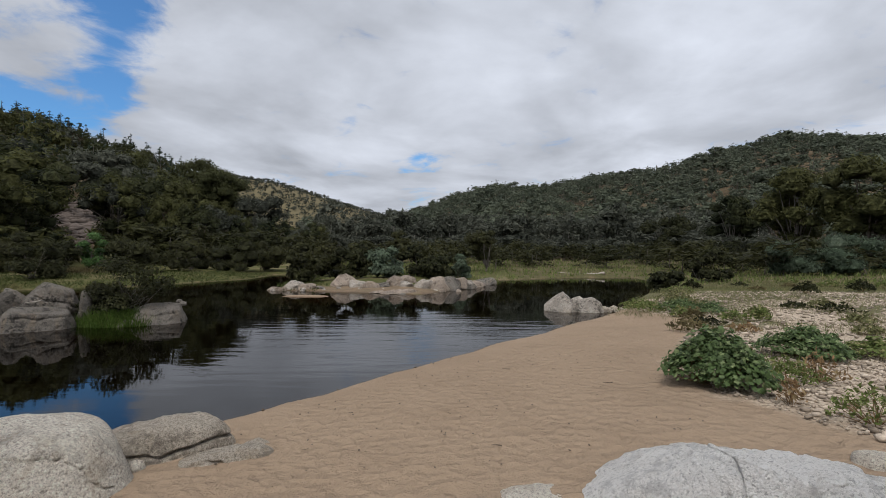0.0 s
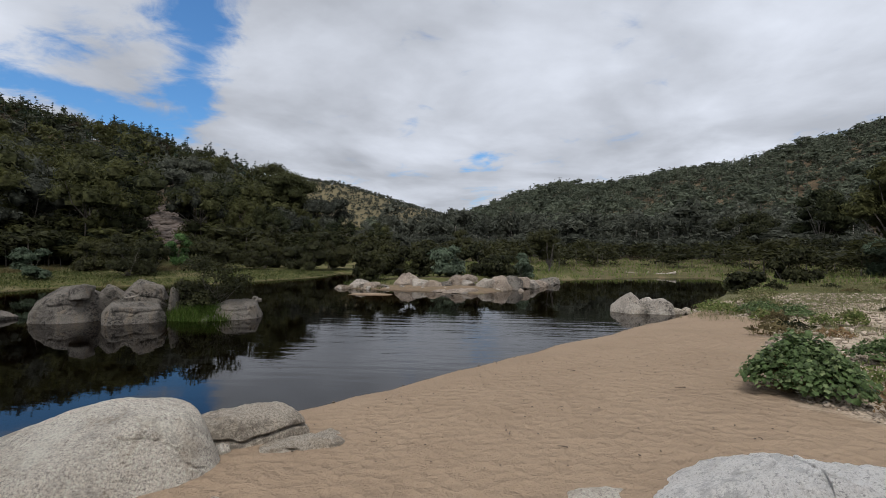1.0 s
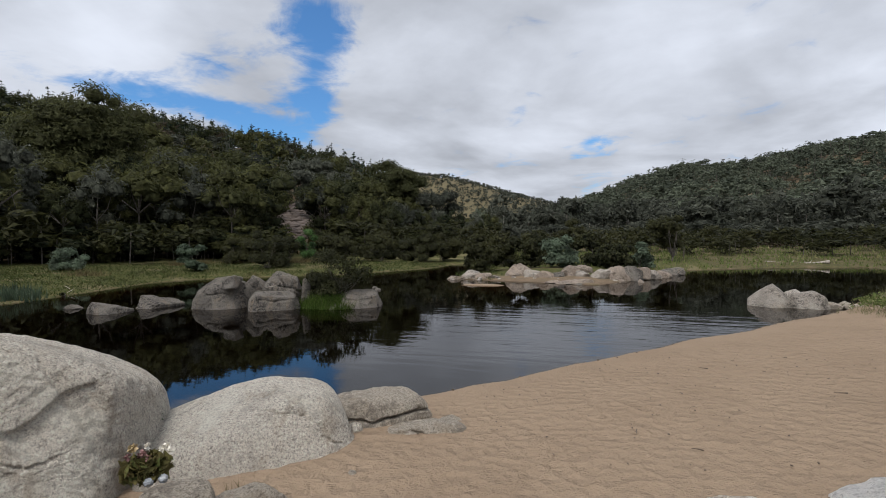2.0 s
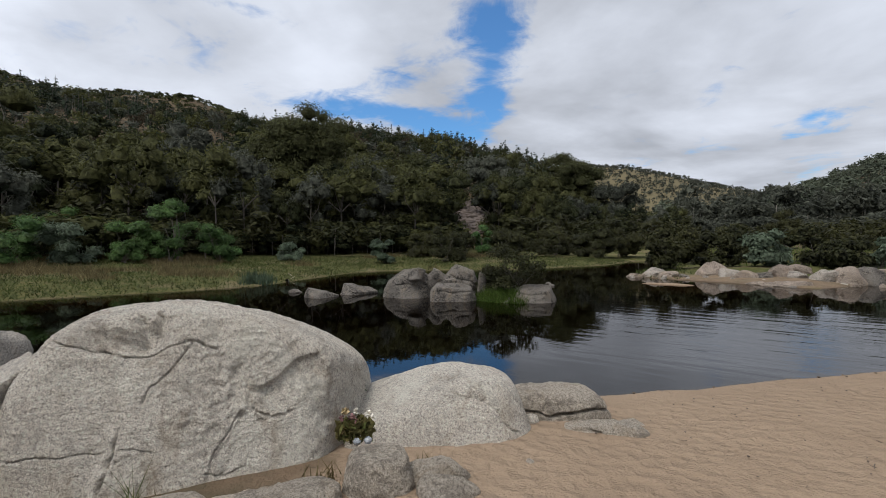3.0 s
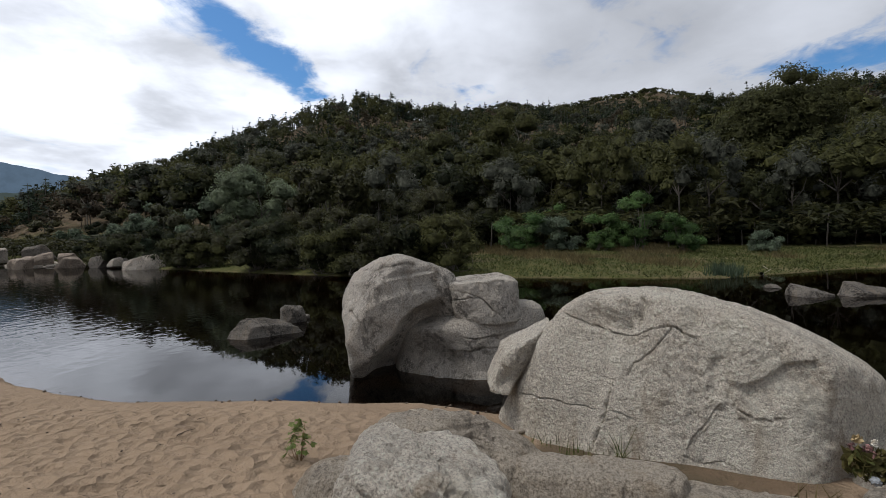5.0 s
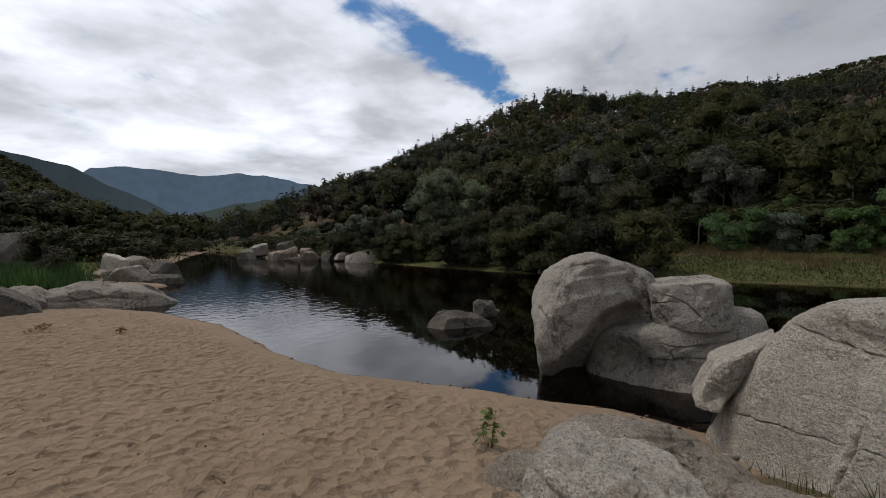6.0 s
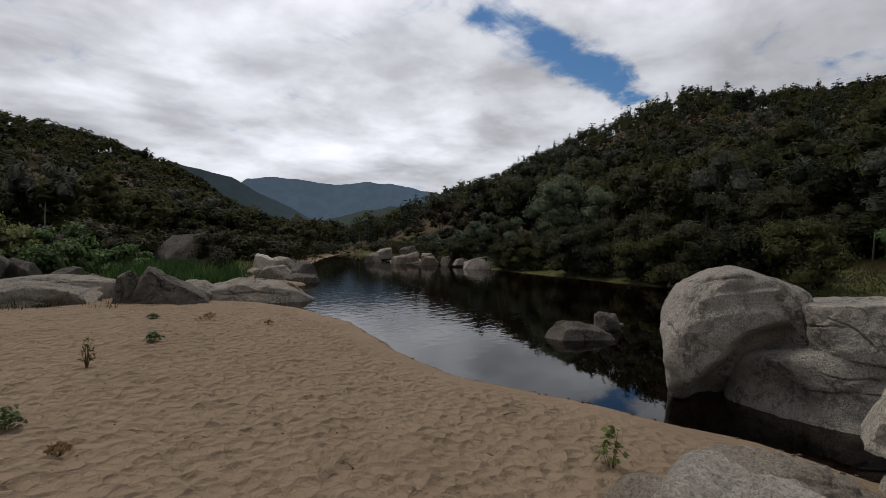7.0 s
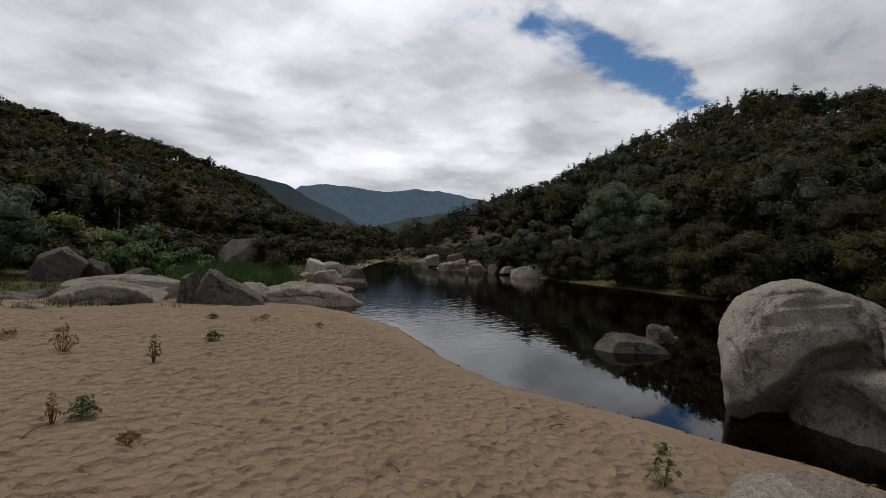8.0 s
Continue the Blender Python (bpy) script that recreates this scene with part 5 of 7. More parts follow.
# rocks standing in the pool
rock(-10.30, -4.25, -0.02, 112, 0.72, 0.36, 0.34, GRANITE_MID, 70, "low ridged rock standing in dark water", 0.66, 5)
rock(-11.75, -4.20, 0.0, 108, 0.29, 0.25, 0.45, GRANITE_MID, 71, "small rounded rock standing in dark water", 0.85, 4)
rock(-12.20, -4.05, 0.0, 106, 0.12, 0.10, 0.11, GRANITE_MID, 72, "small stone standing in dark water", 0.8, 3)

# rock shelf beyond the beach
SHELF = "rocks of the shelf beyond the beach"
SLAB = dict(sub=6, sharp=30, lump=0.014, grain=0.012, sheets=0.8, chips=0.09, group=SHELF)
boulder("boulder", (-5.92, -16.26, 0.55), 160, [(-1, 0, .15, .34), (1, 0, .25, .36), (0, -1, .2, .5), (0, 1, .2, .5), (-.5, 0, .86, .60), (.6, 0, .8, .62), (0, 0, -1, .9), (.6, -.7, .2, .40)],
        GRANITE_MID, "upright dark granite fin beside the sand", seed=31.0, lines=[([(-.2, .5), (-.1, .1), (-.2, -.4)], .03, .06)], **SLAB)
boulder("boulder", (-6.48, -15.72, 0.75), 157, [(-.85, -.1, .5, .48), (.52, -.15, .84, .42), (1, 0, .1, 1.40), (0, -1, .3, .5), (.3, -.9, .35, .55), (0, 1, .3, .6), (0, 0, -1, .9), (-.5, -.85, .1, .50)],
        GRANITE_MID, "dark ridged granite rock falling away to one side beside the sand", seed=36.0, lines=[([(-.2, .5), (.1, .2), (.2, -.4)], .03, .05), ([(.0, .5), (.5, .15), (1.1, -.2)], .02, .05)], hollows=[((.25, -.45, -.05), .22, .14)], **SLAB)
boulder("boulder", (-3.75, -16.6, 0.38), 167, [(-1, 0, .3, 1.25), (-.35, -.1, 1, .66), (.15, -.1, 1, .60), (.7, 0, .7, .95), (1, 0, .2, 1.2), (0, -1, .35, .65), (0, 1, .3, .7), (0, 0, -1, .7), (.3, -.8, -.4, .55)],
        GRANITE_SLAB, "rounded pale granite slab undercut beside the sand", seed=32.0, lines=[([(-.9, .1), (-.2, .25), (.5, .1)], .03, .05)], **SLAB)
boulder("boulder", (-5.00, -19.40, 0.55), 164, [(-1, 0, .4, 1.75), (-.1, -.15, 1, .42), (.1, -.1, 1, .45), (1, 0, .4, 1.75), (0, -1, .5, .6), (0, 1, .3, .8), (0, 0, -1, .8)],
        GRANITE_SLAB, "broad flat pale granite slab of the rock shelf", seed=33.0, lines=[([(-1.2, .3), (-.4, .2), (.4, .3), (1.3, .2)], .03, .06)], **SLAB)
boulder("boulder", (-9.75, -16.10, 0.22), 149, [(-1, 0, .4, 2.1), (-.25, -.1, 1, .62), (.12, -.15, 1, .46), (.45, 0, .9, .85), (1, 0, .2, 2.2), (0, -1, .5, .55), (0, 1, .3, .9), (0, 0, -1, .8)],
        GRANITE_SLAB, "long layered pale granite slab running into the water", seed=34.0, lines=[([(-1.8, .25), (-.8, .1), (.2, .16), (1.2, .0), (2.0, .05)], .03, .08), ([(-.9, .5), (-.6, .1), (-.7, -.3)], .03, .06), ([(.5, .4), (.7, .0)], .03, .06)], **SLAB)
boulder("boulder", (-1.70, -19.00, 0.20), 172, [(-1, 0, .4, 1.0), (-.3, -.1, 1, .42), (.2, -.1, 1, .46), (1, 0, .4, 1.0), (0, -1, .5, .5), (0, 1, .3, .6), (0, 0, -1, .6)],
        GRANITE_MID, "low brown granite slab beside the backwater", seed=35.0, **SLAB)
for k, (x, y, z, az_, a, b, h, mat) in enumerate((
        (-6.3, -22.5, .2, 164, .62, .5, 1.2, GRANITE_DARK), (-6.24, -20.3, .2, 162, .7, .45, .8, GRANITE_MID), (-2.72, -19.59, 0, 171, .45, .4, .75, GRANITE_DARK), (-4.6, -27, .4, 170, .9, .8, 1.7, GRANITE_DARK),
        (-7.7, -17.1, .05, 156, 1.2, .7, .62, GRANITE_SLAB), (-9.1, -17.7, .0, 152, 1.2, .7, .55, GRANITE_SLAB), (-11.9, -17.5, -.08, 146, 1.4, .7, .42, GRANITE_SLAB), (-2.3, -15.5, .05, 171, 1.0, .6, .5, GRANITE_SLAB), (-4.7, -17.9, .1, 165, 1.4, .8, .75, GRANITE_SLAB))):
    rock(x, y, z, az_, a, b, h, mat, 80 + k, "dark weathered granite of the rock shelf" if mat is GRANITE_DARK else "broad grey granite slab of the rock shelf", 0.74, 5, SHELF)
for k, (x, y, z, az_, a, b, h, mat) in enumerate((
        (-6.0, -27.5, .4, 167, .7, .6, 1.1, GRANITE_DARK), (-11.67, -37.5, 1.0, 162, 1.6, 1.3, 2.6, GRANITE_DARK), (-15.4, -32.2, .6, 154, 1.5, 1.3, 2.4, GRANITE_DARK), (-17.0, -26.4, .1, 146, .65, .45, 1.6, GRANITE),
        (-18.4, -26.6, .1, 144, .85, .55, 1.3, GRANITE_SLAB), (-18.7, -24.9, -.1, 142, .85, .55, 1.35, GRANITE_DARK), (-15.8, -23.4, 0, 145, .9, .6, .95, GRANITE_SLAB), (-6.9, -15.9, .2, 157, .75, .5, .5, GRANITE_SLAB),
        (-5.2, -21.2, .2, 164, .45, .35, .75, GRANITE_MID), (-11.0, -18.9, -.05, 150, 1.1, .6, .6, GRANITE_MID), (-16.5, -22.0, -.05, 144, .8, .5, .55, GRANITE_MID))):
    rock(x, y, z, az_, a, b, h, mat, 100 + k, "granite rock among reeds and grass beyond the beach", 0.78, 5 if a > 1 else 4, SHELF)
rr_ = random.Random(5)
for k in range(30):
    t = rr_.random()
    rock(-4.5 - 14 * t + rr_.uniform(-1, 1), -19.5 - 7 * t + rr_.uniform(-1.2, 1.5), 0.15, 150, rr_.uniform(.2, .5), rr_.uniform(.2, .4), rr_.uniform(.3, .6), rr_.choice((GRANITE_MID, GRANITE_WARM, GRANITE_DARK)), 120 + k,
         "loose granite rock on the shelf", 0.78, 4, SHELF)

# pile of rocks on the far bank downstream
PILE = "rocks piled on the far bank"
for k, (x, y, z, a, h) in enumerate(((-41.5, -41.5, .1, 1.08, 1.3), (-45.0, -43.0, .6, 1.26, 1.6), (-39.2, -35.2, 0, 1.1, 1.4), (-39.2, -28.6, 0, .95, 1.3), (-35.9, -22.9, 0, 1.5, 1.5), (-39.8, -31.8, 0, 1.0, 1.2), (-44.5, -38.5, .8, 1.4, 1.6),
                                     (-34.15, -17.6, 0, .49, .5), (-42.6, -36.2, .4, .9, 1.2), (-47.0, -45.5, .4, 1.0, 1.3), (-37.8, -26.4, .2, .7, .9), (-41.5, -33.3, .5, .8, 1.0))):
    rock(x, y, z, 127, a * 0.85, a * 0.7, h * 0.75, (GRANITE_MID, GRANITE_SLAB, GRANITE_PINK)[k % 3], 140 + k, "broken granite rock piled on the far bank", 0.78, 4, PILE)
for k in range(26):
    t = rr_.random()
    x, y = -36.5 - 9 * t + rr_.uniform(-.6, 1.6), -23 - 20 * t + rr_.uniform(-1.2, 1.2)
    rock(x - 1.0, y, .1 + ground_at(x - 1.0, y) * 0.6, rr_.uniform(0, 180), rr_.uniform(.25, .6), rr_.uniform(.25, .45), rr_.uniform(.3, .8), rr_.choice((GRANITE_MID, GRANITE_SLAB, GRANITE_DARK)), 430 + k, "smaller broken rock of the pile on the far bank", 0.78, 3, PILE)

# small rocks round the feet of the boulders
FEET = "small rocks at the feet of the boulders"
for k, (x, y, z, az_, a, b, h, mat) in enumerate((
        (-2.01, 4.32, .06, 22, .25, .13, .15, GRANITE_WARM), (-1.75, 4.6, .04, 18, .25, .13, .14, GRANITE_WARM), (-2.57, 4.12, .06, 29, .07, .07, .22, GRANITE), (-2.2, 2.34, .12, 40, .22, .16, .30, GRANITE_WARM),
        (-2.05, 3.17, .18, 29, .045, .04, .09, GRANITE_WARM), (-5.3, 0.30, .05, 84, .12, .12, .3, GRANITE_DARK), (-3.38, -1.20, .22, 105, .24, .18, .26, GRANITE_WARM), (.72, 3.25, .22, -11, .46, .26, .17, GRANITE),
        (3.34, 3.7, .3, -41, .2, .15, .24, GRANITE), (-2.5, 2.45, .12, 44, .28, .18, .3, GRANITE_WARM))):
    rock(x, y, z, az_, a, b, h, mat, 160 + k, "smooth sandy granite rock half buried in the sand", 0.85, 5 if a > 0.2 else 4, FEET, 9)


# ---- trees and shrubs one by one ----
tree("gum_tree", (-62.0, 42.1), 18.6, 17.0, LEAF_BROAD, BARK, "tall dark olive gum tree above the far bank", 201, 30000, 0.32, 0.16, 64, thick=0.013, thickness=0.45)
tree("gum_tree", (-43.5, 89.9), 13.6, 14.5, LEAF_BROAD, BARK, "broad rounded gum tree at the foot of the slope", 202, 24000, 0.34, 0.14, 56, thick=0.013, thickness=0.45)
tree("gum_tree", (-84.4, 10.9), 17.0, 13.0, LEAF_GUM, BARK_PALE, "gum tree with bare white limbs on the slope", 203, 4800, 0.42, 0.38, 16, thick=0.012)
tree("gum_tree", (-70.0, 28.0), 14.0, 10.0, LEAF_GREY, BARK_PALE, "grey gum tree with pale limbs", 204, 3600, 0.40, 0.32, 14, thick=0.012)
tree("gum_tree", (-66.0, 52.0), 15.0, 11.0, LEAF_GUM, BARK, "dark gum tree beside the tallest one", 205, 4500, 0.42, 0.28, 16)
tree("gum_tree", (-52.0, 74.0), 12.0, 10.0, LEAF_GREY, BARK, "grey-green gum tree above the stony patch", 206, 3600, 0.42, 0.3, 14)
tree("gum_tree", (-33.0, 88.0), 11.0, 10.0, LEAF_GREY, BARK_PALE, "pale grey gum tree at the end of the slope", 207, 3600, 0.42, 0.25, 14)
tree("gum_tree", (-74.0, -2.0), 13.5, 11.0, LEAF_GUM, BARK, "olive gum tree with rounded clumps", 208, 4500, 0.42, 0.28, 16)
tree("gum_tree", (-64.0, 12.0), 12.0, 9.0, LEAF_GUM, BARK, "olive gum tree above the bank", 209, 4000, 0.38, 0.28, 14)
tree("wattle_tree", (-42.5, -17.6), 8.6, 8.6, LEAF_FEATHER, BARK, "pale feathery wattle tree on the bank", 210, 16000, 0.19, 0.10, 40, stems=3)
tree("gum_tree", (-53.8, -15.9), 10.6, 6.0, LEAF_SHRUB, BARK, "dark leafy tree behind the wattle", 211, 4500, 0.34, 0.15, 16)
tree("gum_tree", (-47.5, -11.0), 9.0, 7.0, LEAF_SHRUB, BARK, "dark leafy tree on the bank", 212, 5000, 0.32, 0.12, 18)
tree("willow_shrub", (-44.0, -28.0), 5.2, 3.8, LEAF_WATTLE, BARK, "blue-green willowy shrub on the far bank", 213, 3500, 0.22, 0.08, 12, stems=3, category="shrub")
BANK = "shrubs along the far bank"
shrubs = [((-31.1, -8.0), 4.2, 3.6, LEAF_SHRUB), ((-31.6, -4.7), 5.3, 4.4, LEAF_SHRUB), ((-29.6, -0.9), 4.8, 4.8, LEAF_SHRUB), ((-33.0, -11.5), 3.8, 3.6, LEAF_SHRUB), ((-35.0, -15.0), 3.6, 3.8, LEAF_SHRUB), ((-34.5, -2.5), 5.0, 4.4, LEAF_SHRUB),
          ((-33.9, 12.8), 4.8, 3.4, LEAF_GREEN), ((-33.2, 15.4), 2.8, 3.0, LEAF_GREEN), ((-36.2, 4.8), 3.4, 4.2, LEAF_GREEN), ((-35.4, 7.7), 2.6, 3.4, LEAF_WATTLE), ((-34.8, 10.3), 3.2, 3.2, LEAF_GREEN), ((-43.0, 2.0), 4.2, 4.4, LEAF_SHRUB),
          ((-44.0, 9.5), 4.0, 4.5, LEAF_GREEN), ((-45.0, 14.0), 3.6, 4.4, LEAF_SHRUB), ((-26.4, 24.4), 2.0, 2.0, LEAF_WATTLE), ((-32.5, 20.5), 1.4, 2.2, LEAF_WATTLE), ((-23.5, 27.8), 2.7, 3.4, LEAF_SHRUB), ((-26.1, 36.5), 2.7, 2.6, LEAF_GREEN)]
for k, (at, h, w, mat) in enumerate(shrubs):
    tree("shrub", at, h, w, mat, BARK, "dark olive shrub on the far bank" if mat is LEAF_SHRUB else "fresh green shrub on the far bank" if mat is LEAF_GREEN else "blue-green shrub on the far bank", 220 + k, 5600, 0.125, 0.03, 16, 3, 0.016, "shrub", False, BANK)
more = [((-22.3, 35.4), 2.6, 3.4, LEAF_SHRUB), ((-20.7, 38.6), 2.6, 3.6, LEAF_SHRUB), ((-18.0, 42.1), 2.8, 4.4, LEAF_SHRUB), ((-16.6, 45.0), 2.8, 4.4, LEAF_SHRUB), ((-21.8, 42.5), 2.6, 4.0, LEAF_SHRUB), ((-25.0, 31.5), 2.2, 3.0, LEAF_SHRUB),
        ((-28.5, 30.5), 2.6, 3.0, LEAF_SHRUB), ((-30.0, 35.0), 3.0, 3.6, LEAF_SHRUB), ((-26.0, 41.0), 3.0, 4.0, LEAF_SHRUB)]
for k, (at, h, w, mat) in enumerate(more):
    tree("shrub", at, h, w, mat, BARK, "rounded olive shrub lining the bank", 250 + k, 3200, 0.17, 0.06, 14, 3, 0.016, "shrub", False, BANK)
EDGE = "shrubs hanging over the far water's edge"
rs = np.random.RandomState(79)
for k in range(30):
    i = 31 + int(k / 30 * 5.0)
    t = rs.uniform()
    p = SHORE[i] * (1 - t) + SHORE[i + 1] * t
    out_ = p / np.linalg.norm(p)
    p = p + out_ * rs.uniform(0.8, 2.6)
    h = rs.uniform(1.6, 3.4)
    tree("shrub", (p[0], p[1]), h, h * rs.uniform(1.0, 1.4), (LEAF_SHRUB, LEAF_GUM, LEAF_GUM)[k % 3], BARK, "dark olive shrub hanging over the water", 700 + k, 3000, 0.14, 0.02, 14, 4, 0.012, "shrub", False, EDGE)
ON_ISLAND = "shrubs on the island"
for k, (at, h, w, mat) in enumerate((((-8.2, 29.3), 2.5, 3.0, LEAF_SHRUB), ((-6.0, 31.0), 2.0, 2.6, LEAF_SHRUB), ((-3.5, 31.4), 1.9, 3.2, LEAF_WATTLE), ((-0.3, 32.0), 1.9, 2.8, LEAF_SHRUB), ((-1.8, 34.0), 2.2, 3.0, LEAF_SHRUB), ((1.2, 34.5), 2.0, 2.4, LEAF_WATTLE),
                                     ((-5.0, 36.0), 2.4, 3.4, LEAF_SHRUB), ((-8.5, 36.0), 2.8, 3.4, LEAF_SHRUB), ((-10.5, 40.0), 2.8, 3.6, LEAF_SHRUB))):
    tree("shrub", at, h, w, mat, BARK, "dense olive shrub behind the island rocks" if mat is LEAF_SHRUB else "grey-green shrub behind the island rocks", 265 + k, 2400, 0.14, 0.05, 14, 4, 0.014, "shrub", True, ON_ISLAND)
tree("tree", (-5.1, 59.8), 4.4, 4.0, LEAF_SHRUB, BARK, "small dark rounded tree beyond the island", 280, 3600, 0.2, 0.12, 14)
tree("tree", (3.7, 42.5), 4.3, 3.3, LEAF_SHRUB, BARK, "small dense green tree at the head of the pool", 281, 4200, 0.17, 0.10, 16)
tree("gum_tree", (40.9, 56.8), 11.5, 8.0, LEAF_GUM, BARK, "large dark olive tree behind the gravel bar", 282, 7000, 0.36, 0.10, 22)
tree("gum_tree", (44.5, 50.2), 14.0, 10.0, LEAF_GUM, BARK, "large dark olive tree behind the gravel bar", 283, 8000, 0.36, 0.10, 24)
tree("gum_tree", (52.5, 46.0), 13.0, 10.0, LEAF_GUM, BARK, "large dark olive tree behind the gravel bar", 284, 7000, 0.36, 0.10, 22)
tree("gum_tree", (41.8, 70.5), 9.5, 8.0, LEAF_GUM, BARK, "dark olive tree on the valley floor", 285, 5000, 0.36, 0.12, 18)
tree("gum_tree", (33.0, 72.0), 7.0, 7.0, LEAF_SHRUB, BARK, "dark shrubby tree on the valley floor", 286, 4000, 0.34, 0.10, 16)
tree("wattle_shrub", (25.6, 35.8), 2.9, 4.0, LEAF_WATTLE, BARK, "blue-green wattle shrub beyond the gravel", 287, 9000, 0.11, 0.04, 16, 4, 0.014, "shrub")
tree("wattle_shrub", (28.6, 34.0), 3.2, 4.4, LEAF_WATTLE, BARK, "blue-green wattle shrub beyond the gravel", 288, 9000, 0.11, 0.04, 16, 4, 0.014, "shrub")
tree("shrub", (17.2, 31.6), 2.1, 3.0, LEAF_SHRUB, BARK, "rounded olive shrub at the edge of the gravel", 289, 4000, 0.13, 0.04, 16, 4, 0.014, "shrub", True)
tree("shrub", (11.6, 25.2), 1.1, 2.2, LEAF_SHRUB, BARK, "low brownish shrub at the water's edge", 290, 1800, 0.12, 0.04, 12, 4, 0.012, "shrub", True)
tree("shrub", (33.5, 36.5), 1.7, 3.0, LEAF_WATTLE, BARK, "low blue-green shrub beyond the gravel", 291, 2500, 0.15, 0.04, 12, 4, 0.012, "shrub", True)
# the islet's thin bush
tree("shrub", (-8.9, 13.75), 1.8, 2.7, LEAF_SHRUB, BARK, "thin twiggy olive bush on the grassy islet", 292, 5200, 0.055, 0.12, 34, 7, 0.010, "shrub", True, thickness=0.2)
tree("shrub", (-9.6, 13.8), 1.3, 1.6, LEAF_SHRUB, BARK, "thin twiggy olive bush behind the islet rocks", 293, 1700, 0.060, 0.04, 16, 5, 0.010, "shrub", True, thickness=0.15)
# beyond the beach
tree("wattle_tree", (-2.8, -30.5), 4.4, 5.0, LEAF_WATTLE, BARK, "feathery green wattle tree beyond the rock shelf", 294, 6000, 0.16, 0.06, 20, 3)
tree("shrub", (0.2, -26.0), 3.2, 3.6, LEAF_WATTLE, BARK, "feathery green wattle bush beyond the rock shelf", 295, 4000, 0.14, 0.05, 16, 3, 0.014, "shrub", True)
tree("shrub", (-6.8, -33.7), 3.0, 3.6, LEAF_FLAT, BARK, "yellow-green leafy bush among the rocks", 296, 4000, 0.13, 0.05, 16, 3, 0.014, "shrub", True)
tree("shrub", (-13.0, -24.2), 2.9, 2.8, LEAF_SHRUB, BARK, "thin dark bush on the rock shelf", 297, 3600, 0.085, 0.06, 16, 4, 0.013, "shrub", True)
tree("shrub", (-10.5, -29.0), 2.0, 3.2, LEAF_SHRUB, BARK, "dark bush among the rocks", 298, 2600, 0.12, 0.05, 14, 4, 0.013, "shrub", True)
for k, (at, h, w) in enumerate((((-8.2, -28.9), 2.6, 3.6), ((-5.6, -31.0), 3.0, 3.8), ((-3.6, -35.5), 3.4, 4.4), ((-9.4, -25.6), 1.5, 2.6))):
    tree("shrub", at, h, w, LEAF_FLAT if k == 1 else LEAF_GREEN, BARK, "green leafy bush behind the rock shelf", 740 + k, 2600, 0.14, 0.04, 14, 4, 0.013, "shrub", True, "bushes behind the rock shelf")
VALLEY = "trees along the river downstream"
rs = np.random.RandomState(77)
for k in range(34):
    a = radians(rs.uniform(117, 147))
    r = rs.uniform(60, 105) if a > radians(124) else rs.uniform(46, 70)
    at = (-r * math.sin(a), r * math.cos(a))
    if shore_distance(np.array([at[0]]), np.array([at[1]]))[0] < 2.5:
        continue
    h = rs.uniform(3.0, 6.0)
    tree("tree", at, h, h * rs.uniform(0.75, 1.1), (LEAF_SHRUB, LEAF_GUM, LEAF_WATTLE)[k % 3], BARK, "dark riverside tree downstream" if k % 3 < 2 else "blue-green riverside tree downstream", 300 + k, 1900, 0.30, 0.08, 12, 2, 0.016, "tree", False, VALLEY)
scrub = scatter(rs, 240, 84, 150, 36, 75, lambda x, y: (shore_distance(x, y) > 5.5) & (np.hypot(x + 42, y + 17) > 4))
wood("bank_scrub", "dense dark scrub crowding the far bank", scrub, rs.uniform(2.0, 4.5, len(scrub)), "bush", LEAF_SHRUB, BARK, 450, 131, 1.5)
scrub2 = scatter(rs, 420, 14, 84, 44, 78, lambda x, y: (shore_distance(x, y) > 13) & ~on_scree(x, y))
wood("slope_scrub", "dense dark scrub at the foot of the slope", scrub2, rs.uniform(2.0, 5.0, len(scrub2)), "bush", LEAF_SHRUB, BARK, 260, 141, 1.4)
low = scatter(rs, 900, 22, 104, 40, 70, lambda x, y: (shore_distance(x, y) > 14) & (shore_distance(x, y) < 24) & ~on_scree(x, y))[:330]
wood("understory_scrub", "dark green scrub hiding the foot of the woods", low, rs.uniform(1.8, 4.2, len(low)), "bush", LEAF_GUM, BARK, 330, 171, 1.7)
scrub3 = scatter(rs, 330, -48, 14, 40, 95, lambda x, y: shore_distance(x, y) > 6)
wood("valley_scrub", "olive and grey scrub on the valley floor", scrub3, rs.uniform(1.5, 3.5, len(scrub3)), "bush", LEAF_SHRUB, BARK, 220, 151, 1.6)
scrub4 = scatter(rs, 160, 143, 180, 33, 60, lambda x, y: shore_distance(x, y) > 8)
wood("rocky_scrub", "dark scrub between the rocks", scrub4, rs.uniform(1.5, 4.0, len(scrub4)), "bush", LEAF_SHRUB, BARK, 400, 161, 1.5)

lowbank = scatter(rs, 700, 116, 150, 48, 115, lambda x, y: (shore_distance(x, y) > 1.2) & (shore_distance(x, y) < 12))[:260]
wood("downstream_scrub", "dark scrub along the banks downstream", lowbank, rs.uniform(1.2, 3.2, len(lowbank)), "bush", LEAF_SHRUB, BARK, 180, 181, 1.7)

understory = scatter(rs, 420, -40, 12, 72, 112, lambda x, y: shore_distance(x, y) > 8)
wood("valley_understory", "grey-green scrub below the valley trees", understory, rs.uniform(2.0, 4.5, len(understory)), "bush", LEAF_GREY, BARK, 150, 191, 1.6)


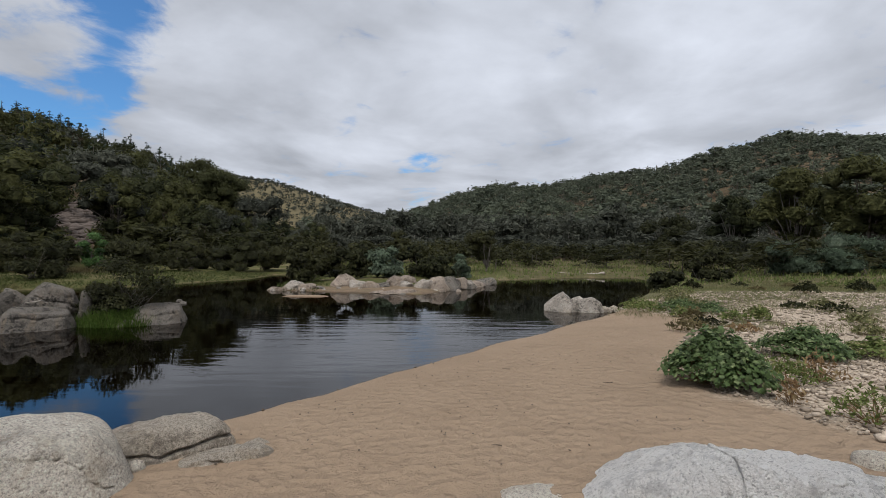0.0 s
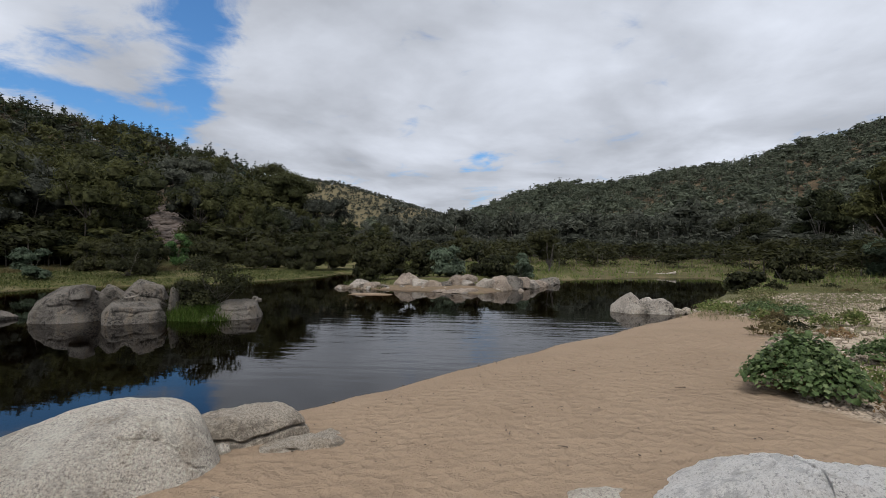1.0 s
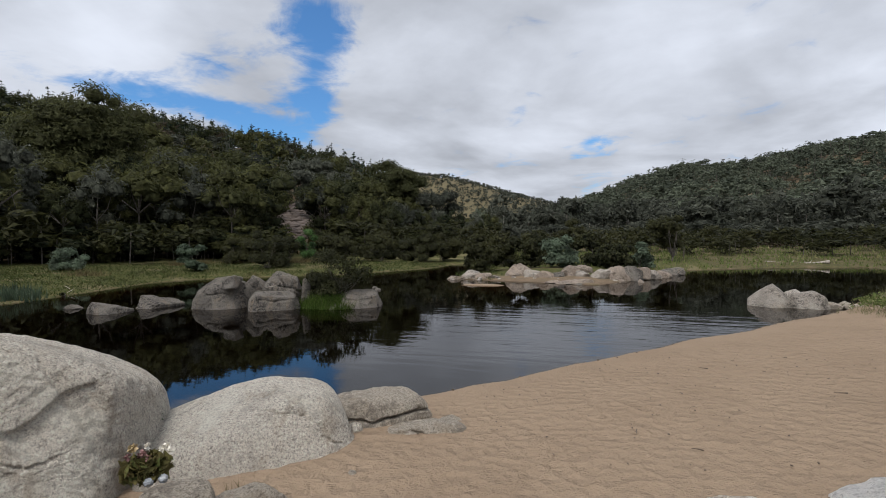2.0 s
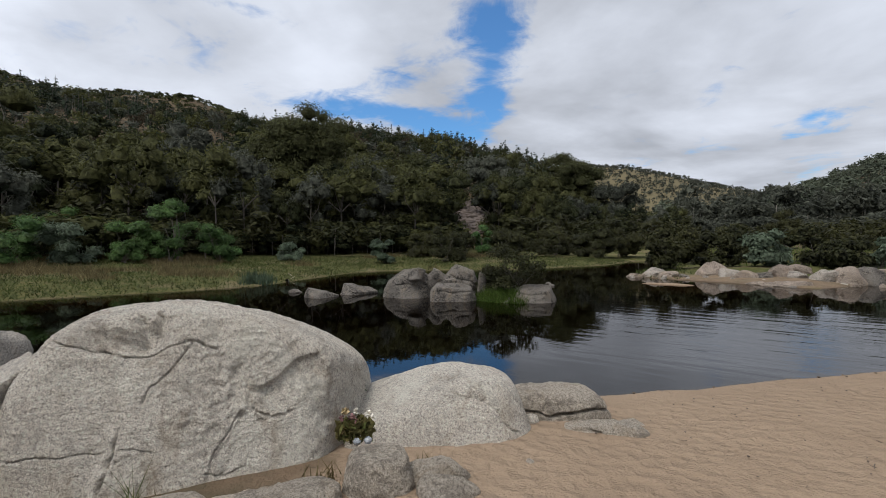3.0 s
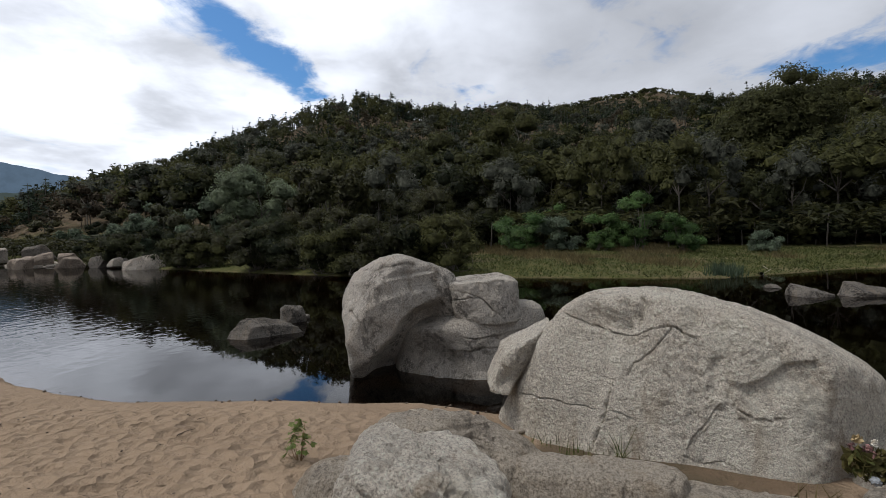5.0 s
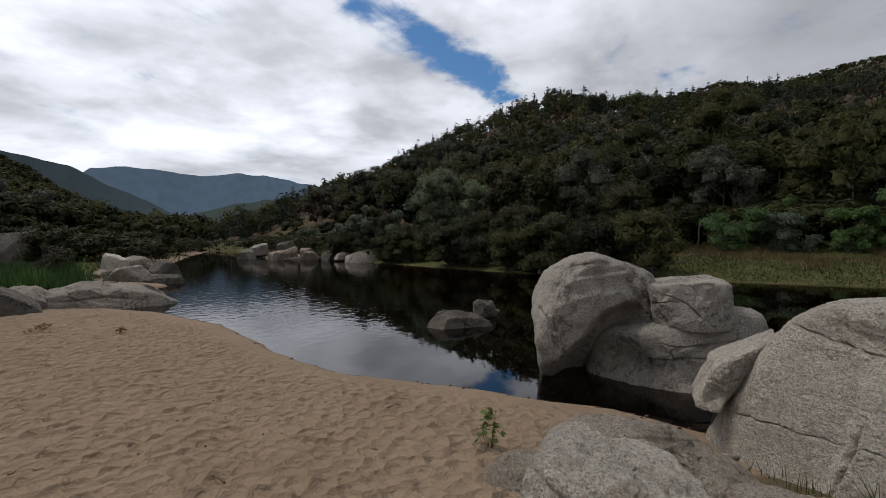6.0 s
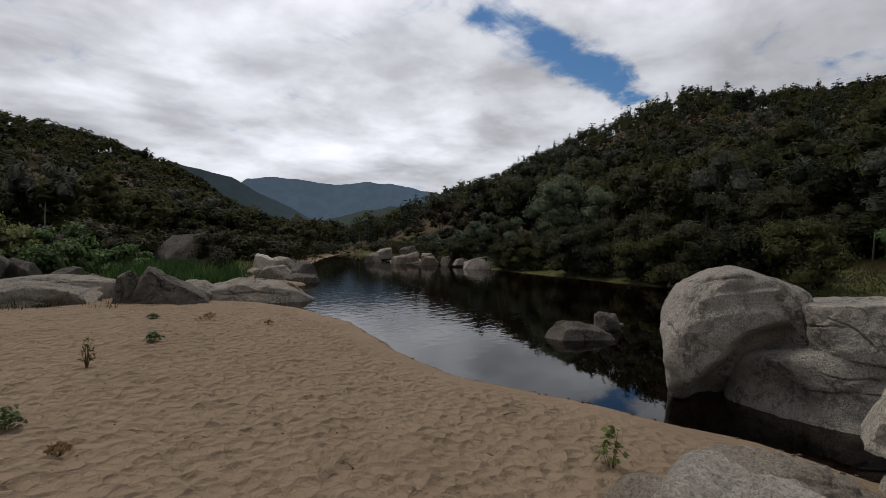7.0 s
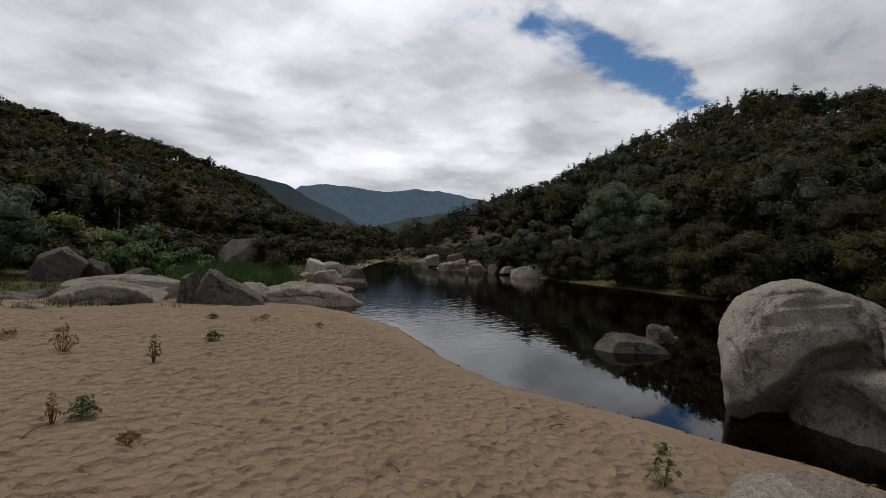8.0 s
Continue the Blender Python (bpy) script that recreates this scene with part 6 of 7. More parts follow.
# ---- gravel, grass and small plants ----
def stones(name, label, places, sizes, mat, seed, sink=0.3):
    rs = np.random.RandomState(seed)
    v0, f0 = icosphere(1)
    shapes = [v0 * (1 + 0.25 * rs.normal(size=(len(v0), 1))).clip(0.6, 1.4) * (1, rs.uniform(0.6, 0.95), rs.uniform(0.35, 0.6)) for _ in range(12)]
    zs = ground_z(places[:, 0], places[:, 1])
    verts, faces = [], []
    for k, ((x, y), z, s) in enumerate(zip(places, zs, sizes)):
        a = rs.uniform(0, 6.28)
        m = np.array(((math.cos(a), -math.sin(a), 0), (math.sin(a), math.cos(a), 0), (0, 0, 1))) * s
        verts.append(shapes[k % 12] @ m.T + (x, y, z + s * sink)), faces.append(f0 + k * len(v0))
    return tagged(mesh_object(name, np.concatenate(verts), np.concatenate(faces), mat, True), label, "stones", kind="stuff")


def stone_material():
    m, n, bsdf, where = material("river_stones")
    isl = n.add("ShaderNodeNewGeometry").outputs["Random Per Island"]
    c = n.mix(n.math("POWER", isl, 1.6), (0.155, 0.118, 0.083), (0.47, 0.385, 0.295))
    c = n.mix(n.span(n.noise(where, 40.0, 3.0), 0.4, 0.65, 0.0, 0.4), c, (0.16, 0.13, 0.10))
    n.links.new(c, bsdf.inputs["Base Color"])
    bsdf.inputs["Roughness"].default_value = 0.85
    relief(n, bsdf, n.noise(where, 60.0, 3.0), 0.5, 0.01)
    return m


STONE = stone_material()


def on_gravel(x, y):
    border = np.interp(y, [-3, 4, 5, 5.8, 7.3, 10, 12.8, 17, 30], [4.6, 3.75, 3.5, 3.25, 3.4, 5.0, 6.5, 6.6, 9])
    return (x > border + 0.05 + 0.25 * gnoise(flat3(x * 1.5, y * 1.5, 2))) & (shore_distance(x, y) > 1)


rs = np.random.RandomState(5)
g1 = scatter(rs, 9500, -50, -18, 4.2, 11, on_gravel)
g2 = scatter(rs, 4200, -50, -18, 10, 26, on_gravel)
stones("gravel", "sun-bleached river stones and gravel", g1, rs.uniform(0.012, 0.032, len(g1)) * rs.choice((0.5, 0.8, 0.9, 1.7), len(g1)), STONE, 6)
stones("gravel", "sun-bleached river stones beyond the plants", g2, rs.uniform(0.025, 0.075, len(g2)), STONE, 7)
sa_, sr = np.radians(SCREE[0] + rs.normal(size=900) * 1.5), rs.uniform(SCREE[1] - 16, SCREE[1] + 22, 900)
scree = np.stack([-sr * np.sin(sa_), sr * np.cos(sa_)], 1)
scree_m = material("scree_stone")
scree_m[2].inputs["Base Color"].default_value = (0.088, 0.068, 0.056, 1)
scree_m[2].inputs["Roughness"].default_value = 0.95
stones("scree", "bare patch of broken reddish-brown stone on the slope", scree, rs.uniform(0.3, 1.0, 900), scree_m[0], 8, 0.3)


def blades(places, h, rs, per=5, spread=0.08, width=0.012, lean=0.35):
    """Grass blades round each place, as vertices and triangles; z from the ground."""
    n = len(places) * per
    base = np.repeat(places, per, axis=0) + rs.normal(size=(n, 2)) * spread
    z = np.repeat(ground_z(places[:, 0], places[:, 1]), per)
    hh = np.repeat(h, per) * rs.uniform(0.5, 1.15, n)
    a = rs.uniform(0, 6.28, n)
    w = np.stack([np.cos(a), np.sin(a)], 1) * (width * rs.uniform(0.7, 1.4, n))[:, None]
    tip = base + rs.normal(size=(n, 2)) * (hh * lean)[:, None]
    v = np.empty((n, 3, 3))
    v[:, 0, :2], v[:, 1, :2], v[:, 2, :2] = base - w, base + w, tip
    v[:, 0, 2] = v[:, 1, 2] = z - 0.02
    v[:, 2, 2] = z + hh
    return v.reshape(-1, 3), np.arange(3 * n).reshape(-1, 3)


def grass(name, label, places, h, mat, seed, **kw):
    rs = np.random.RandomState(seed)
    v, f = blades(places, h, rs, **kw)
    return tagged(mesh_object(name, v, f, mat, False), label, "grass", kind="stuff")


far_side = lambda x, y: (nearest_edge(x, y) >= 28) & (shore_distance(x, y) > 0.04)
fg = scatter(rs, 30000, 14, 100, 20, 44, far_side)
dry = fbm(flat3(fg[:, 0], fg[:, 1], 4.0), 0.15, 3) + smoothstep(6, 12, shore_distance(fg[:, 0], fg[:, 1])) * 0.35 + smoothstep(-27, -34, fg[:, 0]) * smoothstep(9, 4, fg[:, 1]) * 0.4 > 0.42
grass("bank_grass", "short green grass on the far bank", fg[~dry], rs.uniform(0.05, 0.20, (~dry).sum()) * (0.5 + np.clip(fbm(flat3(fg[~dry, 0], fg[~dry, 1], 14.0), 0.45, 3) + 0.4, 0, 1.2)), GRASS_GREEN, 9, per=3, spread=0.25, width=0.022, lean=0.9)
grass("dry_bank_grass", "tall dry straw-coloured grass on the far bank", fg[dry], rs.uniform(0.2, 0.5, dry.sum()), GRASS_DRY, 10, per=4, spread=0.22, width=0.016, lean=0.6)
bar = scatter(rs, 2600, -50, -14, 9, 34, lambda x, y: on_gravel(x, y) | ((x > 5.5) & (y > 12) & (shore_distance(x, y) > 0.3)))
bar = bar[fbm(flat3(bar[:, 0], bar[:, 1], 8.0), 0.5, 3) > -0.12]
grass("gravel_grass", "sparse green and straw weeds growing through the gravel", bar, rs.uniform(0.08, 0.26, len(bar)), LEAF_PALE, 12, per=12, spread=0.22, width=0.006, lean=0.6)
up = scatter(rs, 3600, -46, 12, 32, 74, lambda x, y: shore_distance(x, y) > 0.3)
grass("upstream_grass", "green and yellow grass on the bank upstream", up, rs.uniform(0.15, 0.4, len(up)), LEAF_FLAT, 13, per=4, spread=0.3, width=0.05)
TURF_BRIGHT = foliage("lush_grass", ((0.075, 0.125, 0.022), (0.115, 0.165, 0.034), (0.16, 0.20, 0.055)), 0.35, 0.6, 1.5)
isl = scatter(rs, 2600, 28, 38, 15.0, 17.2, lambda x, y: ((x + 8.95) / 1.15) ** 2 + ((y - 13.35) / 0.75) ** 2 < 1)
grass("islet_grass", "bright green grass on the islet", isl, rs.uniform(0.12, 0.38, len(isl)), TURF_BRIGHT, 14, per=8, spread=0.06, width=0.012)
shelf_g = scatter(rs, 1500, 143, 176, 15.5, 34, lambda x, y: (shore_distance(x, y) > 0.8) & (fbm(flat3(x, y, 2.0), 0.3, 2) > 0.0))
grass("shelf_grass", "green reeds and yellow grass between the shelf rocks", shelf_g, rs.uniform(0.12, 0.38, len(shelf_g)), GRASS_GREEN, 15, per=8, spread=0.15, width=0.010)
reed_at = scatter(rs, 420, 150, 161, 22.5, 29, None)
grass("reeds", "dense bright green reeds behind the rocks", reed_at, rs.uniform(0.6, 1.15, len(reed_at)), LEAF_GREEN, 16, per=16, spread=0.3, width=0.028, lean=0.35)
down = scatter(rs, 1500, 112, 150, 36, 80, lambda x, y: (shore_distance(x, y) > 0.1) & (shore_distance(x, y) < 5))
grass("downstream_grass", "yellow-green grass along the water downstream", down, rs.uniform(0.2, 0.5, len(down)), GRASS_GREEN, 17, per=4, spread=0.3, width=0.05)
rushes = scatter(rs, 60, 60, 62.8, 23.5, 25.5, None)
grass("rushes", "tuft of dark rushes at the water's edge", rushes, rs.uniform(0.35, 0.6, 60), LEAF_WATTLE, 18, per=8, spread=0.15, width=0.02, lean=0.15)


def lobed(centres, ups, size, rs):
    """Five-lobed leaves facing about along ups."""
    n, k = len(centres), 10
    up_ = ups / (np.linalg.norm(ups, axis=1)[:, None] + 1e-9)
    u = np.cross(up_, rs.normal(size=(n, 3)))
    u /= np.linalg.norm(u, axis=1)[:, None] + 1e-9
    w = np.cross(up_, u)
    s = size * rs.uniform(0.6, 1.25, n)
    v = np.empty((n, k + 1, 3))
    v[:, 0] = centres + up_ * (s * 0.12)[:, None]
    for i in range(k):
        a = 2 * math.pi * i / k
        r = s * (0.62 if i % 2 == 0 else 0.40)
        v[:, i + 1] = centres + u * (np.cos(a) * r)[:, None] + w * (np.sin(a) * r)[:, None]
    b = np.arange(n)[:, None] * (k + 1)
    return v.reshape(-1, 3), np.concatenate([b + (0, i + 1, (i + 1) % k + 1) for i in range(k)])


def herb(name, at, w, h, n, size, mat, label, seed, star=True, stems=14, stem_mat=None, category="plant", group="", deep=1.0):
    """A low leafy plant: arching stems and leaves over a dome."""
    rs = np.random.RandomState(seed)
    root = new(name)
    root.empty_display_size = 0.1
    a, q = rs.uniform(0, 6.28, n), np.sqrt(rs.uniform(0, 1, n))
    edge = 1 + 0.20 * np.sin(a * 3 + seed) + 0.14 * np.sin(a * 7 + 2 * seed) + 0.10 * rs.normal(size=n) * q
    x, y = np.cos(a) * q * w * edge, np.sin(a) * q * w * edge * deep
    top = h * (1 - 0.75 * q ** 2.2) * (0.9 + 0.75 * gnoise(flat3(x * 3.2 / max(w, .1), y * 3.2 / max(w, .1), seed)))
    z = top * rs.uniform(0.35, 1.0, n) ** 0.6 + 0.02
    c = np.stack([x, y, z], 1)
    ups = np.stack([x / w * 0.8, y / w * 0.8, np.ones(n)], 1) + rs.normal(size=(n, 3)) * 0.45
    v, f = lobed(c, ups, size, rs) if star else leaves_quad(c, size, rs, 2.2)
    tubes = []
    for k in range(stems):
        e = c[rs.randint(n)]
        tubes.append(tube(bent((e[0] * 0.15, e[1] * 0.15, -0.02), e, rs, w * 0.06, 4), np.linspace(0.008, 0.003, 4) * max(0.4, min(1.5, h * 2)), 4))
    tv, tf = joined(tubes)
    mesh_object("stems", tv, tf, stem_mat or RUST, True, root)["kind"] = "stuff"
    mesh_object("leaves", v, f, mat, False, root)
    root.matrix_world = pose(at[0], at[1], ground_at(*at))
    return tagged(root, label, category, group)


herb("leafy_bush", (3.46, 6.15), 0.52, 0.72, 3600, 0.062, LEAF_BRAMBLE, "dense green bush with lobed leaves on the sand", 401, stems=40, category="bush", deep=1.15)
herb("leafy_bush", (5.75, 7.7), 0.62, 0.46, 2300, 0.055, LEAF_BRAMBLE, "spreading green bush with lobed leaves on the gravel", 402, stems=30, category="bush", deep=0.9)
herb("leafy_bush", (6.75, 7.5), 0.5, 0.32, 1000, 0.05, LEAF_FLAT, "low yellowing bush on the gravel", 403, stems=30, category="bush", deep=0.8)
herb("weed", (4.25, 6.0), 0.34, 0.36, 520, 0.03, LEAF_FLAT, "pale green weed on the stones", 404, False, 16)
herb("weed", (4.7, 6.1), 0.25, 0.40, 160, 0.035, RUST, "rusty dried weed on the stones", 405, False, 26)
herb("weed", (4.15, 6.7), 0.16, 0.42, 120, 0.035, RUST, "rusty dried weed on the stones", 406, False, 20)
herb("weed", (3.72, 5.2), 0.13, 0.30, 90, 0.035, RUST, "rusty dried weed on the stones", 407, False, 16)
herb("weed", (4.05, 4.55), 0.34, 0.36, 420, 0.028, LEAF_FLAT, "yellow-green weed with rusty stems on the stones", 408, False, 24)
herb("weed", (6.45, 10.4), 0.3, 0.2, 160, 0.04, RUST, "brown dried weed on the stones", 409, False, 16)
GREENS = "green plants along the edge of the beach"
for k, (x, y, w, h, m_) in enumerate(((6.6, 15.9, .8, .40, LEAF_FLAT), (7.4, 15.2, .7, .48, LEAF_BRAMBLE), (7.8, 14.2, .55, .42, LEAF_BRAMBLE), (7.0, 17.3, .8, .35, LEAF_FLAT), (8.3, 16.6, .8, .42, LEAF_PALE), (7.3, 12.2, .4, .32, LEAF_FLAT),
                                      (9.0, 18.9, .9, .4, LEAF_PALE), (8.8, 13.6, .4, .25, LEAF_PALE), (10.6, 22.0, 1.0, .4, LEAF_PALE), (9.6, 11.2, .4, .25, LEAF_PALE), (11.5, 14.8, .5, .3, LEAF_PALE), (8.4, 9.6, .35, .25, LEAF_PALE))):
    herb("green_plant", (x, y), w * 0.8, h * 0.9, int((900 if m_ is LEAF_BRAMBLE else 330) * w / 0.6), 0.05, m_, "fresh green leafy plant at the edge of the beach" if m_ is LEAF_BRAMBLE else "pale green sprawling plant on the gravel", 420 + k, m_ is LEAF_BRAMBLE, 10, group=GREENS)
for k, (x, y) in enumerate(((15.0, 20.1), (17.5, 20.4), (13.0, 25.5))):
    herb("tussock", (x, y), 0.45, 0.5, 700, 0.05, LEAF_SHRUB, "dark green tussock standing on the gravel", 440 + k, False, 10)
for k in range(26):
    x, y = bar[rs.randint(len(bar))]
    if y < 7.5:
        continue
    herb("weed", (x, y), rs.uniform(.2, .5), rs.uniform(.15, .4), 160, 0.06, (LEAF_FLAT, GRASS_DRY, LEAF_FLAT, LEAF_SHRUB)[k % 4], ("pale green weed on the gravel", "dry straw-coloured weed on the gravel", "pale green weed on the gravel", "olive weed on the gravel")[k % 4], 450 + k, False, 8,
         group="weeds on the gravel bar")
# plants on the beach
herb("green_plant", (-3.90, -1.62), 0.12, 0.34, 60, 0.045, LEAF_FLAT, "small leafy green plant beside the granite slab", 480, True, 8)
SMALL = "small plants on the open sand"
for k, (x, y, w, h, m_, s) in enumerate(((-3.68, -9.26, .22, .20, LEAF_BRAMBLE, .06), (-1.08, -5.9, .2, .22, LEAF_BRAMBLE, .05), (-4.82, -12.0, .18, .12, LEAF_BRAMBLE, .05), (-5.6, -11.2, .3, .12, RUST, .04), (-1.2, -5.0, .12, .07, RUST, .035),
                                         (-2.32, -7.98, .14, .5, GRASS_DRY, .045), (-1.54, -9.4, .24, .55, RUST, .05), (-.84, -5.89, .09, .35, RUST, .03), (-5.9, -11.6, .2, .1, RUST, .04), (-1.09, -11.05, .25, .14, RUST, .05), (-6.4, -10.0, .12, .1, RUST, .04))):
    herb("sand_plant", (x, y), w * 0.62, h * 0.9, 150 if m_ is LEAF_BRAMBLE else 60, s * 0.75, m_, "small green plant growing in the sand" if m_ is LEAF_BRAMBLE else "dry straw-coloured stalks in the sand" if m_ is GRASS_DRY else "dried rusty plant in the sand", 490 + k, m_ is LEAF_BRAMBLE, 10, group=SMALL)


def tuft(at, h, n, mat, label, seed, spread=0.05, width=0.006):
    rs = np.random.RandomState(seed)
    v, f = blades(np.array([at]), np.array([h]), rs, per=n, spread=spread, width=width, lean=0.35)
    return tagged(mesh_object("grass_tuft", v, f, mat, False), label, "grass", "grass tufts among the boulders", "stuff")


tuft((-3.92, 0.98), 0.34, 16, LEAF_FLAT, "tall green grass tuft before the large boulder", 510, 0.02, 0.004)
tuft((-3.96, 0.62), 0.16, 40, LEAF_FLAT, "yellow-green grass tuft before the large boulder", 511, 0.09, 0.004)
tuft((-3.8, 0.78), 0.07, 40, GRASS_DRY, "short dry grass before the large boulder", 512, 0.12)
tuft((-4.3, 0.42), 0.10, 40, LEAF_FLAT, "short yellow-green grass before the large boulder", 513, 0.10, 0.004)
tuft((-2.58, 2.50), 0.12, 40, GRASS_DRY, "short dry grass beside the pale boulder", 514, 0.05)
tuft((-3.55, 0.95), 0.06, 50, GRASS_DRY, "dry grass lying before the large boulder", 515, 0.14)
tuft((-3.05, 1.95), 0.12, 60, GRASS_DRY, "straw in the gap beside the boulder", 516, 0.08)
herb("green_plant", (-3.95, 2.98), 0.14, 0.62, 70, 0.05, LEAF_GREEN, "small creeping plant between two boulders", 517, False, 8)


# ---- small things ----
def plain(name, colour, rough=0.7, trans=0.0):
    m, n, bsdf, where = material(name)
    c = n.mix(n.span(n.noise(where, 60.0, 3.0), 0.35, 0.65), tuple(x * 0.75 for x in colour), colour)
    n.links.new(c, bsdf.inputs["Base Color"])
    bsdf.inputs["Roughness"].default_value = rough
    bsdf.inputs["Transmission Weight"].default_value = trans
    return m


PETAL_WHITE, PETAL_PINK, PETAL_YELLOW = plain("white_petals", (0.75, 0.70, 0.60)), plain("faded_pink_petals", (0.24, 0.12, 0.11)), plain("yellow_petals", (0.34, 0.25, 0.12))
WILTED, FOIL = foliage("wilted_leaves", ((0.14, 0.12, 0.045), (0.20, 0.15, 0.07), (0.11, 0.13, 0.04)), 0.4, 0.7, 12.0), plain("clear_wrapping", (0.62, 0.66, 0.70), 0.2, 0.6)


def bouquet(at, z):
    """A withered bunch of flowers: leaves and stalks, flower heads and two wrapped stem ends."""
    rs = np.random.RandomState(600)
    root = new("bouquet")
    root.empty_display_size = 0.1
    n = 330
    a, q = rs.uniform(0, 6.28, n), np.sqrt(rs.uniform(0, 1, n))
    c = np.stack([np.cos(a) * q * 0.17, np.sin(a) * q * 0.10, 0.06 + rs.uniform(0, 0.20, n) * (1 - 0.4 * q)], 1)
    v, f = leaves_quad(c, 0.05, rs, 2.0)
    mesh_object("leaves", v, f, WILTED, False, root)
    tubes = [tube(bent((rs.normal() * 0.03, -0.08, 0.02), c[rs.randint(n)], rs, 0.02, 4), [0.004, 0.0035, 0.003, 0.002], 4) for _ in range(30)]
    tv, tf = joined(tubes)
    mesh_object("stalks", tv, tf, WILTED, True, root)
    heads = [((0.12, 0.02, 0.23), PETAL_WHITE, .03), ((0.17, 0.0, 0.21), PETAL_WHITE, .03), ((0.08, 0.03, 0.21), PETAL_WHITE, .026), ((0.14, 0.04, 0.25), PETAL_WHITE, .024), ((-0.03, 0.0, 0.24), PETAL_PINK, .03), ((0.0, -0.02, 0.20), PETAL_PINK, .026),
             ((0.01, 0.02, 0.28), PETAL_WHITE, .022), ((-0.09, 0.02, 0.29), PETAL_YELLOW, .03), ((-0.13, 0.0, 0.24), PETAL_PINK, .022), ((-0.12, -0.04, 0.12), PETAL_YELLOW, .02)]
    for at_, mat, s in heads:
        pts = np.array(at_) + rs.normal(size=(26, 3)) * s * 0.4
        v, f = leaves_quad(pts, s * 1.1, rs, 1.3)
        mesh_object("flower_head", v, f, mat, False, root)
    v0, f0 = SPHERES[4]
    for k, x in enumerate((0.0, 0.10)):
        w = v0 * (0.034, 0.045, 0.032) * (1 + 0.35 * fbm(v0 + k * 5, 3.5, 3))[:, None] + (x, -0.10, 0.045)
        mesh_object("wrapping", w, f0, FOIL, False, root)["label"] = "crumpled clear plastic wrapping"
    root.matrix_world = pose(at[0], at[1], z, 0, 0, 58) @ Matrix.Scale(0.88, 4)
    return tagged(root, "withered bunch of flowers in plastic between two boulders", "flowers")


bouquet((-3.20, 2.36), 0.36)


def stick(at, length, az_, r=0.008, label="dry dark stick lying on the sand", mat=None, seed=0, lift=0.012, group="sticks on the sand"):
    rs = np.random.RandomState(700 + seed)
    a = radians(az_)
    d = np.array((-math.sin(a), math.cos(a), 0)) * length / 2
    v, f = tube(bent(-d, d, rs, length * 0.06, 6), np.linspace(r, r * 0.5, 6), 6)
    ob = mesh_object("stick", v, f, mat or TWIG, True)
    ob.matrix_world = pose(at[0], at[1], ground_at(*at) + lift)
    return tagged(ob, label, "stick", group)


stick((0.48, 4.26), 0.09, 80, 0.007, seed=1)
stick((-2.50, -3.17), 0.17, 165, 0.009, seed=2)
stick((2.16, 6.37), 0.13, 100, 0.008, seed=3)
stick((0.99, 7.57), 0.12, 70, 0.007, seed=4)
stick((-0.70, -5.69), 0.36, 140, 0.007, seed=5)
stick((-4.60, -2.92), 0.18, 60, 0.006, seed=6)
rs = np.random.RandomState(55)
for k in range(34):
    near_ = k % 2
    at = (rs.uniform(-1.5, 2.6), rs.uniform(3.6, 8.5)) if near_ else (rs.uniform(-5.5, -0.8), rs.uniform(-10.5, -2.8))
    if shore_distance(np.array([at[0]]), np.array([at[1]]))[0] > 0.5:
        stick(at, rs.uniform(0.03, 0.12), rs.uniform(0, 180), rs.uniform(0.003, 0.006), "small dark twig lying on the sand", seed=10 + k)
shore_bits = []
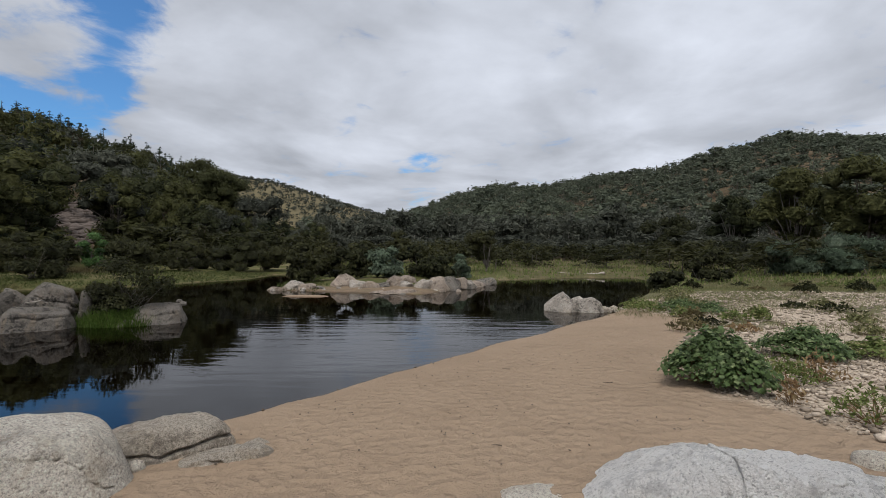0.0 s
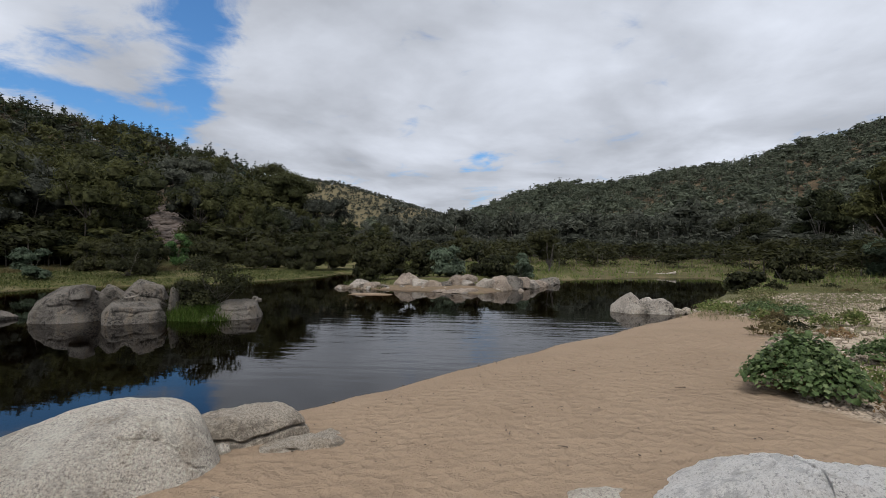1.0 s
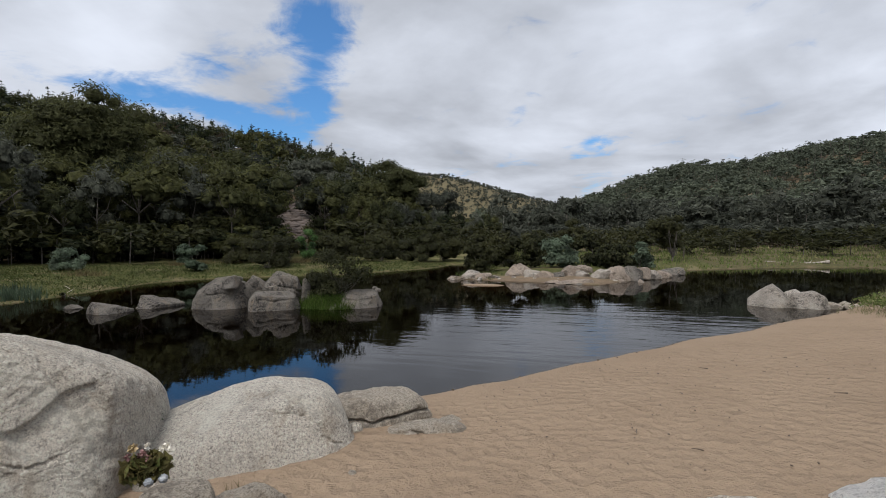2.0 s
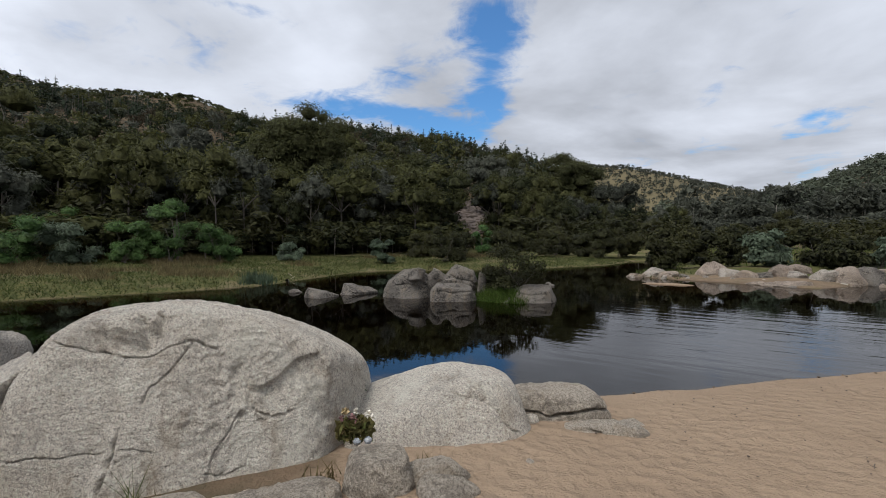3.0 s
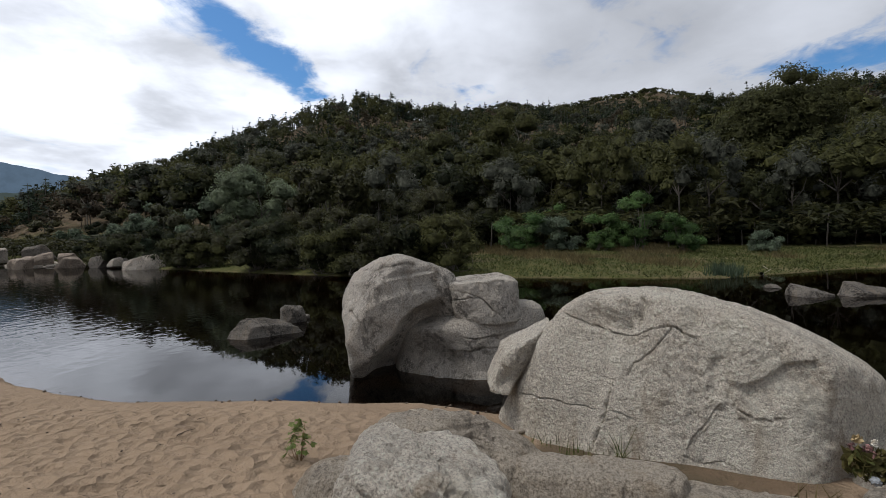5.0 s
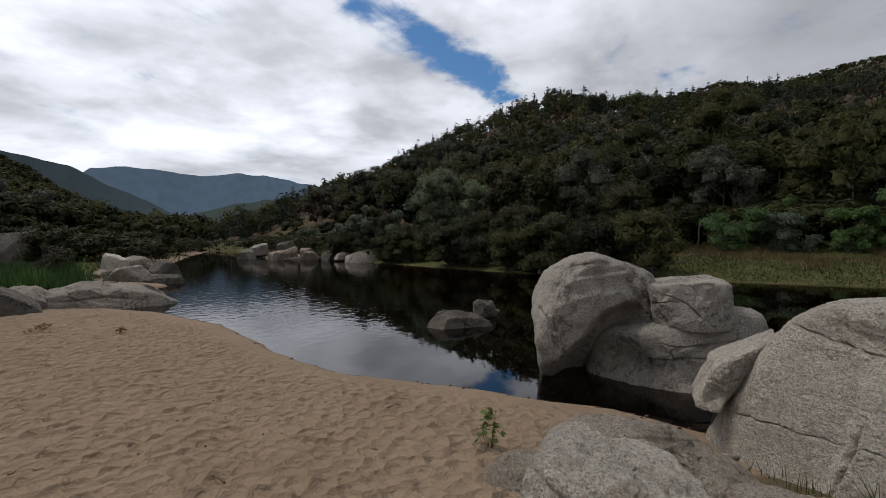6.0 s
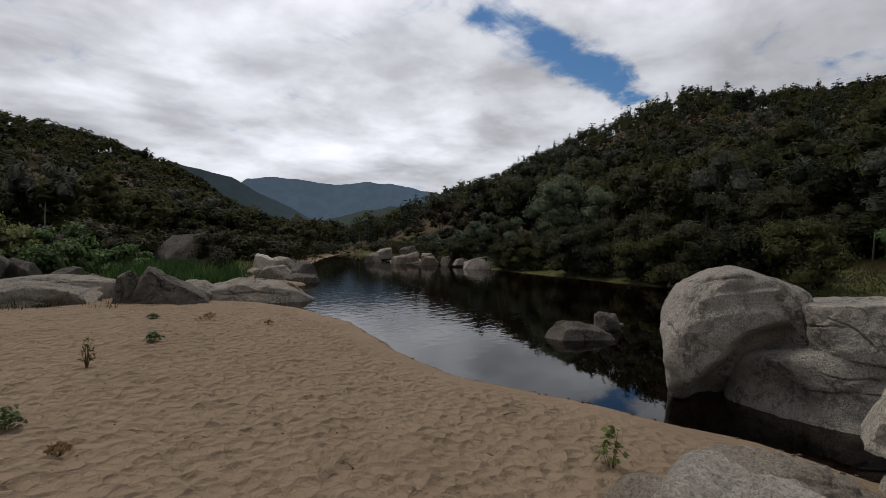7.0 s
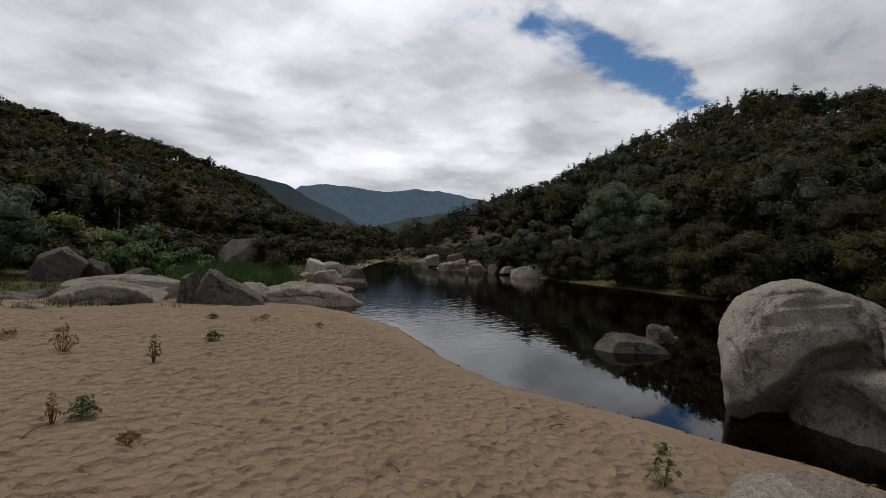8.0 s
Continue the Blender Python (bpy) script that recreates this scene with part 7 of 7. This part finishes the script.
for k in range(260):
    i = rs.randint(3, 20)
    t = rs.uniform()
    p = SHORE[i] * (1 - t) + SHORE[i + 1] * t + rs.normal(size=2) * 0.12
    shore_bits.append(p)
shore_bits = np.array([p for p in shore_bits if shore_distance(p[:1], p[1:])[0] > 0.02])
stones("debris", "dark bark chips and pebbles washed along the waterline", shore_bits, rs.uniform(0.008, 0.028, len(shore_bits)), TWIG, 19, 0.5)
specks = np.concatenate([scatter(rs, 260, -30, 25, 3.2, 9, lambda x, y: shore_distance(x, y) > 0.6), scatter(rs, 320, 118, 176, 3.2, 12, lambda x, y: shore_distance(x, y) > 0.6)])
stones("leaf_litter", "scattered dark leaf bits and seeds on the sand", specks, rs.uniform(0.005, 0.014, len(specks)), TWIG, 20, 1.2)


def driftwood(at, length, az_, r, label, seed, z=None):
    rs = np.random.RandomState(seed)
    a = radians(az_)
    d = np.array((-math.sin(a), math.cos(a), 0.0)) * length / 2
    main = bent(-d, d, rs, length * 0.04, 8)
    tubes = [tube(main, np.linspace(r, r * 0.55, 8) * (1 + 0.15 * rs.normal(size=8)), 8)]
    for k in range(4):
        b = main[rs.randint(2, 7)]
        e = b + rs.normal(size=3) * length * 0.12 * np.array((1, 1, 0.3)) + np.array((0, 0, length * 0.05))
        tubes.append(tube(bent(b, e, rs, length * 0.02, 4), [r * 0.4, r * 0.3, r * 0.2, r * 0.1], 5))
    v, f = joined(tubes)
    ob = mesh_object("driftwood", v, f, DRIFT, True)
    ob.matrix_world = pose(at[0], at[1], (ground_at(*at) if z is None else z) + r * 0.7)
    return tagged(ob, label, "driftwood")


driftwood((-22.1, 13.9), 2.6, 48, 0.07, "grey dead branch lying at the far waterline", 801, 0.06)
driftwood((-4.66, 0.26), 0.42, 20, 0.03, "short weathered piece of driftwood beside the boulder", 802)
driftwood((-10.9, 12.7), 1.7, 65, 0.016, "grey dead branch caught on the islet rocks", 803, 0.72)
driftwood((12.5, 44.0), 4.0, 80, 0.10, "grey log on the bank upstream", 804)
